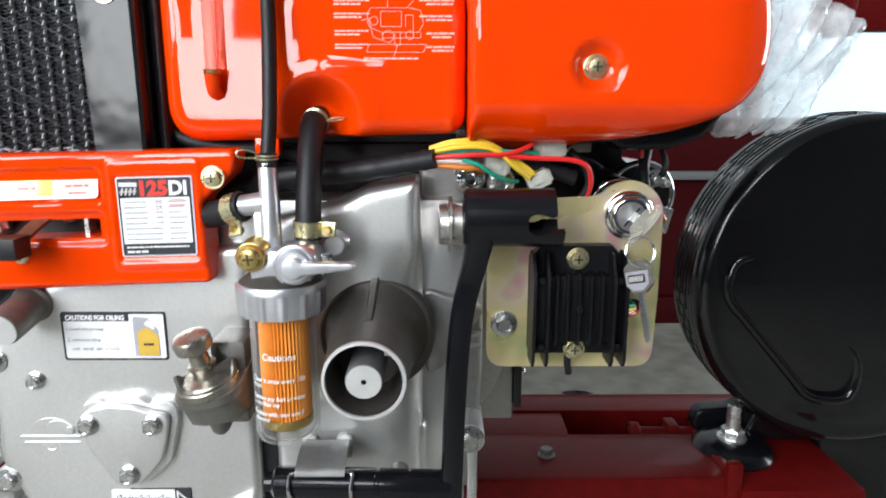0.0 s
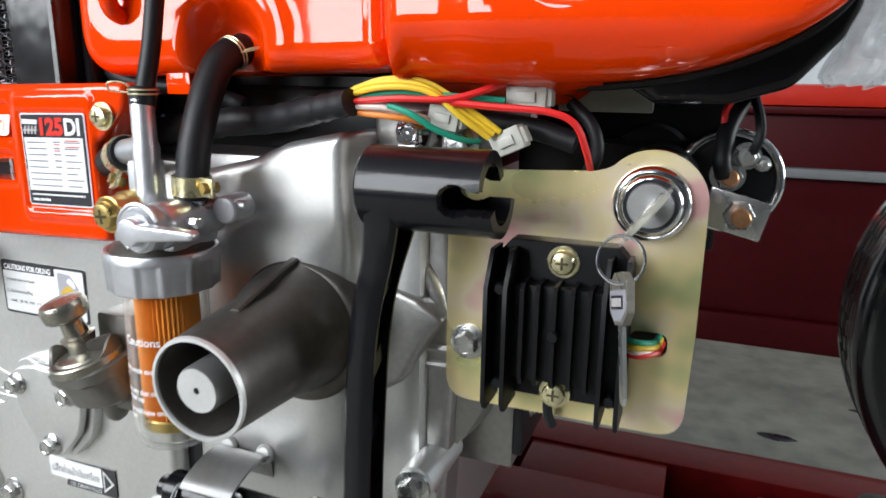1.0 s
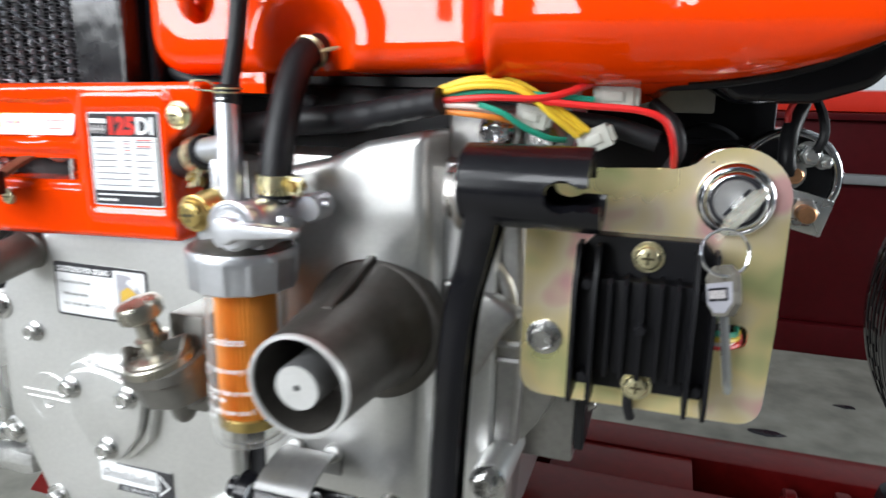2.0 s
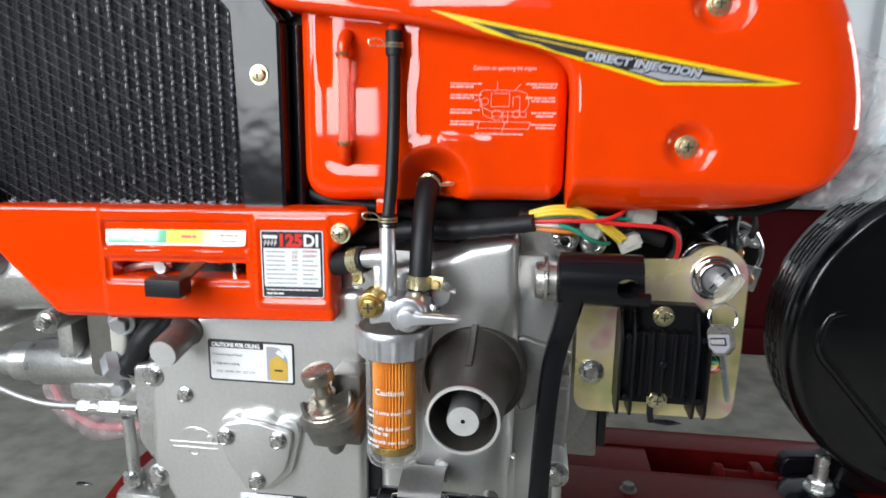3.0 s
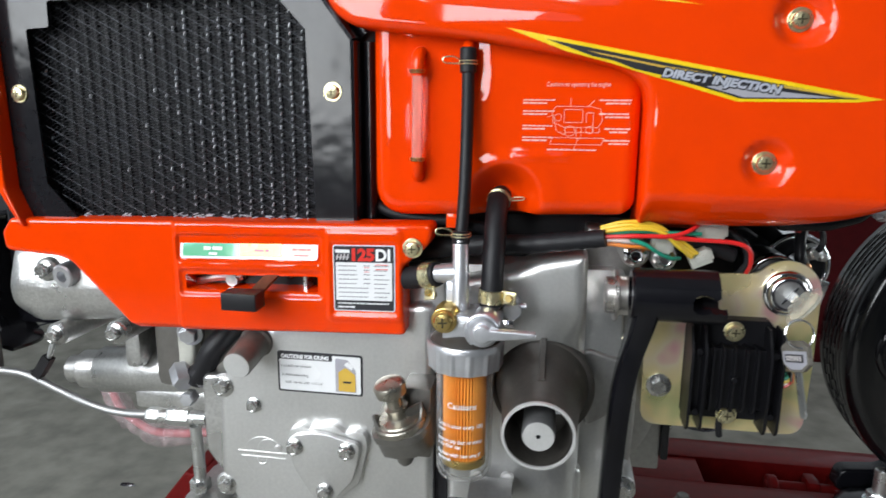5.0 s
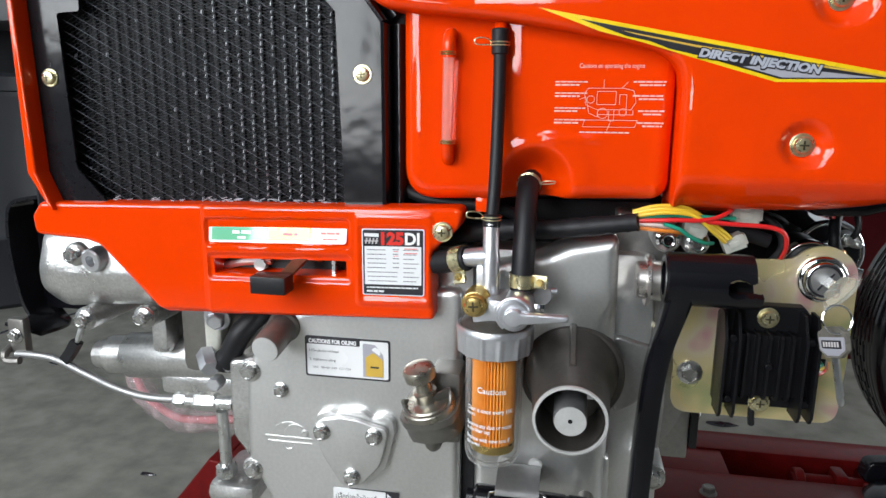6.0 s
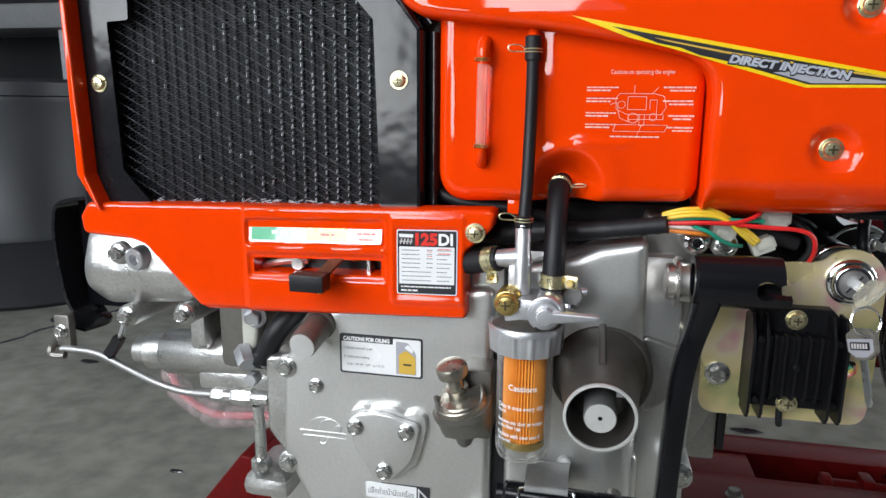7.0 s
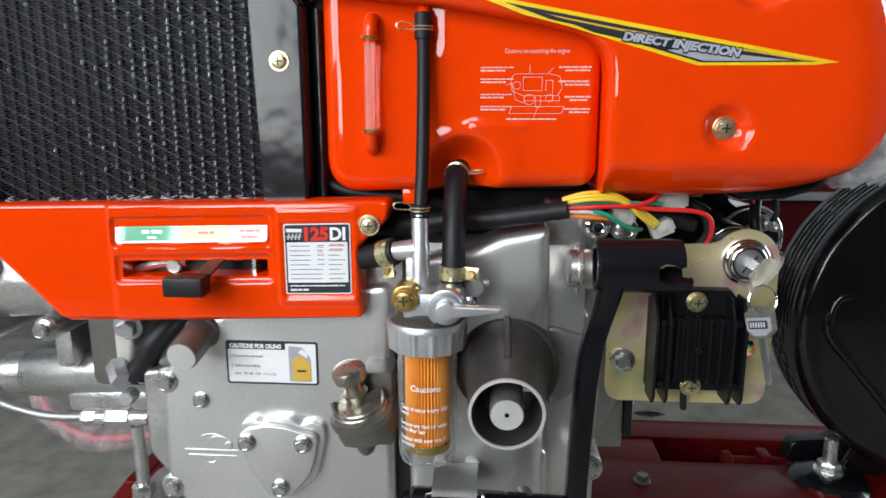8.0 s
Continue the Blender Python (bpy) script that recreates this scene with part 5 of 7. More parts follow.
def control_panel():
    t = thing("control_panel", (-0.36, 0.507, 0.70), "glossy orange enamelled control panel with a slot and stickers", "control panel")
    corners = [(-0.572, 0.788, 0.008), (-0.517, 0.783, 0.02), (-0.503, 0.778, 0.02), (-0.442, 0.7135, 0.012), (-0.176, 0.7165, 0.006), (-0.1785, 0.779, 0.010), (-0.1545, 0.8005, 0.012), (-0.1505, 0.8175, 0.008),
               (-0.564, 0.8195, 0.006), (-0.574, 0.806, 0.006)]
    outline = [(p.x, p.y + rise(p.x)) for p in rounded(corners)]
    slot_hole = [(p.x, p.y + rise(p.x)) for p in rect2(-0.3845, -0.2565, 0.7545, 0.7690, 0.002)]

    def relief(x, z):
        w = z - rise(x)
        h = -0.004 * ease((x + 0.396) / 0.006)
        h += 0.0032 * (pad(x, w, -0.390, -0.2525, 0.7815, 0.8065, 0.004, 0.003))
        h += 0.0028 * pad(x, w, -0.389, -0.252, 0.7500, 0.7735, 0.004, 0.004)
        h -= 0.0018 * pad(x, w, -0.2465, -0.178, 0.7300, 0.8120, 0.004, 0.004)
        h += 0.0018 * pad(x, w, -0.2425, -0.1825, 0.7360, 0.8010, 0.003, 0.003)
        h += 0.003 * ease((0.7195 - w) / 0.004)
        return h
    bm = bmesh.new()
    sheet(bm, outline, 0.506, 0.530, 0.004, 0.0015, relief, [slot_hole], closed_back=False)
    part("panel", bm, ORANGE, t)
    bm = bmesh.new()
    box(bm, -0.395, -0.245, 0.530, 0.534, 0.745, 0.785)
    part("slot_back", bm, PLASTIC, t)
    bm = bmesh.new()
    rod(bm, (-0.345, 0.524, 0.757), (-0.345, 0.516, 0.757), 0.006, 14)
    part("link_nut", bm, ZINC, t)
    bm = bmesh.new()
    rod(bm, (-0.297, 0.526, 0.770), (-0.285, 0.518, 0.770), 0.008, 14, 0.001)
    part("link_bush", bm, ZINC, t)
    bm = bmesh.new()
    box(bm, -0.2735, -0.2705, 0.514, 0.53, 0.74, 0.78)
    part("link_stop", bm, ZINC, t)
    bm = bmesh.new()
    sweep(bm, [(-0.385, 0.526, 0.752), (-0.36, 0.522, 0.758), (-0.335, 0.522, 0.760)], 0.004, 8)
    part("link_rod", bm, ZINC, t)
    # speed lever
    bm = bmesh.new()
    sweep(bm, [(-0.296, 0.528, 0.7700), (-0.300, 0.505, 0.7660), (-0.309, 0.488, 0.7540), (-0.313, 0.478, 0.7500)], 0, 4, 5, section=[(-0.0065, -0.0012), (0.0065, -0.0012), (0.0065, 0.0012), (-0.0065, 0.0012)])
    lev = part("speed_lever", bm, BROWN, t, "brown steel lever strip")
    bm = bmesh.new()
    box(bm, -0.331, -0.2990, 0.466, 0.486, 0.7435, 0.7590, 0.0012)
    part("knob", bm, PLASTIC, lev, "black block knob")
    bolt(t, (-0.317, 0.5035, 0.7385), 0.0055, "cross", material=YELLOWZINC, name="screw")
    bolt(t, (-0.1685, 0.5005, 0.7985), 0.0065, "cross", material=YELLOWZINC, name="screw")
    # speed scale in its window, leaning back a little
    before = set(t.children)
    tl = 0.027
    for name, x0, x1, m, y in (("scale_sticker", -0.3875, -0.2555, PAPERWHITE, 0.5046), ("green_band", -0.3845, -0.3290, INKGREEN, 0.5042), ("yellow_band", -0.3290, -0.2890, INKYELLOW, 0.5042)):
        bm = bmesh.new()
        z0, z1 = (0.7845, 0.8010) if m is PAPERWHITE else (0.7868, 0.7985)
        flat(bm, [(p.x, p.y + rise(p.x)) for p in rect2(x0, x1, z0, z1, 0.003 if m is PAPERWHITE else 0.0008)], y)
        st = part(name, bm, m, t, "glossy colour-banded speed scale" if m is PAPERWHITE else "")
    bars(t, "scale_print", ((-0.3640, -0.3460, 0.7925, 0.003), (-0.359, -0.351, 0.788, 0.0022)), 0.5039, WHITE, tl, -0.2)
    bars(t, "scale_print", ((-0.3150, -0.3010, 0.7915, 0.0022),), 0.5039, INKRED, tl, -0.2)
    bars(t, "scale_print", ((-0.2790, -0.2620, 0.7930, 0.0016), (-0.277, -0.264, 0.7880, 0.0012)), 0.5041, INKRED, tl, -0.2)
    bm = bmesh.new()
    flat(bm, [(p.x, p.y + rise(p.x)) for p in rect2(-0.2860, -0.2600, 0.7875, 0.7978, 0.002)], 0.5043)
    part("pale_band", bm, INKPINK, t)
    for ob in set(t.children) - before:
        for w in ob.data.vertices:
            p = w.co + SPOT[ob]
            w.co.y += 0.182 * (p.z - 0.7927 - rise(p.x)) - 0.0004
    # type plate
    y = 0.5006
    bm = bmesh.new()
    flat(bm, [(p.x, p.y + rise(p.x)) for p in rect2(-0.2395, -0.1855, 0.7405, 0.7985, 0.0015)], y)
    pl = part("type_plate", bm, INKBLACK, t, "black and white type plate sticker reading 125DI")
    bm = bmesh.new()
    flat(bm, [(p.x, p.y + rise(p.x)) for p in rect2(-0.2405, -0.1845, 0.7395, 0.7995, 0.002)], y + 0.0003)
    part("pale_border", bm, PAPERWHITE, pl)
    bm = bmesh.new()
    flat(bm, [(p.x, p.y + rise(p.x)) for p in rect2(-0.2380, -0.1870, 0.7495, 0.7840, 0.0006)], y - 0.0004)
    part("white_field", bm, PAPERWHITE, pl)
    zz = 0.7860 + rise(-0.222)
    lettering(pl, "type_number", "125", -0.2230, zz, y - 0.0005, 0.0100, INKRED, 0.0205, tilt=tl, stroke=0.0008)
    lettering(pl, "type_letters", "DI", -0.2015, zz + 0.0005, y - 0.0005, 0.0100, WHITE, 0.0130, tilt=tl, stroke=0.0005)
    bars(pl, "emblem_bars", ((-0.2380, -0.2250, 0.7925, 0.0030),), y - 0.0005, PAPERWHITE, tl, -0.2)
    bm = bmesh.new()
    for k in range(4):
        x = -0.2375 + 0.0031 * k
        flat(bm, [(x, 0.7862 + rise(x)), (x + 0.0012, 0.7862 + rise(x)), (x + 0.0024, 0.7915 + rise(x)), (x + 0.0012, 0.7915 + rise(x))], y - 0.0005)
    flat(bm, [(-0.2378, 0.7882 + rise(-0.2375)), (-0.2255, 0.7882 + rise(-0.2255)), (-0.2255, 0.7892 + rise(-0.2255)), (-0.2378, 0.7892 + rise(-0.2375))], y - 0.0007)
    part("emblem_bars", bm, INKPALE, pl)
    rows, red = [], []
    for k in range(8):
        z = 0.7805 - 0.0040 * k
        rows += [(-0.2355, -0.2185 + 0.010 * (k > 4), z, 0.0007), (-0.2030, -0.1895 - 0.002 * (k % 3), z, 0.0007)]
        if k < 5:
            rows += [(-0.2125, -0.2070, z + 0.0003, 0.0008)]
        if k in (0, 1):
            red += [(-0.2020, -0.1905, z + 0.0012, 0.0007), (-0.2120, -0.2075, z - 0.0012, 0.0006)]
    bars(pl, "small_print", rows, y - 0.0006, TINYPRINT, tl, -0.2)
    bars(pl, "small_print", red, y - 0.0006, INKRED, tl, -0.2)
    bars(pl, "small_print", ((-0.2365, -0.190, 0.7462, 0.0011), (-0.2365, -0.2210, 0.7425, 0.0016)), y - 0.0004, WHITE, tl, -0.2)


control_panel()

# ---------------------------------------------------------------- fuel tank with its sight tube


def fuel_tank():
    t = thing("fuel_tank", (-0.095, 0.62, 0.82), "glossy orange pressed steel fuel tank with white caution print", "fuel tank")

    def relief(x, z):
        h = np.full(np.shape(x), -0.0032)
        h += 0.0016 * pad(x, z, -0.1875, -0.1120, 0.8500, 1.02, 0.014, 0.016) * (0.35 + 0.65 * ease((z - 0.915) / 0.03))
        h -= 0.0018 * np.exp(-((z - 0.8775) / 0.0028) ** 2) * ease((x + 0.088) / 0.006) * ease((-0.034 - x) / 0.010)
        h -= 0.0016 * np.exp(-((x - 0.0065) / 0.0028) ** 2) * ease((0.912 - z) / 0.02)
        h += 0.0250 * disc(x, z, -0.0940, 0.8400, 0.0215, 0.026)
        h -= 0.0020 * (disc(x, z, -0.082, 0.846, 0.036, 0.014) - disc(x, z, -0.090, 0.842, 0.026, 0.014))
        return h
    bm = bmesh.new()
    sheet(bm, rounded([(-0.2085, 0.8215, 0.03), (0.0175, 0.8285, 0.018), (0.0175, 1.00, 0.02), (-0.2085, 1.00, 0.02)], 10), 0.524, 0.80, 0.014, 0.0022, relief)
    part("shell", bm, ORANGE, t)
    bm = bmesh.new()
    box(bm, -0.1445, -0.1260, 0.530, 0.545, 0.812, 0.826, 0.001)
    part("mounting_tab", bm, ORANGE, t)
    bm = bmesh.new()
    sweep(bm, [(-0.1660, 0.535, 0.9625), (-0.1660, 0.518, 0.9610), (-0.1662, 0.511, 0.9540), (-0.1664, 0.511, 0.943)], 0.0055, 14)
    part("sight_elbow", bm, ORANGE, t)
    bm = bmesh.new()
    sweep(bm, [(-0.1675, 0.535, 0.8590), (-0.1675, 0.520, 0.8590), (-0.1674, 0.513, 0.8640), (-0.1672, 0.511, 0.874)], 0.0054, 14)
    part("sight_elbow", bm, ORANGE, t)
    bm = bmesh.new()
    rod(bm, (-0.1664, 0.511, 0.950), (-0.1672, 0.511, 0.868), 0.0046, 18)
    tube = part("sight_tube", bm, SIGHT, t, "frosted clear fuel sight tube")
    for zc in (0.9455, 0.8730):
        bm = bmesh.new()
        for k in range(2):
            sweep(bm, [(-0.167 + 0.0062 * math.cos(a), 0.511 + 0.0062 * math.sin(a), zc + 0.0018 * k) for a in np.linspace(0, 2 * math.pi, 13)], 0.0007, 6, 2)
        part("wire_clip", bm, BRASS, tube)
    # feed nipples
    bm = bmesh.new()
    sweep(bm, [(-0.1245, 0.535, 0.9700), (-0.1245, 0.520, 0.9690), (-0.1245, 0.514, 0.9640), (-0.1245, 0.513, 0.955)], 0.0052, 14)
    part("upper_nipple", bm, ORANGE, t)
    bm = bmesh.new()
    sweep(bm, [(-0.0940, 0.5750, 0.8480), (-0.0950, 0.5640, 0.8450), (-0.0965, 0.5530, 0.8412)], 0.0078, 14)
    part("lower_nipple", bm, ORANGE, t)
    # caution print: title, call-outs and a small line drawing of an engine
    yp = 0.5203
    lettering(t, "caution_title", "Cautions on operating the engine", -0.0600, 0.9350, yp, 0.0036, INKPINK, 0.051)
    rows = []
    for k, z in enumerate((0.9235, 0.9145, 0.9025, 0.8930)):
        rows += [(-0.0790, -0.0530, z, 0.0010), (-0.0790, -0.0590, z - 0.0026, 0.0013), (-0.0170 + 0.005 * (k > 1), 0.0085, z - 0.002 * (k > 0), 0.0013), (-0.0120 + 0.004 * (k > 1), 0.0075, z - 0.0026 - 0.002 * (k > 0), 0.0013)]
    rows += [(-0.0580, -0.0180, 0.8830, 0.0012)]
    bars(t, "caution_print", rows, yp, INKPINK)
    bm = bmesh.new()

    def stroke(*pts):
        for a, b in zip(pts, pts[1:]):
            rod(bm, (a[0], yp, a[1]), (b[0], yp, b[1]), 0.00022, 4)
    stroke((-0.055, 0.9150), (-0.0520, 0.9190), (-0.0240, 0.9190), (-0.0160, 0.9170), (-0.0140, 0.9080), (-0.0175, 0.9020), (-0.0450, 0.9020), (-0.0540, 0.9060), (-0.055, 0.9150))
    stroke((-0.0450, 0.9165), (-0.0300, 0.9165), (-0.0300, 0.9060), (-0.0450, 0.9060), (-0.0450, 0.9165))
    stroke((-0.0590, 0.9100), (-0.0540, 0.9120), (-0.0510, 0.8990), (-0.0440, 0.8960), (-0.0440, 0.9020))
    stroke((-0.0440, 0.8980), (-0.0160, 0.8980), (-0.0160, 0.9020))
    stroke((-0.0350, 0.9020), (-0.0350, 0.8930), (-0.0310, 0.8930), (-0.0310, 0.9020))
    stroke((-0.0270, 0.9060), (-0.0270, 0.9140), (-0.0215, 0.9140), (-0.0215, 0.8990))
    stroke((-0.0540, 0.8935), (-0.0120, 0.8935), (-0.0140, 0.8880), (-0.0560, 0.8880), (-0.0540, 0.8935))
    stroke((-0.0330, 0.8930), (-0.0360, 0.8850))
    stroke((-0.0400, 0.9190), (-0.0400, 0.9260))
    stroke((-0.0260, 0.9190), (-0.0210, 0.9240))
    for cx, cz, r in ((-0.0400, 0.8990, 0.0042), (-0.0240, 0.9000, 0.0030), (-0.0500, 0.9100, 0.0030)):
        stroke(*[(cx + r * math.cos(a), cz + r * math.sin(a)) for a in np.linspace(0, 2 * math.pi, 12)])
    part("engine_drawing", bm, INKPINK, t)
    return t


fuel_tank()

# ---------------------------------------------------------------- hood


def hood_y(x, z):
    """Front face of the hood."""
    h = 0.4985 + 1.6 * np.maximum(z - 0.955, 0) ** 2
    h = h + 0.010 * ease((0.075 - x) / 0.03) * ease((0.905 - z) / 0.05) * ease((x - 0.0) / 0.02) * 0.35
    end = np.maximum((x - (0.187 - 2.4 * (z - 0.895) ** 2)) / 0.06, 0)
    under = np.maximum((0.852 - z) / 0.0255, 0) * ease((x - 0.01) / 0.02)
    h = h + np.hypot(0.022 * end ** 2.4, 0.0215 * under ** 1.5)
    # shallow pressed field behind the large decal, running out to the right
    qx, qz = 0.020 - (x + 0.171), 0.020 - (z - 1.0035 + 0.095 * (x + 0.150))
    edge = np.hypot(np.maximum(qx, 0), np.maximum(qz, 0)) + np.minimum(np.maximum(qx, qz), 0) - 0.020
    h = h + 0.0030 * ease(0.5 - edge / 0.010) * ease((0.060 - x) / 0.14)
    for cx, cz, r in ((0.1105, 0.877, 0.0145), (0.1255, 0.9840, 0.0175), (-0.2225, 1.022, 0.0120)):
        h = h + 0.0100 * disc(x, z, cx, cz, r, 0.0120)
    return h


def engine_hood():
    t = thing("engine_hood", (0.0, 0.65, 0.83), "glossy orange engine hood with yellow and black stripe decals", "hood")
    left = spline([(-0.2860, 1.120), (-0.2640, 1.060), (-0.2520, 1.030), (-0.2420, 1.003), (-0.2280, 0.9875), (-0.2050, 0.9800), (-0.128, 0.9715), (-0.060, 0.9605), (-0.0200, 0.9520), (0.0030, 0.9445), (0.0150, 0.9330), (0.0185, 0.9180)], 6)
    low = spline([(0.0190, 0.830), (0.0235, 0.8228), (0.060, 0.8212), (0.120, 0.8228), (0.1550, 0.8268), (0.1850, 0.8340), (0.2145, 0.8475), (0.2320, 0.8630), (0.2405, 0.8835), (0.2410, 0.9080), (0.2340, 0.9430), (0.2220, 0.9810), (0.2080, 1.0110), (0.1950, 1.0320), (0.160, 1.090), (0.130, 1.120)], 6)
    outline = [(p.x, p.y) for p in left + low]
    bm = bmesh.new()
    sheet(bm, outline, 0.0, 0.575, 0.009, 0.004, hood_y, closed_back=False)
    part("front_shell", bm, ORANGE, t)
    # the hood's far half, a little smaller, in black
    small = [(0.0 + (x - 0.0) * 0.985, 0.97 + (z - 0.97) * 0.985) for x, z in outline]
    bm = bmesh.new()
    sheet(bm, small, 0.574, 0.84)
    part("inner_liner", bm, BLACKPAINT, t)
    bm = bmesh.new()
    sweep(bm, [(p.x * 1.004, 0.566, 0.97 + (p.y - 0.97) * 1.006) for p in low[6:]], 0.0032, 8, 1)
    part("edge_trim", bm, RUBBER, t, "black rubber edge trim")
    bm = bmesh.new()
    sheet(bm, rounded([(0.132, 0.8230, 0.003), (0.150, 0.812, 0.01), (0.188, 0.813, 0.02), (0.216, 0.822, 0.02), (0.236, 0.846, 0.02), (0.246, 0.870, 0.01), (0.17, 0.862, 0.005)]), 0.570, 0.74, 0.006)
    part("end_cover", bm, BLACKPAINT, t, "black heat cover under the hood's end")
    bm = bmesh.new()
    sheet(bm, rounded([(-0.5680, 0.838, 0.004), (-0.5480, 0.803, 0.004), (-0.5440, 0.803, 0.002), (-0.5590, 0.838, 0.004), (-0.5650, 1.10, 0.002), (-0.5690, 1.10, 0.002)]), 0.5005, 0.524, 0.002)
    part("side_lip", bm, ORANGE, t, "narrow orange side lip beside the radiator")
    bm = bmesh.new()
    rows = []
    for k in range(13):
        x = 0.021 + 0.0085 * k
        drop = 0.011 * ease((0.121 - x) / 0.022)
        rows.append([bm.verts.new((x, y, z)) for y, z in ((0.528, 0.8260), (0.536, 0.8228), (0.552, 0.8216 - 0.3 * drop), (0.585, 0.8212 - drop), (0.590, 0.8240 - drop), (0.590, 0.836))])
    skin(bm, rows)
    part("lower_lip", bm, ORANGE, t)
    bm = bmesh.new()
    box(bm, 0.080, 0.143, 0.655, 0.662, 0.804, 0.836, 0.002)
    part("support_plate", bm, NYLON, t, "pale grey plate under the hood")
    bm = bmesh.new()
    box(bm, -0.58, -0.23, 0.515, 0.80, 1.032, 1.05, 0.004)
    part("top_panel", bm, ORANGE, t)
    for cx, cz in ((0.1105, 0.8770), (0.1255, 0.9840), (-0.2225, 1.0220)):
        bolt(t, (cx, float(hood_y(np.array(cx), np.array(cz))) - 0.0005, cz), 0.0068, "cross", material=YELLOWZINC, name="screw")

    def draped(name, pts, m, lift, label=""):
        """A decal that follows the hood's face."""
        dense = []
        for a, b in zip(pts, pts[1:] + pts[:1]):
            n = max(1, int((Vector(b) - Vector(a)).length / 0.004))
            dense += [Vector(a).lerp(Vector(b), k / n) for k in range(n)]
        bm = bmesh.new()
        sheet(bm, dense, -lift, 0.55, 0, 0.004, hood_y, closed_back=False)
        walls = [f for f in bm.faces if any(abs(w.co.y - 0.55) < 1e-6 for w in f.verts)]
        bmesh.ops.delete(bm, geom=walls, context="FACES")
        bmesh.ops.delete(bm, geom=[w for w in bm.verts if not w.link_faces], context="VERTS")
        return part(name, bm, m, t, label)
    draped("stripe", [(-0.0940, 0.9795), (0.1865, 0.9258), (0.168, 0.9238), (0.084, 0.9238), (0.026, 0.9408), (-0.013, 0.9527), (-0.047, 0.9615)], INKYELLOW, 0.0006, "yellow and black pointed stripe decal")
    draped("stripe_black", [(-0.0620, 0.9706), (-0.009, 0.9602), (0.025, 0.9535), (0.121, 0.9352), (0.170, 0.9261), (0.086, 0.9260), (0.028, 0.9430), (0.006, 0.9480), (-0.009, 0.9538), (-0.026, 0.9575)], INKBLACK, 0.0009)
    draped("stripe_line", [(-0.0300, 0.9618), (0.025, 0.9508), (0.173, 0.9262), (0.160, 0.9270), (0.025, 0.9492), (-0.020, 0.9588)], INKGOLD, 0.0012)
    draped("stripe_grey", [(0.083, 0.9365), (0.111, 0.9318), (0.153, 0.9270), (0.088, 0.9270), (0.060, 0.9350)], INKGREY, 0.0012)

    def on_hood(lift):
        return lambda x, z: float(hood_y(np.array(x), np.array(z))) - lift
    lettering(t, "stripe_lettering", "DIRECT INJECTION", 0.0262, 0.9424, on_hood(0.0017), 0.0064, INKBLACK, 0.0900, slant=0.30, tilt=-0.148, stroke=0.0011)
    lettering(t, "stripe_lettering", "DIRECT INJECTION", 0.0270, 0.9426, on_hood(0.0022), 0.0058, INKBLUEGREY, 0.0880, slant=0.30, tilt=-0.148, stroke=0.00045)
    draped("swoosh", [(-0.190, 1.060), (-0.155, 1.0250), (-0.092, 1.0120), (0.055, 0.9945), (-0.020, 1.0080), (-0.055, 1.0160), (-0.100, 1.0180), (-0.140, 1.0300), (-0.165, 1.060)], INKYELLOW, 0.0006)
    draped("swoosh_dark", [(-0.168, 1.060), (-0.150, 1.0300), (-0.095, 1.0175), (-0.080, 1.0200), (-0.130, 1.0340), (-0.150, 1.060)], INKGREY, 0.0009)
    draped("emblem_slab", [(-0.135, 1.060), (-0.125, 1.0320), (-0.105, 1.0320), (-0.060, 1.0100), (-0.046, 1.0110), (-0.075, 1.0330), (-0.070, 1.060)], INKBLUEGREY, 0.0012)
    draped("emblem_slab", [(-0.064, 1.060), (-0.070, 1.0330), (-0.058, 1.0330), (-0.050, 1.060)], INKBLUEGREY, 0.0012)
    draped("upper_swoosh", [(0.000, 1.0340), (0.110, 1.0225), (0.080, 1.0210), (0.030, 1.0220)], INKYELLOW, 0.0006)
    lettering(t, "type_number", "125", -0.0285, 1.0100, on_hood(0.0018), 0.0255, INKBLACK, 0.0680, slant=0.25, stroke=0.0024)
    lettering(t, "type_number", "125", -0.0270, 1.0112, on_hood(0.0024), 0.0240, INKYELLOW, 0.0640, slant=0.25, stroke=0.0012)
    lettering(t, "type_word", "PLUS", 0.0400, 1.0060, on_hood(0.0018), 0.0090, DECALGROUND, 0.0430, slant=0.3, stroke=0.0004)
    lettering(t, "type_plus", "+", 0.0860, 1.0125, on_hood(0.0018), 0.0090, INKBLACK, 0.0090, slant=0.3)


engine_hood()

# ---------------------------------------------------------------- fuel filter


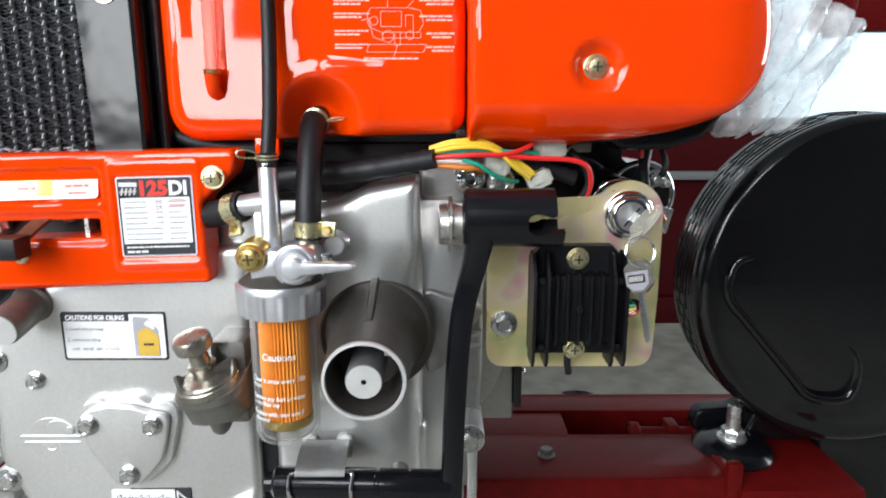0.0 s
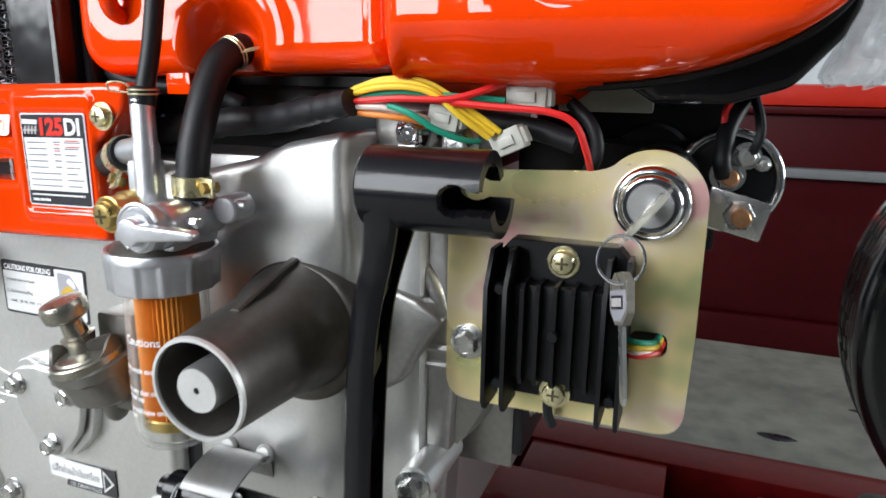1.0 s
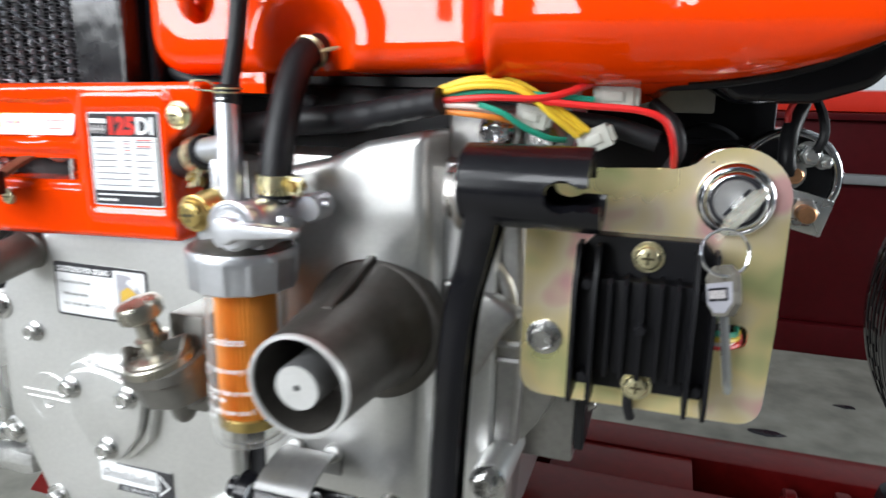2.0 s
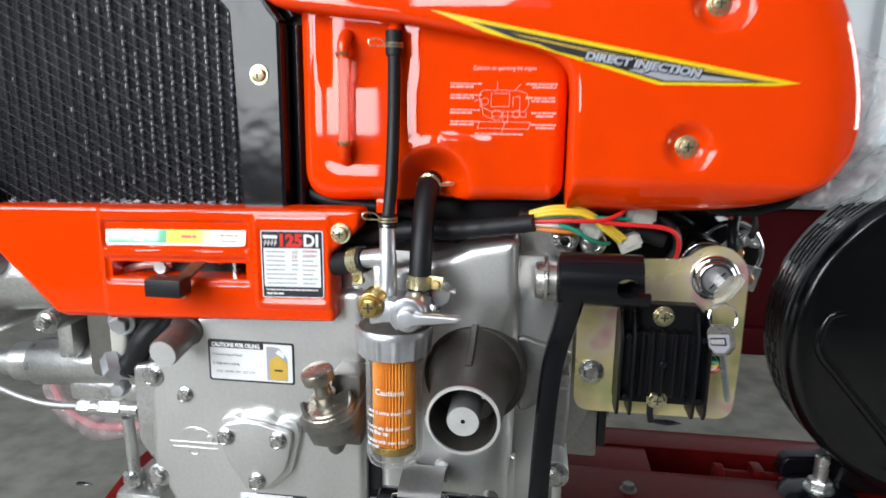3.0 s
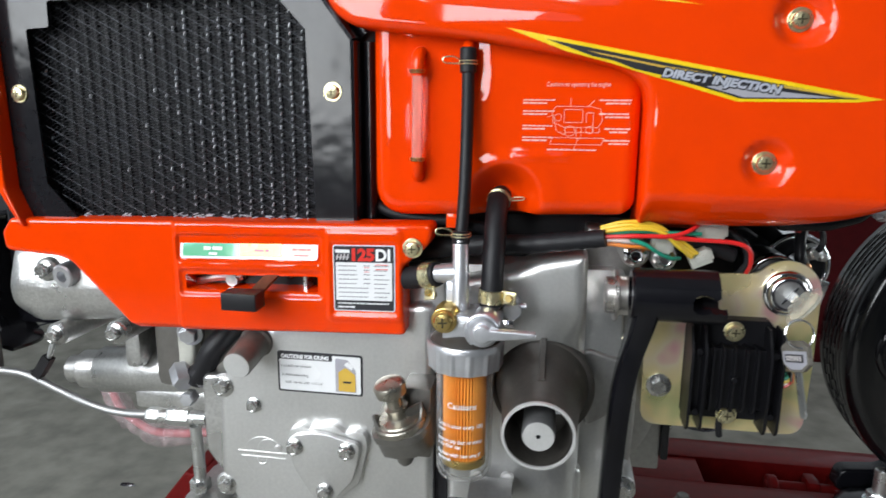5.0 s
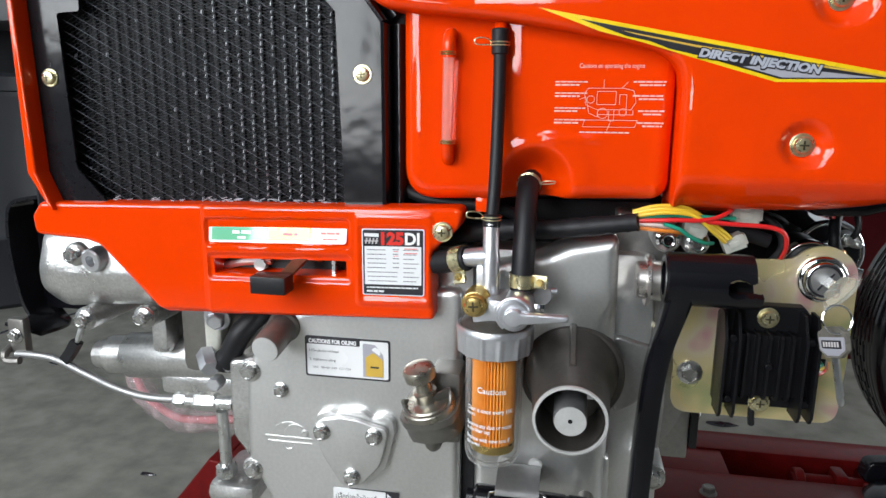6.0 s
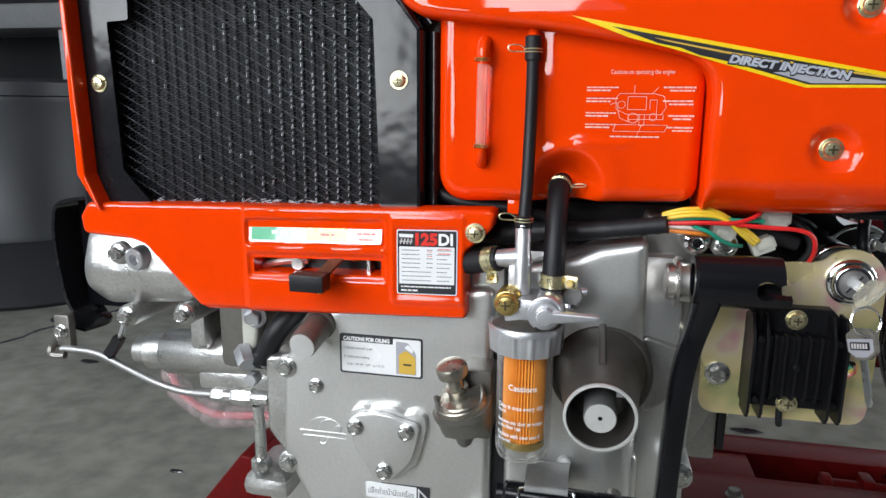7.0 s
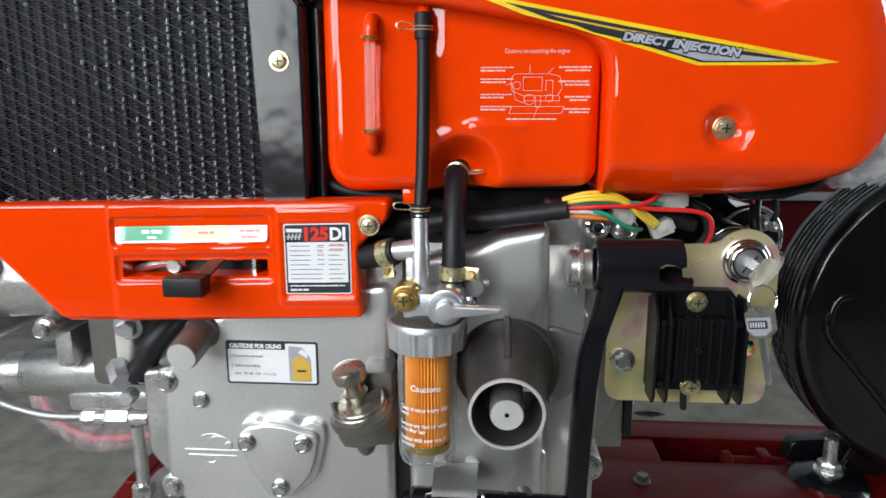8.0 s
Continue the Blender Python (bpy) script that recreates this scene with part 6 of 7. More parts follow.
def fuel_filter():
    t = thing("fuel_filter", (-0.1202, 0.490, 0.5980), "fuel filter with a clear bowl, orange element and alloy head", "fuel filter")
    cx, cy = -0.1202, 0.4900
    bm = bmesh.new()
    lathe(bm, (cx, cy, 0.5980), (0, 0, 1), [(0.0, 0.006), (0.0004, 0.018), (0.003, 0.0225), (0.009, 0.0243), (0.020, 0.0246), (0.1005, 0.0246), (0.1005, 0.0228), (0.020, 0.0228), (0.010, 0.0222), (0.005, 0.0195), (0.0035, 0.014), (0.0032, 0.004)], 40)
    bowl = part("bowl", bm, BOWL, t, "clear plastic bowl with white caution print", 60)
    bowl.visible_shadow = False
    bm = bmesh.new()
    lathe(bm, (cx, cy, 0.6150), (0, 0, 1), [(0.0, 0.0178), (0.085, 0.0178)], 168, wave=lambda a: 1 + 0.055 * math.cos(42 * a))
    part("filter_element", bm, FILTERPAPER, t, "orange pleated paper element", 20)
    bm = bmesh.new()
    lathe(bm, (cx, cy, 0.6085), (0, 0, 1), [(0, 0.0165), (0.002, 0.0195), (0.008, 0.0195), (0.009, 0.0185)], 32)
    part("element_cap", bm, BRASS, t, "brass end cap")
    bm = bmesh.new()

    def fluted(a):
        return 1 + 0.018 * max(-1, min(1, 5 * math.cos(13 * a) - 3.4))
    lathe(bm, (cx, cy, 0.7000), (0, 0, 1), [(0, 0.0300), (0.001, 0.0316), (0.017, 0.0326), (0.0205, 0.0326)], 144, wave=fluted)
    lathe(bm, (cx, cy, 0.7190), (0, 0, 1), [(0, 0.0332), (0.004, 0.0332), (0.0055, 0.0322), (0.0055, 0.0304), (0.003, 0.0295)], 64)
    part("clamp_ring", bm, ALLOY, t, "fluted alloy ring nut")
    bm = bmesh.new()
    lathe(bm, (cx, cy, 0.7180), (0, 0, 1), [(0, 0.0298), (0.006, 0.0300), (0.011, 0.026), (0.014, 0.020), (0.016, 0.012)], 40)
    part("head_cap", bm, PIPECAST, t)
    bm = bmesh.new()
    box(bm, -0.1380, -0.0930, 0.470, 0.510, 0.726, 0.750, 0.005)
    lathe(bm, (-0.1255, 0.489, 0.722), (0, 0, 1), [(0, 0.012), (0.02, 0.0085), (0.03, 0.0078), (0.062, 0.0076), (0.064, 0.0068), (0.088, 0.0066), (0.089, 0.006)], 24)
    lathe(bm, (-0.1255, 0.490, 0.7815), (-1, 0.25, -0.15), [(0, 0.0085), (0.012, 0.0082), (0.022, 0.0078)], 20)
    box(bm, -0.1370, -0.1220, 0.484, 0.500, 0.744, 0.775, 0.003)
    lathe(bm, (-0.1010, 0.512, 0.7420), (0, -1, 0), [(0, 0.0120), (0.034, 0.0130), (0.044, 0.0135), (0.047, 0.0125), (0.049, 0.0100), (0.051, 0.0095)], 28)
    lathe(bm, (-0.0992, 0.494, 0.742), (0, 0, 1), [(0, 0.0075), (0.018, 0.0070), (0.03, 0.0065)], 20)
    part("head", bm, ALLOY, t, "cast alloy head")
    bm = bmesh.new()
    arm = [Vector((-0.1025 + 0.0078 * math.cos(q), 0.7420 + 0.0078 * math.sin(q))) for q in np.radians(np.linspace(38, 322, 20))]
    sheet(bm, arm + [Vector((-0.0605, 0.7415)), Vector((-0.0595, 0.7445)), Vector((-0.0610, 0.7462))], 0.4470, 0.4530, 0.0016)
    rod(bm, (-0.1025, 0.466, 0.7420), (-0.1025, 0.4530, 0.7420), 0.0128, 28, 0.0020)
    sweep(bm, [(-0.1025 + 0.0135 * math.cos(q), 0.4560, 0.7425 + 0.0135 * math.sin(q)) for q in np.radians(np.linspace(20, 235, 14))], 0.0016, 8, 2)
    part("lever", bm, ALLOY, t, "alloy fuel cock lever")
    bm = bmesh.new()
    hexrod(bm, (-0.0880, 0.476, 0.7440), (-0.0790, 0.476, 0.7440), 0.0032)
    part("cock_screw", bm, CHROME, t)
    bm = bmesh.new()
    rod(bm, (-0.0960, 0.506, 0.7500), (-0.0700, 0.506, 0.7500), 0.0030, 10)
    rod(bm, (-0.0820, 0.520, 0.7470), (-0.0820, 0.500, 0.7470), 0.0085, 18, 0.001)
    part("outlet_union", bm, ALLOY, t)
    bm = bmesh.new()
    lathe(bm, (-0.1345, 0.487, 0.7470), (-0.06, -1, -0.06), [(0, 0.0110), (0.008, 0.0112), (0.010, 0.0102), (0.012, 0.0098), (0.020, 0.0096), (0.022, 0.0085)], 30, wave=lambda a: 1 + 0.012 * math.cos(30 * a))
    part("bleed_collar", bm, BRASS, t)
    bolt(t, (-0.1356, 0.4685, 0.7458), 0.0080, "cross", (-0.06, -1, -0.06), BRASS, "bleed_screw")
    # print on the bowl, bent round it
    for text, z, h, ang0, wide in (("Cautions", 0.6690, 0.0052, -0.48, 0.0255), ("Clean it once every 100", 0.6515, 0.0038, -0.95, 0.0440), ("hours", 0.6470, 0.0034, -0.95, 0.0095), ("Remove any dust or water", 0.6375, 0.0038, -0.95, 0.0440),
                                   ("in the filter cap", 0.6330, 0.0034, -0.95, 0.0240), ("Replace with new one if", 0.6250, 0.0038, -0.95, 0.0420), ("damaged", 0.6203, 0.0034, -0.95, 0.0150)):
        bm = letters(text, h, 0, wide, 0.0001)
        bmesh.ops.subdivide_edges(bm, edges=[e for e in bm.edges if e.calc_length() > 0.003], cuts=1)
        for w in bm.verts:
            a = ang0 + w.co.x / 0.0252
            w.co = Vector((cx + 0.0250 * math.sin(a), cy - 0.0250 * math.cos(a), z + w.co.y))
        part("caution_print", bm, WHITE, bowl)


fuel_filter()


def band_clamp(at, r, direction, label, ear=(1, 0, 0), material=None):
    """A hose clamp with its screw ear."""
    t = thing("hose_clamp", at, label, "hose clamp", "hose clamps")
    d = Vector(direction).normalized()
    o = Vector(at)
    bm = bmesh.new()
    lathe(bm, o - d * 0.0055, d, [(0, r), (0, r + 0.0012), (0.011, r + 0.0012), (0.011, r)], 28)
    part("band", bm, YELLOWZINC, t)
    e = Vector(ear).normalized()
    bm = bmesh.new()
    box(bm, -0.001, 0.013, -0.0012, 0.0012, -0.0055, 0.0055, 0.0005)
    side = d.cross(e)
    m = Matrix((e, side, d)).transposed().to_4x4()
    m.translation = o + e * r * 0.9
    bmesh.ops.transform(bm, verts=bm.verts, matrix=m)
    part("ear", bm, YELLOWZINC, t)
    bm = bmesh.new()
    c = o + e * (r + 0.0065)
    hexrod(bm, c - side * 0.004, c + side * 0.006, 0.0035)
    part("screw", bm, BRASS, t)


def wire_clip(at, r, direction, ear, label):
    t = thing("spring_clip", at, label, "hose clip", "spring clips")
    d, u, v = axes(direction)
    o, e = Vector(at), Vector(ear).normalized()
    bm = bmesh.new()
    for k in (-1, 1):
        sweep(bm, [o + d * 0.0012 * k + (u * math.cos(a) + v * math.sin(a)) * (r + 0.0006) for a in np.linspace(0, 2 * math.pi, 13)], 0.0006, 6, 2)
    tip = o + e * (r + 0.013)
    sweep(bm, [o + e * r + d * 0.0015, o + e * (r + 0.005) + d * 0.004, tip + d * 0.003, tip - d * 0.001, o + e * (r + 0.006) - d * 0.0015, o + e * r - d * 0.001], 0.0006, 6, 4)
    part("wire", bm, YELLOWZINC, t)


THIN_HOSE = rubber_hose("fuel_hose", [(-0.1245, 0.512, 0.9640), (-0.1240, 0.5105, 0.930), (-0.1242, 0.508, 0.890), (-0.1245, 0.500, 0.845), (-0.1255, 0.4920, 0.815), (-0.1255, 0.4895, 0.8060)], 0.0054, "thin black rubber fuel return hose with moulded ends")
for lo_end, hi_end, r_end in (((-0.1245, 0.512, 0.9655), (-0.1243, 0.5115, 0.945), 0.0070), ((-0.1255, 0.4905, 0.8170), (-0.1255, 0.4895, 0.8060), 0.0074)):
    bm = bmesh.new()
    rod(bm, lo_end, hi_end, r_end, 18, 0.001)
    part("end_sleeve", bm, RUBBER, THIN_HOSE)
rubber_hose("fuel_hose", [(-0.0965, 0.5540, 0.8415), (-0.0980, 0.5430, 0.8390), (-0.0990, 0.5270, 0.8320), (-0.0990, 0.5125, 0.8130), (-0.0990, 0.5000, 0.785), (-0.0992, 0.4950, 0.762), (-0.0992, 0.494, 0.7530)], 0.0096, "thick black rubber fuel hose from tank to filter")
rubber_hose("fuel_hose", [(-0.215, 0.532, 0.7600), (-0.190, 0.519, 0.7660), (-0.170, 0.507, 0.7705), (-0.1455, 0.4950, 0.7780)], 0.0100, "short black rubber hose behind the control panel")
band_clamp((-0.0992, 0.4950, 0.7615), 0.0100, (0.05, 0, 1), "gold zinc-plated hose clamp with a screw ear", (0.95, -0.3, 0))
band_clamp((-0.1530, 0.4990, 0.7758), 0.0104, (1, -0.5, 0.3), "gold zinc-plated hose clamp on the short hose", (0.1, -0.55, -0.8))
wire_clip((-0.0985, 0.5380, 0.8372), 0.0098, (0.15, 0.9, 0.38), (1, -0.3, 0.1), "gold wire spring clip on the thick hose")
wire_clip((-0.1244, 0.512, 0.9535), 0.0070, (0, 0, 1), (-1, -0.2, 0.05), "gold wire spring clip on the thin hose")
wire_clip((-0.1255, 0.4908, 0.8140), 0.0074, (0, 0, 1), (-1, -0.3, 0.1), "pale wire spring clip above the filter")

# ---------------------------------------------------------------- wiring


def wiring():
    t = thing("wiring_loom", (-0.09, 0.535, 0.79), "black taped wiring loom with coloured wires", "wiring loom")
    bm = bmesh.new()
    jag = [random.uniform(0.95, 1.06) for _ in range(70)]
    sweep(bm, [(-0.215, 0.56, 0.778), (-0.170, 0.552, 0.7865), (-0.115, 0.546, 0.7945), (-0.070, 0.538, 0.7985), (-0.035, 0.526, 0.8050), (-0.0060, 0.518, 0.8105)], lambda s: (0.0105 - 0.0030 * s) * jag[int(s * 60)], 14, 10)
    part("tape_sleeve", bm, RUBBER, t)
    runs = ((W_YELLOW, [(-0.010, 0.526, 0.8165), (0.012, 0.522, 0.8215), (0.035, 0.524, 0.8195), (0.055, 0.530, 0.8060), (0.070, 0.538, 0.7950)], 0.0021),
            (W_YELLOW, [(-0.010, 0.523, 0.8145), (0.014, 0.519, 0.8190), (0.038, 0.522, 0.8170), (0.056, 0.528, 0.8030), (0.068, 0.536, 0.7930)], 0.0021),
            (W_YELLOW, [(-0.010, 0.529, 0.8175), (0.010, 0.528, 0.8230), (0.034, 0.530, 0.8215), (0.060, 0.534, 0.8060), (0.073, 0.540, 0.7960)], 0.0021),
            (W_RED, [(-0.010, 0.522, 0.8105), (0.020, 0.519, 0.8130), (0.050, 0.524, 0.8135), (0.070, 0.536, 0.8200), (0.078, 0.56, 0.8260)], 0.0023),
            (W_RED, [(0.040, 0.524, 0.8125), (0.070, 0.528, 0.8100), (0.100, 0.532, 0.8080), (0.114, 0.536, 0.8020), (0.1190, 0.545, 0.7880), (0.120, 0.56, 0.7750)], 0.0023),
            (W_GREEN, [(-0.010, 0.525, 0.8125), (0.020, 0.523, 0.8165), (0.045, 0.528, 0.8150), (0.075, 0.540, 0.8130)], 0.0021),
            (W_GREEN, [(0.015, 0.521, 0.8095), (0.028, 0.522, 0.8050), (0.040, 0.528, 0.7970), (0.052, 0.536, 0.7915), (0.060, 0.545, 0.7900)], 0.0021),
            (W_WHITE, [(-0.010, 0.522, 0.8080), (0.012, 0.522, 0.8080), (0.028, 0.528, 0.8045), (0.036, 0.536, 0.8000)], 0.0020),
            (W_WHITE, [(-0.010, 0.525, 0.8070), (0.012, 0.526, 0.8065), (0.026, 0.532, 0.8030)], 0.0020),
            (W_ORANGE, [(-0.010, 0.523, 0.8050), (0.012, 0.522, 0.8035), (0.027, 0.528, 0.8015), (0.034, 0.537, 0.7985)], 0.0020))
    for m, pts, r in runs:
        bm = bmesh.new()
        sweep(bm, pts, r * 0.84, 8, 8)
        part("wire", bm, m, t, m.name.replace("_", " "))

    def connector(c, sx, sz, ang):
        bm = bmesh.new()
        box(bm, -sx, sx, -0.007, 0.007, -sz, sz, 0.001)
        box(bm, -sx * 0.5, sx * 0.5, -0.0085, -0.0065, -sz * 0.4, sz * 0.4, 0.0006)
        box(bm, sx * 0.9, sx * 1.25, -0.005, 0.005, -sz * 0.7, sz * 0.7, 0.0008)
        bmesh.ops.transform(bm, verts=bm.verts, matrix=pose(*c, 0, ang, 0))
        part("connector", bm, NYLON, t, "milky nylon wire connector")
    connector((0.042, 0.540, 0.8030), 0.009, 0.0062, 10)
    connector((0.0765, 0.547, 0.7910), 0.009, 0.0065, -25)
    connector((0.085, 0.552, 0.8150), 0.011, 0.0070, 0)
    bm = bmesh.new()
    sweep(bm, [(0.105, 0.57, 0.812), (0.118, 0.565, 0.800), (0.122, 0.565, 0.785), (0.115, 0.57, 0.770)], 0.0038, 10)
    sweep(bm, [(0.055, 0.565, 0.80), (0.085, 0.565, 0.797), (0.110, 0.565, 0.790)], 0.0065, 10)
    part("dark_sleeve", bm, RUBBER, t)


wiring()

# ---------------------------------------------------------------- starting crank


def crank():
    t = thing("starting_crank", (0.008, 0.497, 0.545), "black painted starting crank stored upright with a notched socket", "hand crank")
    y, z, r = 0.499, 0.7685, 0.0218
    bm = bmesh.new()
    n = 160
    xs = [0.0150, 0.0170, 0.03, 0.05] + [0.056 + 0.00056 * k for k in range(58)]
    outer, inner = [], []
    for x in xs:
        rr = r - (0.002 if x == xs[0] else 0)
        outer.append([(x, y + rr * math.sin(2 * math.pi * k / n), z + rr * math.cos(2 * math.pi * k / n)) for k in range(n)])
    vo = [[bm.verts.new(p) for p in ring] for ring in outer]
    vi = [[bm.verts.new((p[0], y + (p[1] - y) * 0.70, z + (p[2] - z) * 0.70)) for p in ring] for ring in outer]

    def cut(i, k):
        """The notch in the socket's open end, towards the viewer."""
        x = (xs[i] + xs[i + 1]) / 2
        a = 360 * (k + 0.5) / n
        s = r * radians(a - 266)
        back_s = r * radians(a - 88)
        rag = 0.0011 * noise.noise(Vector((x * 420, s * 420, 3.0)))
        hole = (x - 0.0690) ** 2 + s * s < (0.0086 + rag) ** 2 or (x - 0.069) ** 2 + back_s ** 2 < 0.0092 ** 2
        throat = x > 0.069 and (abs(s + 0.0005) < 0.0060 + rag or abs(back_s) < 0.006)
        short = x > 0.0815 and (a > 268 or a < 86)
        return hole or throat or short
    kept = {}
    for i in range(len(xs) - 1):
        for k in range(n):
            if not cut(i, k):
                kept[i, k] = 1
                bm.faces.new((vo[i][k], vo[i][(k + 1) % n], vo[i + 1][(k + 1) % n], vo[i + 1][k]))
                bm.faces.new((vi[i][k], vi[i + 1][k], vi[i + 1][(k + 1) % n], vi[i][(k + 1) % n]))
    for (i, k) in list(kept):
        k1 = (k + 1) % n
        if i == len(xs) - 2 or (i + 1, k) not in kept:
            bm.faces.new((vo[i + 1][k], vo[i + 1][k1], vi[i + 1][k1], vi[i + 1][k]))
        if i == 0:
            bm.faces.new((vo[0][k1], vo[0][k], vi[0][k], vi[0][k1]))
        elif (i - 1, k) not in kept:
            bm.faces.new((vo[i][k1], vo[i][k], vi[i][k], vi[i][k1]))
        if (i, k1) not in kept:
            bm.faces.new((vo[i][k1], vo[i + 1][k1], vi[i + 1][k1], vi[i][k1]))
        if (i, (k - 1) % n) not in kept:
            bm.faces.new((vo[i + 1][k], vo[i][k], vi[i][k], vi[i + 1][k]))
    for w in [w for w in bm.verts if not w.link_faces]:
        bm.verts.remove(w)
    part("socket", bm, BLACKPAINT, t, "black notched socket tube")
    bm = bmesh.new()
    lathe(bm, (0.0025, y + 0.031, z - 0.0105), (1, 0, 0), [(-0.0055, 0.0110), (-0.0055, 0.0150), (-0.0042, 0.0162), (0.0015, 0.0165), (0.0018, 0.0216), (0.0028, 0.0224), (0.0048, 0.0224), (0.0054, 0.0214), (0.0056, 0.0175), (0.013, 0.0172), (0.02, 0.0172), (0.03, 0.0172)], 48)
    part("end_bush", bm, TURNED, t, "bright turned metal end bush")
    bm = bmesh.new()
    sec = [(-0.0088, -0.0050), (-0.0084, -0.0088), (-0.0062, -0.0112), (0.0, -0.0120), (0.0062, -0.0112), (0.0084, -0.0092), (0.0084, -0.0072), (0.0010, -0.0062), (0.0010, 0.0075), (0.0082, 0.0085), (0.0082, 0.0105), (0.0070, 0.0115), (-0.0070, 0.0115), (-0.0082, 0.0100)]
    line = spline([(0.0275, y, 0.762), (0.0265, y, 0.7500), (0.0225, y, 0.7300), (0.0165, y, 0.7050), (0.0130, y, 0.6800), (0.0105, y, 0.6450), (0.0085, y, 0.6000), (0.0065, y, 0.5330)], 6)
    rings = []
    for i, c in enumerate(line):
        d = (line[min(i + 1, len(line) - 1)] - line[max(i - 1, 0)]).normalized()
        u = Vector((-d.z, 0, d.x))
        flare = 1 + 0.75 * max(0.0, (c.z - 0.722) / 0.04) ** 1.3
        rings.append([bm.verts.new(c + u * (p * (0.7 + 0.3 * flare)) + Vector((0, 1, 0)) * (q * flare)) for p, q in sec])
    skin(bm, rings)
    part("arm", bm, BLACKPAINT, t)
    for k in range(4):
        zc = 0.715 - 0.045 * k
        xc = 0.0215 - 0.0042 * k if k else 0.0225
        bm = bmesh.new()
        sweep(bm, [(xc, y - 0.0075, zc - 0.006), (xc, y, zc), (xc, y + 0.008, zc + 0.006)], 0, 4, 2, section=[(-0.0010, -0.0045), (0.0010, -0.0045), (0.0010, 0.0045), (-0.0010, 0.0045)])
        part("web_rib", bm, BLACKPAINT, t)
    bm = bmesh.new()
    lathe(bm, (-0.143, 0.497, 0.5530), (1, 0, -0.03), [(0, 0.0075), (0.006, 0.0080), (0.007, 0.0110), (0.009, 0.0128), (0.088, 0.0128), (0.089, 0.0118), (0.091, 0.0118), (0.092, 0.0128), (0.148, 0.0128), (0.150, 0.0115)], 32)
    part("grip", bm, BLACKPAINT, t, "black tubular grip")
    c = thing("crank_clip", (-0.097, 0.515, 0.56), "bent steel spring clip that holds the crank", "spring clip")
    bm = bmesh.new()
    sweep(bm, [(-0.097, 0.530, 0.556), (-0.097, 0.528, 0.570), (-0.097, 0.520, 0.5755), (-0.097, 0.506, 0.5750), (-0.097, 0.490, 0.570), (-0.097, 0.4835, 0.565)], 0, 4, 6, section=[(-0.001, -0.0195), (0.001, -0.0195), (0.001, 0.0195), (-0.001, 0.0195)])
    part("strap", bm, DULLSTEEL, c)
    bm = bmesh.new()
    rnd = [(-0.1215, 0.488, 0.5635), (-0.1215, 0.481, 0.5560), (-0.1205, 0.482, 0.5450), (-0.1195, 0.488, 0.5360), (-0.110, 0.489, 0.5345), (-0.085, 0.489, 0.5335), (-0.0735, 0.488, 0.5345), (-0.0725, 0.482, 0.5440), (-0.0725, 0.481, 0.5560), (-0.0725, 0.488, 0.5655)]
    sweep(bm, rnd + [(-0.085, 0.489, 0.5670), (-0.110, 0.489, 0.5655), rnd[0]], 0.0016, 8, 4)
    part("wire_loop", bm, CHROME, c)
    for sx in (-0.112, -0.083):
        bm = bmesh.new()
        lathe(bm, (sx, 0.533, 0.5715), (0, -1, 0.3), [(0, 0.0068), (0.006, 0.0068), (0.008, 0.005)], 16)
        part("rivet", bm, ENDFACE, c)


crank()

# ---------------------------------------------------------------- switch plate with rectifier and keys


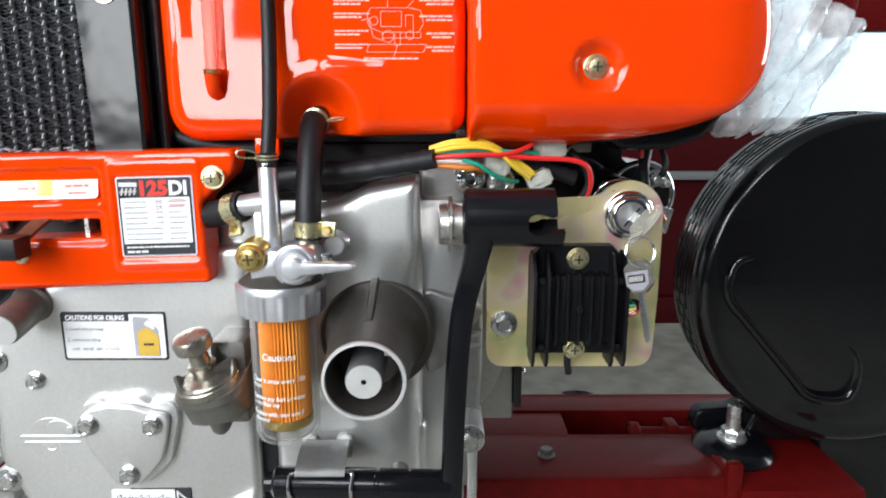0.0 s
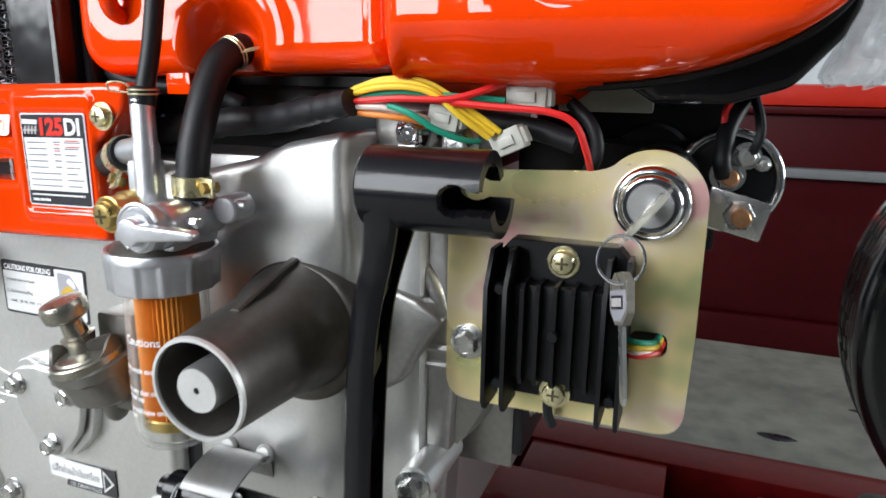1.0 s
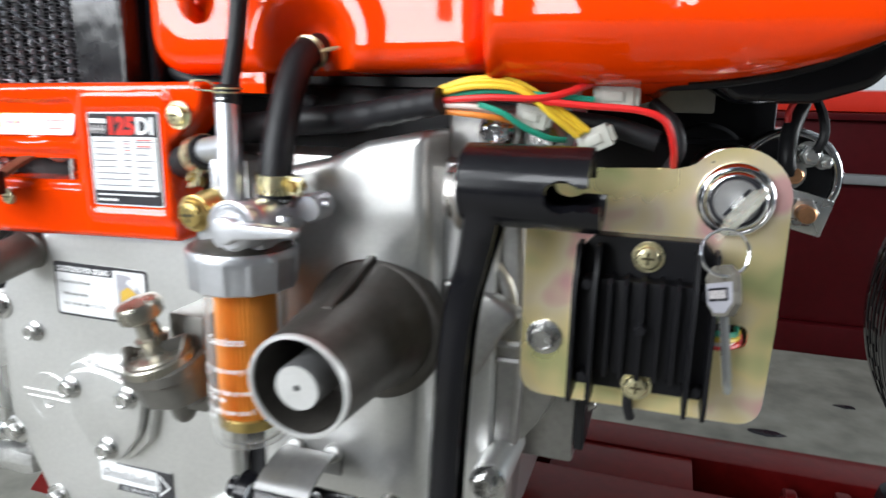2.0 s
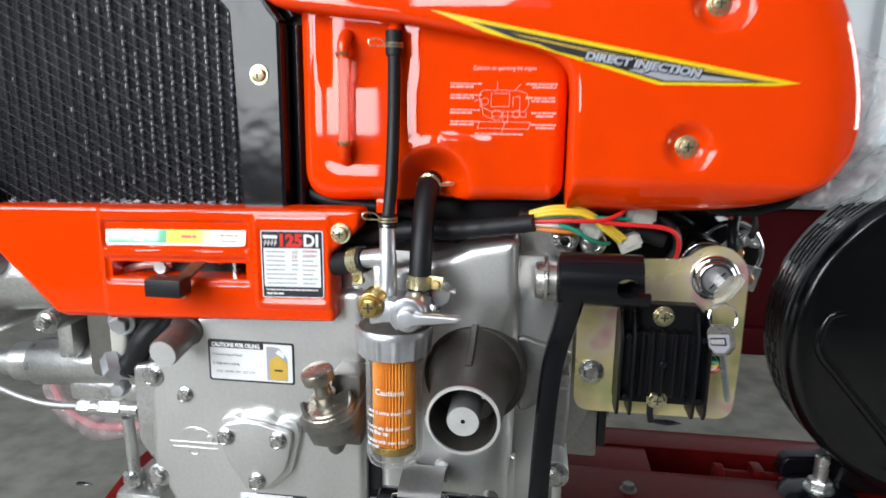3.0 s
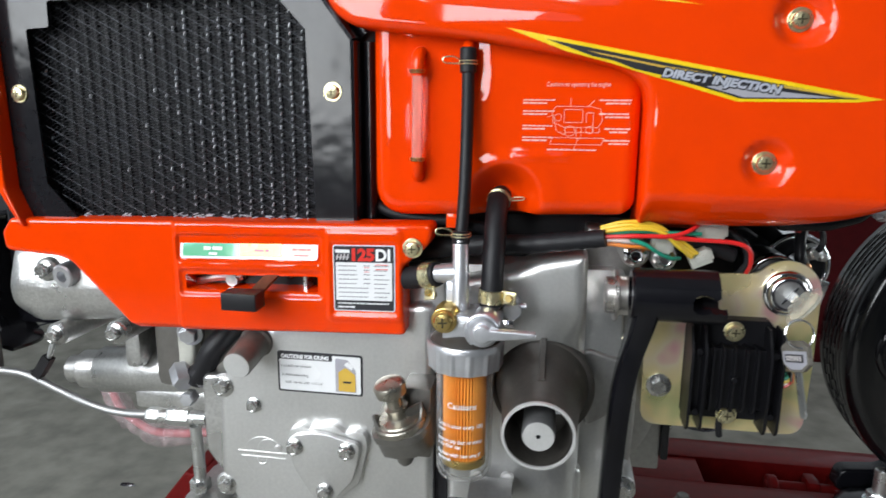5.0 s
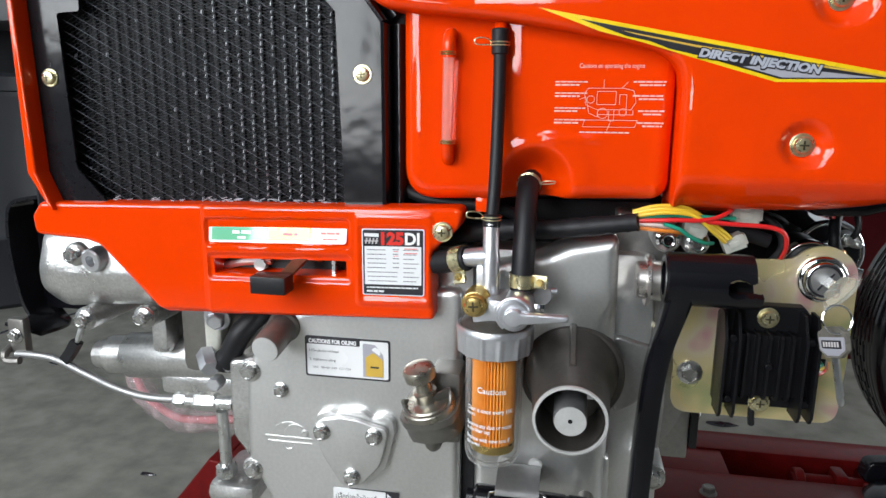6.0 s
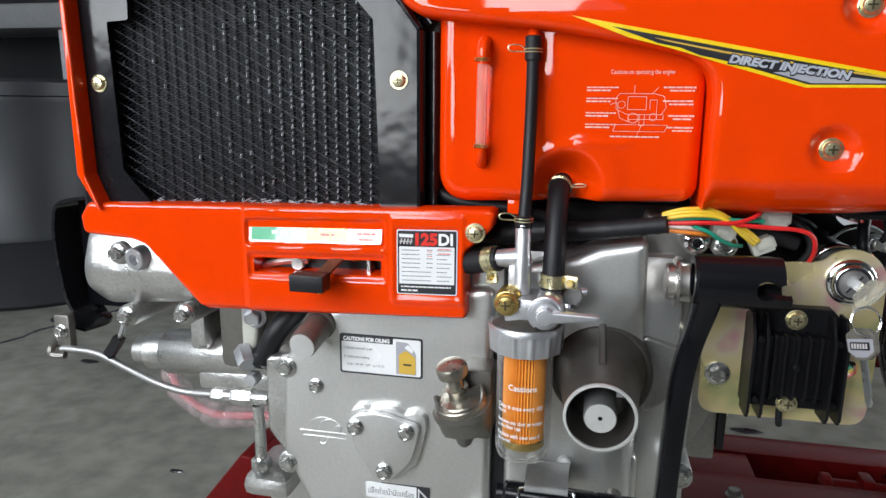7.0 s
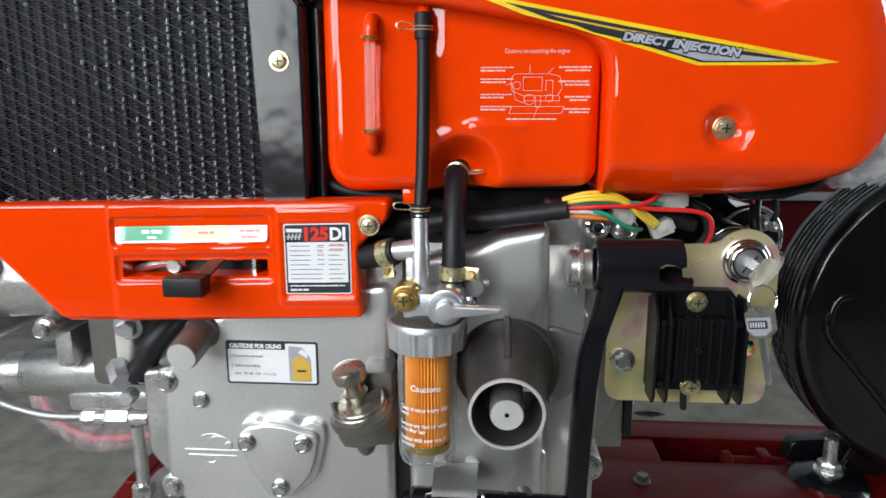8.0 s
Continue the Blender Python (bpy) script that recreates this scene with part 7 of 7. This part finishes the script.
def switch_plate():
    t = thing("switch_plate", (0.11, 0.558, 0.627), "gold passivated steel plate carrying ignition switch and rectifier", "mounting plate")
    lobe = [(0.1540 + 0.0290 * math.cos(a), 0.7600 + 0.0290 * math.sin(a)) for a in np.radians(np.linspace(-5, 138, 16))]
    outline = [(p.x, p.y) for p in rounded([(0.0375, 0.7760, 0.004), (0.0380, 0.6270, 0.016), (0.1810, 0.6270, 0.016), (0.1830, 0.6900, 0.0)])] + lobe + [(0.1285, 0.7775), (0.1230, 0.7762)]
    holes = [rounded([(0.1480, 0.6740, 0.006), (0.1690, 0.6740, 0.006), (0.1690, 0.6880, 0.006), (0.1480, 0.6880, 0.006)])]
    bm = bmesh.new()
    sheet(bm, outline, 0.5565, 0.5595, 0, 0, None, holes)
    plate = part("plate", bm, PASSIVATED, t)
    bolt(t, (0.0525, 0.5565, 0.6665), 0.0078, "hex")
    # block added behind the wire hole so that its inside looks dark
    bm = bmesh.new()
    box(bm, 0.1440, 0.1730, 0.5730, 0.5850, 0.6680, 0.6940, 0.003)
    part("hole_backing", bm, RUBBER, t, "added black backing that darkens the wire hole")
    # rectifier block with cooling fins
    bm = bmesh.new()
    body = rounded([(0.0723, 0.6440, 0.003), (0.1487, 0.6440, 0.003), (0.1487, 0.7270, 0.004), (0.1400, 0.7370, 0.002), (0.0810, 0.7370, 0.002), (0.0723, 0.7270, 0.004)])
    sheet(bm, body, 0.5440, 0.5566, 0.001)
    rec = part("rectifier", bm, RECTIFIER, t, "black finned rectifier block")
    bm = bmesh.new()
    box(bm, 0.0745, 0.1465, 0.5330, 0.5480, 0.6580, 0.7140, 0.0012)
    part("raised_block", bm, RECTIFIER, rec)
    for k, x in enumerate((0.0735, 0.0845, 0.0925, 0.1010, 0.1105, 0.1200, 0.1290, 0.1375, 0.1475)):
        long = x < 0.09 or x > 0.135
        z0, z1 = (0.6400, 0.7330) if long else (0.6560, 0.7160)
        y0 = 0.5200 if long else 0.5265
        bm = bmesh.new()
        prof = [(0.5480, z0), (y0 + 0.004, z0), (y0, z0 + 0.006), (y0, z1 - 0.020 if long else z1 - 0.003), (y0 + 0.012 if long else y0 + 0.003, z1), (0.5480, z1)]
        if z1 - z0 < 0.03:
            prof = [(0.548, z0), (y0, z0), (y0, z1), (0.548, z1)]
        a = [bm.verts.new((x - 0.0012, p, q)) for p, q in prof]
        b = [bm.verts.new((x + 0.0012, p, q)) for p, q in prof]
        skin(bm, [a, b])
        part("fin", bm, RECTIFIER, rec)
    for px, pz in ((0.0800, 0.7120), (0.0800, 0.6560), (0.1425, 0.7120), (0.1425, 0.6560), (0.1105, 0.6880)):
        bm = bmesh.new()
        rod(bm, (px, 0.535, pz), (px, 0.5245, pz), 0.0032, 12, 0.0006)
        part("pip", bm, RECTIFIER, rec)
    bolt(rec, (0.1110, 0.5440, 0.7265), 0.0068, "cross", material=YELLOWZINC, name="screw")
    bolt(rec, (0.1105, 0.5422, 0.6490), 0.0068, "cross", material=YELLOWZINC, name="screw")
    bm = bmesh.new()
    box(bm, 0.1035, 0.1175, 0.5425, 0.5443, 0.6435, 0.6575, 0.0030)
    part("earth_tag", bm, DULLSTEEL, rec)
    bm = bmesh.new()
    sweep(bm, [(0.1060, 0.545, 0.6420), (0.1065, 0.546, 0.6330), (0.1085, 0.550, 0.6240)], 0.0030, 8)
    part("earth_wire", bm, RUBBER, rec)
    for m, dz, dx in ((W_GREEN, 0.0035, 0.0), (W_YELLOW, 0.0, 0.001), (W_WHITE, -0.0025, 0.0), (W_RED, -0.0045, 0.002)):
        bm = bmesh.new()
        sweep(bm, [(0.1460, 0.545, 0.6830 + dz), (0.1540, 0.543, 0.6825 + dz), (0.1620 + dx, 0.553, 0.6810 + dz * 0.7), (0.1640 + dx, 0.570, 0.6800 + dz * 0.5)], 0.0017, 8, 6)
        part("lead", bm, m, rec, m.name.replace("_", " "))
    # ignition switch
    o = Vector((0.1540, 0.5565, 0.7605))
    bm = bmesh.new()
    lathe(bm, o, (0, -1, 0), [(0, 0.0207), (0.0022, 0.0208), (0.0034, 0.0204), (0.0046, 0.0193), (0.0052, 0.0180), (0.0050, 0.0174), (0.0036, 0.0171),
                              (0.0036, 0.0168), (0.0062, 0.0167), (0.0078, 0.0161), (0.0090, 0.0151), (0.0093, 0.0143), (0.0086, 0.0138), (0.003, 0.0136)], 56, caps=False)
    sw = part("ignition_switch", bm, CHROME, t, "chromed key switch")
    bm = bmesh.new()
    lathe(bm, o, (0, -1, 0), [(0.003, 0.0122), (0.0090, 0.0122), (0.0098, 0.0116), (0.0098, 0)], 40)
    part("key_barrel", bm, DULLSTEEL, sw)
    bm = bmesh.new()
    box(bm, -0.0095, 0.0095, -0.0012, 0.0012, -0.0008, 0.0008)
    bmesh.ops.transform(bm, verts=bm.verts, matrix=pose(o.x, o.y - 0.0098, o.z, 0, -51.5, 0))
    part("key_slot", bm, INKBLACK, sw)
    bm = bmesh.new()
    lathe(bm, o, (0, -1, 0), [(0.003, 0.0137), (0.0082, 0.0136), (0.0082, 0.0123), (0.003, 0.0122)], 40, caps=False)
    part("black_ring", bm, INKBLACK, sw)
    bm = bmesh.new()
    rod(bm, (0.154, 0.560, 0.7605), (0.154, 0.60, 0.7605), 0.0185, 24)
    part("switch_back", bm, PLASTIC, sw)
    return t


switch_plate()


def key_set():
    t = thing("key_ring", (0.158, 0.530, 0.735), "two keys on a split ring hanging from the switch", "keys")
    # key standing out of the barrel, its head under clear film
    o = Vector((0.1545, 0.5480, 0.7610))
    d = Vector((0.0, -1.0, 0.0))
    w = Vector((0.62, 0.0, 0.785)).normalized()
    n = w.cross(d)
    turn = Matrix((w, d, n)).transposed().to_4x4()
    turn.translation = o
    bm = bmesh.new()
    box(bm, -0.0042, 0.0042, -0.004, 0.016, -0.0010, 0.0010, 0.0004)
    bmesh.ops.transform(bm, verts=bm.verts, matrix=turn)
    part("key", bm, ZINC, t)
    bm = bmesh.new()
    loop = rounded([(-0.0100, 0.018, 0.003), (0.0100, 0.018, 0.003), (0.0150, 0.040, 0.006), (0.008, 0.047, 0.006), (-0.008, 0.047, 0.006), (-0.0150, 0.040, 0.006)])
    skin(bm, [[bm.verts.new((p.x, p.y, h)) for p in loop] for h in (-0.0013, 0.0013)])
    bmesh.ops.transform(bm, verts=bm.verts, matrix=turn)
    part("key_bow", bm, SMOKECLEAR, t, "clear moulded key bow")
    bm = bmesh.new()
    for q in bmesh.ops.create_icosphere(bm, subdivisions=3, radius=1.0)["verts"]:
        p = q.co.copy()
        k = 1 + 0.30 * noise.noise(p * 2.6)
        q.co = Vector((p.x * 0.0175 * k, 0.034 + p.y * 0.0155 * k, p.z * 0.0030 * k))
    bmesh.ops.transform(bm, verts=bm.verts, matrix=turn)
    part("key_film", bm, KEYFILM, t, "crumpled clear key film", 15)
    # split ring
    bm = bmesh.new()
    c = Vector((0.1468, 0.4930, 0.7435))
    for k in range(2):
        sweep(bm, [c + Vector((0.0108 * math.cos(a), 0.0012 * k + 0.003 * math.sin(a), 0.0108 * math.sin(a))) for a in np.linspace(0, 2 * math.pi, 17)], 0.0007, 6, 3)
    part("split_ring", bm, CHROME, t)
    # hanging key, turned nearly edge on to the plate
    top, tip = Vector((0.1468, 0.5010, 0.7335)), Vector((0.1542, 0.4830, 0.6760))
    d = (tip - top).normalized()
    w = Vector((0.36, -0.93, 0.0))
    w = (w - d * w.dot(d)).normalized()
    n = w.cross(d)
    hang = Matrix((w, d, n)).transposed().to_4x4()
    hang.translation = top

    def plate(name, pts, h0, h1, m, label=""):
        bm = bmesh.new()
        skin(bm, [[bm.verts.new((p[0], p[1], h)) for p in pts] for h in (h0, h1)])
        bmesh.ops.transform(bm, verts=bm.verts, matrix=hang)
        return part(name, bm, m, t, label)
    side = 1 if n.y < 0 else -1
    head = rounded([(-0.0150, 0.003, 0.002), (-0.006, -0.002, 0.003), (0.008, -0.002, 0.003), (0.0160, 0.003, 0.002), (0.0155, 0.017, 0.003), (0.007, 0.023, 0.003), (-0.007, 0.023, 0.003), (-0.0145, 0.017, 0.003)])
    plate("hanging_key", head, -0.0018, 0.0018, SMOKY, "smoky plastic key head")
    badge = rounded([(-0.0135, 0.0065, 0.001), (0.0140, 0.0065, 0.001), (0.0135, 0.0165, 0.002), (0.006, 0.0212, 0.002), (-0.006, 0.0212, 0.002), (-0.0130, 0.0165, 0.002)])
    plate("key_badge", badge, side * 0.0018, side * 0.0023, INKGREY, "pale worn badge")
    plate("badge_core", rect2(-0.0105, 0.0105, 0.0090, 0.0155, 0.001), side * 0.0023, side * 0.0026, INKBLACK)
    for k in range(6):
        plate("badge_bar", rect2(-0.0088 + 0.0030 * k, -0.0070 + 0.0030 * k, 0.0102, 0.0143), side * 0.0026, side * 0.0028, INKPALE)
    blade = [(-0.0032, 0.023), (0.0032, 0.023), (0.0032, 0.052), (0.0022, 0.054), (0.0030, 0.057), (0.0010, 0.0605), (-0.0020, 0.0600), (-0.0032, 0.056)]
    plate("blade", blade, -0.0010, 0.0010, ZINC)


key_set()

# ---------------------------------------------------------------- starter motor with its solenoid


def starter():
    t = thing("starter_motor", (0.17, 0.70, 0.66), "black starter motor with a chrome-rimmed solenoid and copper terminals", "starter motor")
    c = Vector((0.1935, 0.6600, 0.7625))
    ax = Vector((0.06, -1, 0.02)).normalized()
    bm = bmesh.new()
    bead = [(0.0005 + 0.0026 * math.sin(a), 0.0310 + 0.0030 * math.cos(a)) for a in np.radians(np.linspace(0, 180, 9))]
    lathe(bm, c, ax, [(-0.11, 0.0325), (-0.006, 0.0332)] + bead + [(0.0, 0.0278)], 56)
    part("solenoid_case", bm, CHROME, t, "chromed solenoid case")
    bm = bmesh.new()
    lathe(bm, c, ax, [(-0.002, 0.0284), (0.0008, 0.0282), (0.0022, 0.0270), (0.0030, 0.020), (0.0035, 0.010), (0.0035, 0)], 40)
    part("solenoid_cap", bm, PLASTIC, t)
    for p, r, core in (((0.1925, 0.651, 0.7670), 0.0088, COPPER), ((0.2010, 0.642, 0.7440), 0.0098, COPPER), ((0.2025, 0.648, 0.7800), 0.0068, ZINC), ((0.2120, 0.650, 0.7755), 0.0040, ZINC)):
        bm = bmesh.new()
        hexrod(bm, p, Vector(p) + ax * 0.011, r)
        lathe(bm, Vector(p) - ax * 0.001, ax, [(0, r * 1.25), (0.002, r * 1.25)], 20)
        nut = part("terminal_nut", bm, ZINC, t)
        bm = bmesh.new()
        rod(bm, Vector(p) + ax * 0.004, Vector(p) + ax * (0.022 if core is COPPER else 0.014), r * 0.58, 16, 0.0008)
        part("terminal_stud", bm, core, nut)
    bm = bmesh.new()
    box(bm, -0.019, 0.019, -0.0015, 0.0015, -0.0125, 0.0125, 0.0012)
    bmesh.ops.transform(bm, verts=bm.verts, matrix=pose(0.1990, 0.6405, 0.7440, 0, 14, 0))
    part("terminal_strap", bm, ZINC, t)
    bm = bmesh.new()
    lathe(bm, (0.141, 0.684, 0.7660), (0, 1, 0), [(0, 0.022), (0.002, 0.028), (0.006, 0.0305), (0.010, 0.0305), (0.012, 0.0290), (0.14, 0.0290)], 40)
    part("motor_case", bm, RUBBER, t)
    bm = bmesh.new()
    lathe(bm, (0.153, 0.583, 0.7630), (0, 1, 0), [(0.0022 - 0.0022 * math.sin(a), 0.0232 - 0.0020 * math.cos(a)) for a in np.radians(np.linspace(0, 180, 9))] + [(0.012, 0.0250)], 48, caps=False)
    part("drive_housing", bm, CHROME, t, "chromed rim of the drive housing")
    bm = bmesh.new()
    lathe(bm, (0.153, 0.5850, 0.7630), (0, 1, 0), [(-0.0004, 0), (-0.0004, 0.012), (0.0006, 0.0205), (0.002, 0.0222), (0.02, 0.0240), (0.05, 0.0240)], 40)
    part("housing_face", bm, PLASTIC, t)
    bm = bmesh.new()
    sweep(bm, [(0.1905, 0.634, 0.768), (0.1880, 0.632, 0.778), (0.1890, 0.640, 0.794), (0.1960, 0.655, 0.812), (0.200, 0.664, 0.824)], 0.0056, 12)
    sweep(bm, [(0.2035, 0.638, 0.780), (0.2075, 0.634, 0.792), (0.2065, 0.640, 0.805), (0.2010, 0.660, 0.822)], 0.0030, 8)
    part("cable", bm, RUBBER, t)
    bm = bmesh.new()
    sweep(bm, [(0.1870, 0.640, 0.800), (0.1875, 0.642, 0.808), (0.194, 0.650, 0.820)], 0.0020, 8)
    part("wire", bm, W_RED, t)
    bm = bmesh.new()
    box(bm, 0.05, 0.18, 0.66, 0.82, 0.69, 0.785, 0.01)
    box(bm, 0.05, 0.190, 0.715, 0.82, 0.70, 0.840, 0.006)
    part("mounting", bm, PLASTIC, t)


starter()

# ---------------------------------------------------------------- crumpled bag of clear film


def film_bag():
    bm = bmesh.new()
    nu, nv = 46, 40
    noise.seed_set(7)
    grid = []
    corner = [Vector((0.232, 0.596, 0.823)), Vector((0.306, 0.612, 0.826)), Vector((0.358, 0.606, 0.915)), Vector((0.248, 0.600, 0.965))]
    for side in (1, -1):
        rows = []
        for i in range(nu + 1):
            row = []
            for j in range(nv + 1):
                s, q = i / nu, j / nv
                p = corner[0] * (1 - s) * (1 - q) + corner[1] * s * (1 - q) + corner[2] * s * q + corner[3] * (1 - s) * q
                edge = min(s, 1 - s, q, 1 - q)
                k = Vector((p.x * 26 - p.z * 14, p.z * 9 + p.x * 5, side * 3.1))
                crease = (0.30 - abs(noise.noise(k))) ** 2 * 0.20 + abs(noise.noise(k * 2.1)) * 0.016 + abs(noise.noise(k * 4.5)) * 0.004
                jag = noise.noise(Vector((s * 9, q * 9, 2.0))) * 0.008 * (1 if edge < 0.08 else 0.3)
                puff = side * 0.020 * math.sqrt(max(0.0, min(1, edge * 4)))
                row.append(bm.verts.new(p + Vector((jag, -puff + crease - 0.02, jag * 0.8))))
            rows.append(row)
        for i in range(nu):
            for j in range(nv):
                bm.faces.new((rows[i][j], rows[i + 1][j], rows[i + 1][j + 1], rows[i][j + 1]))
        grid.append(rows)
    return solo("plastic_bag", bm, BAGFILM, (0.26, 0.60, 0.822), "crumpled clear plastic bag hanging behind the hood", "plastic bag", sharp=25)


film_bag()
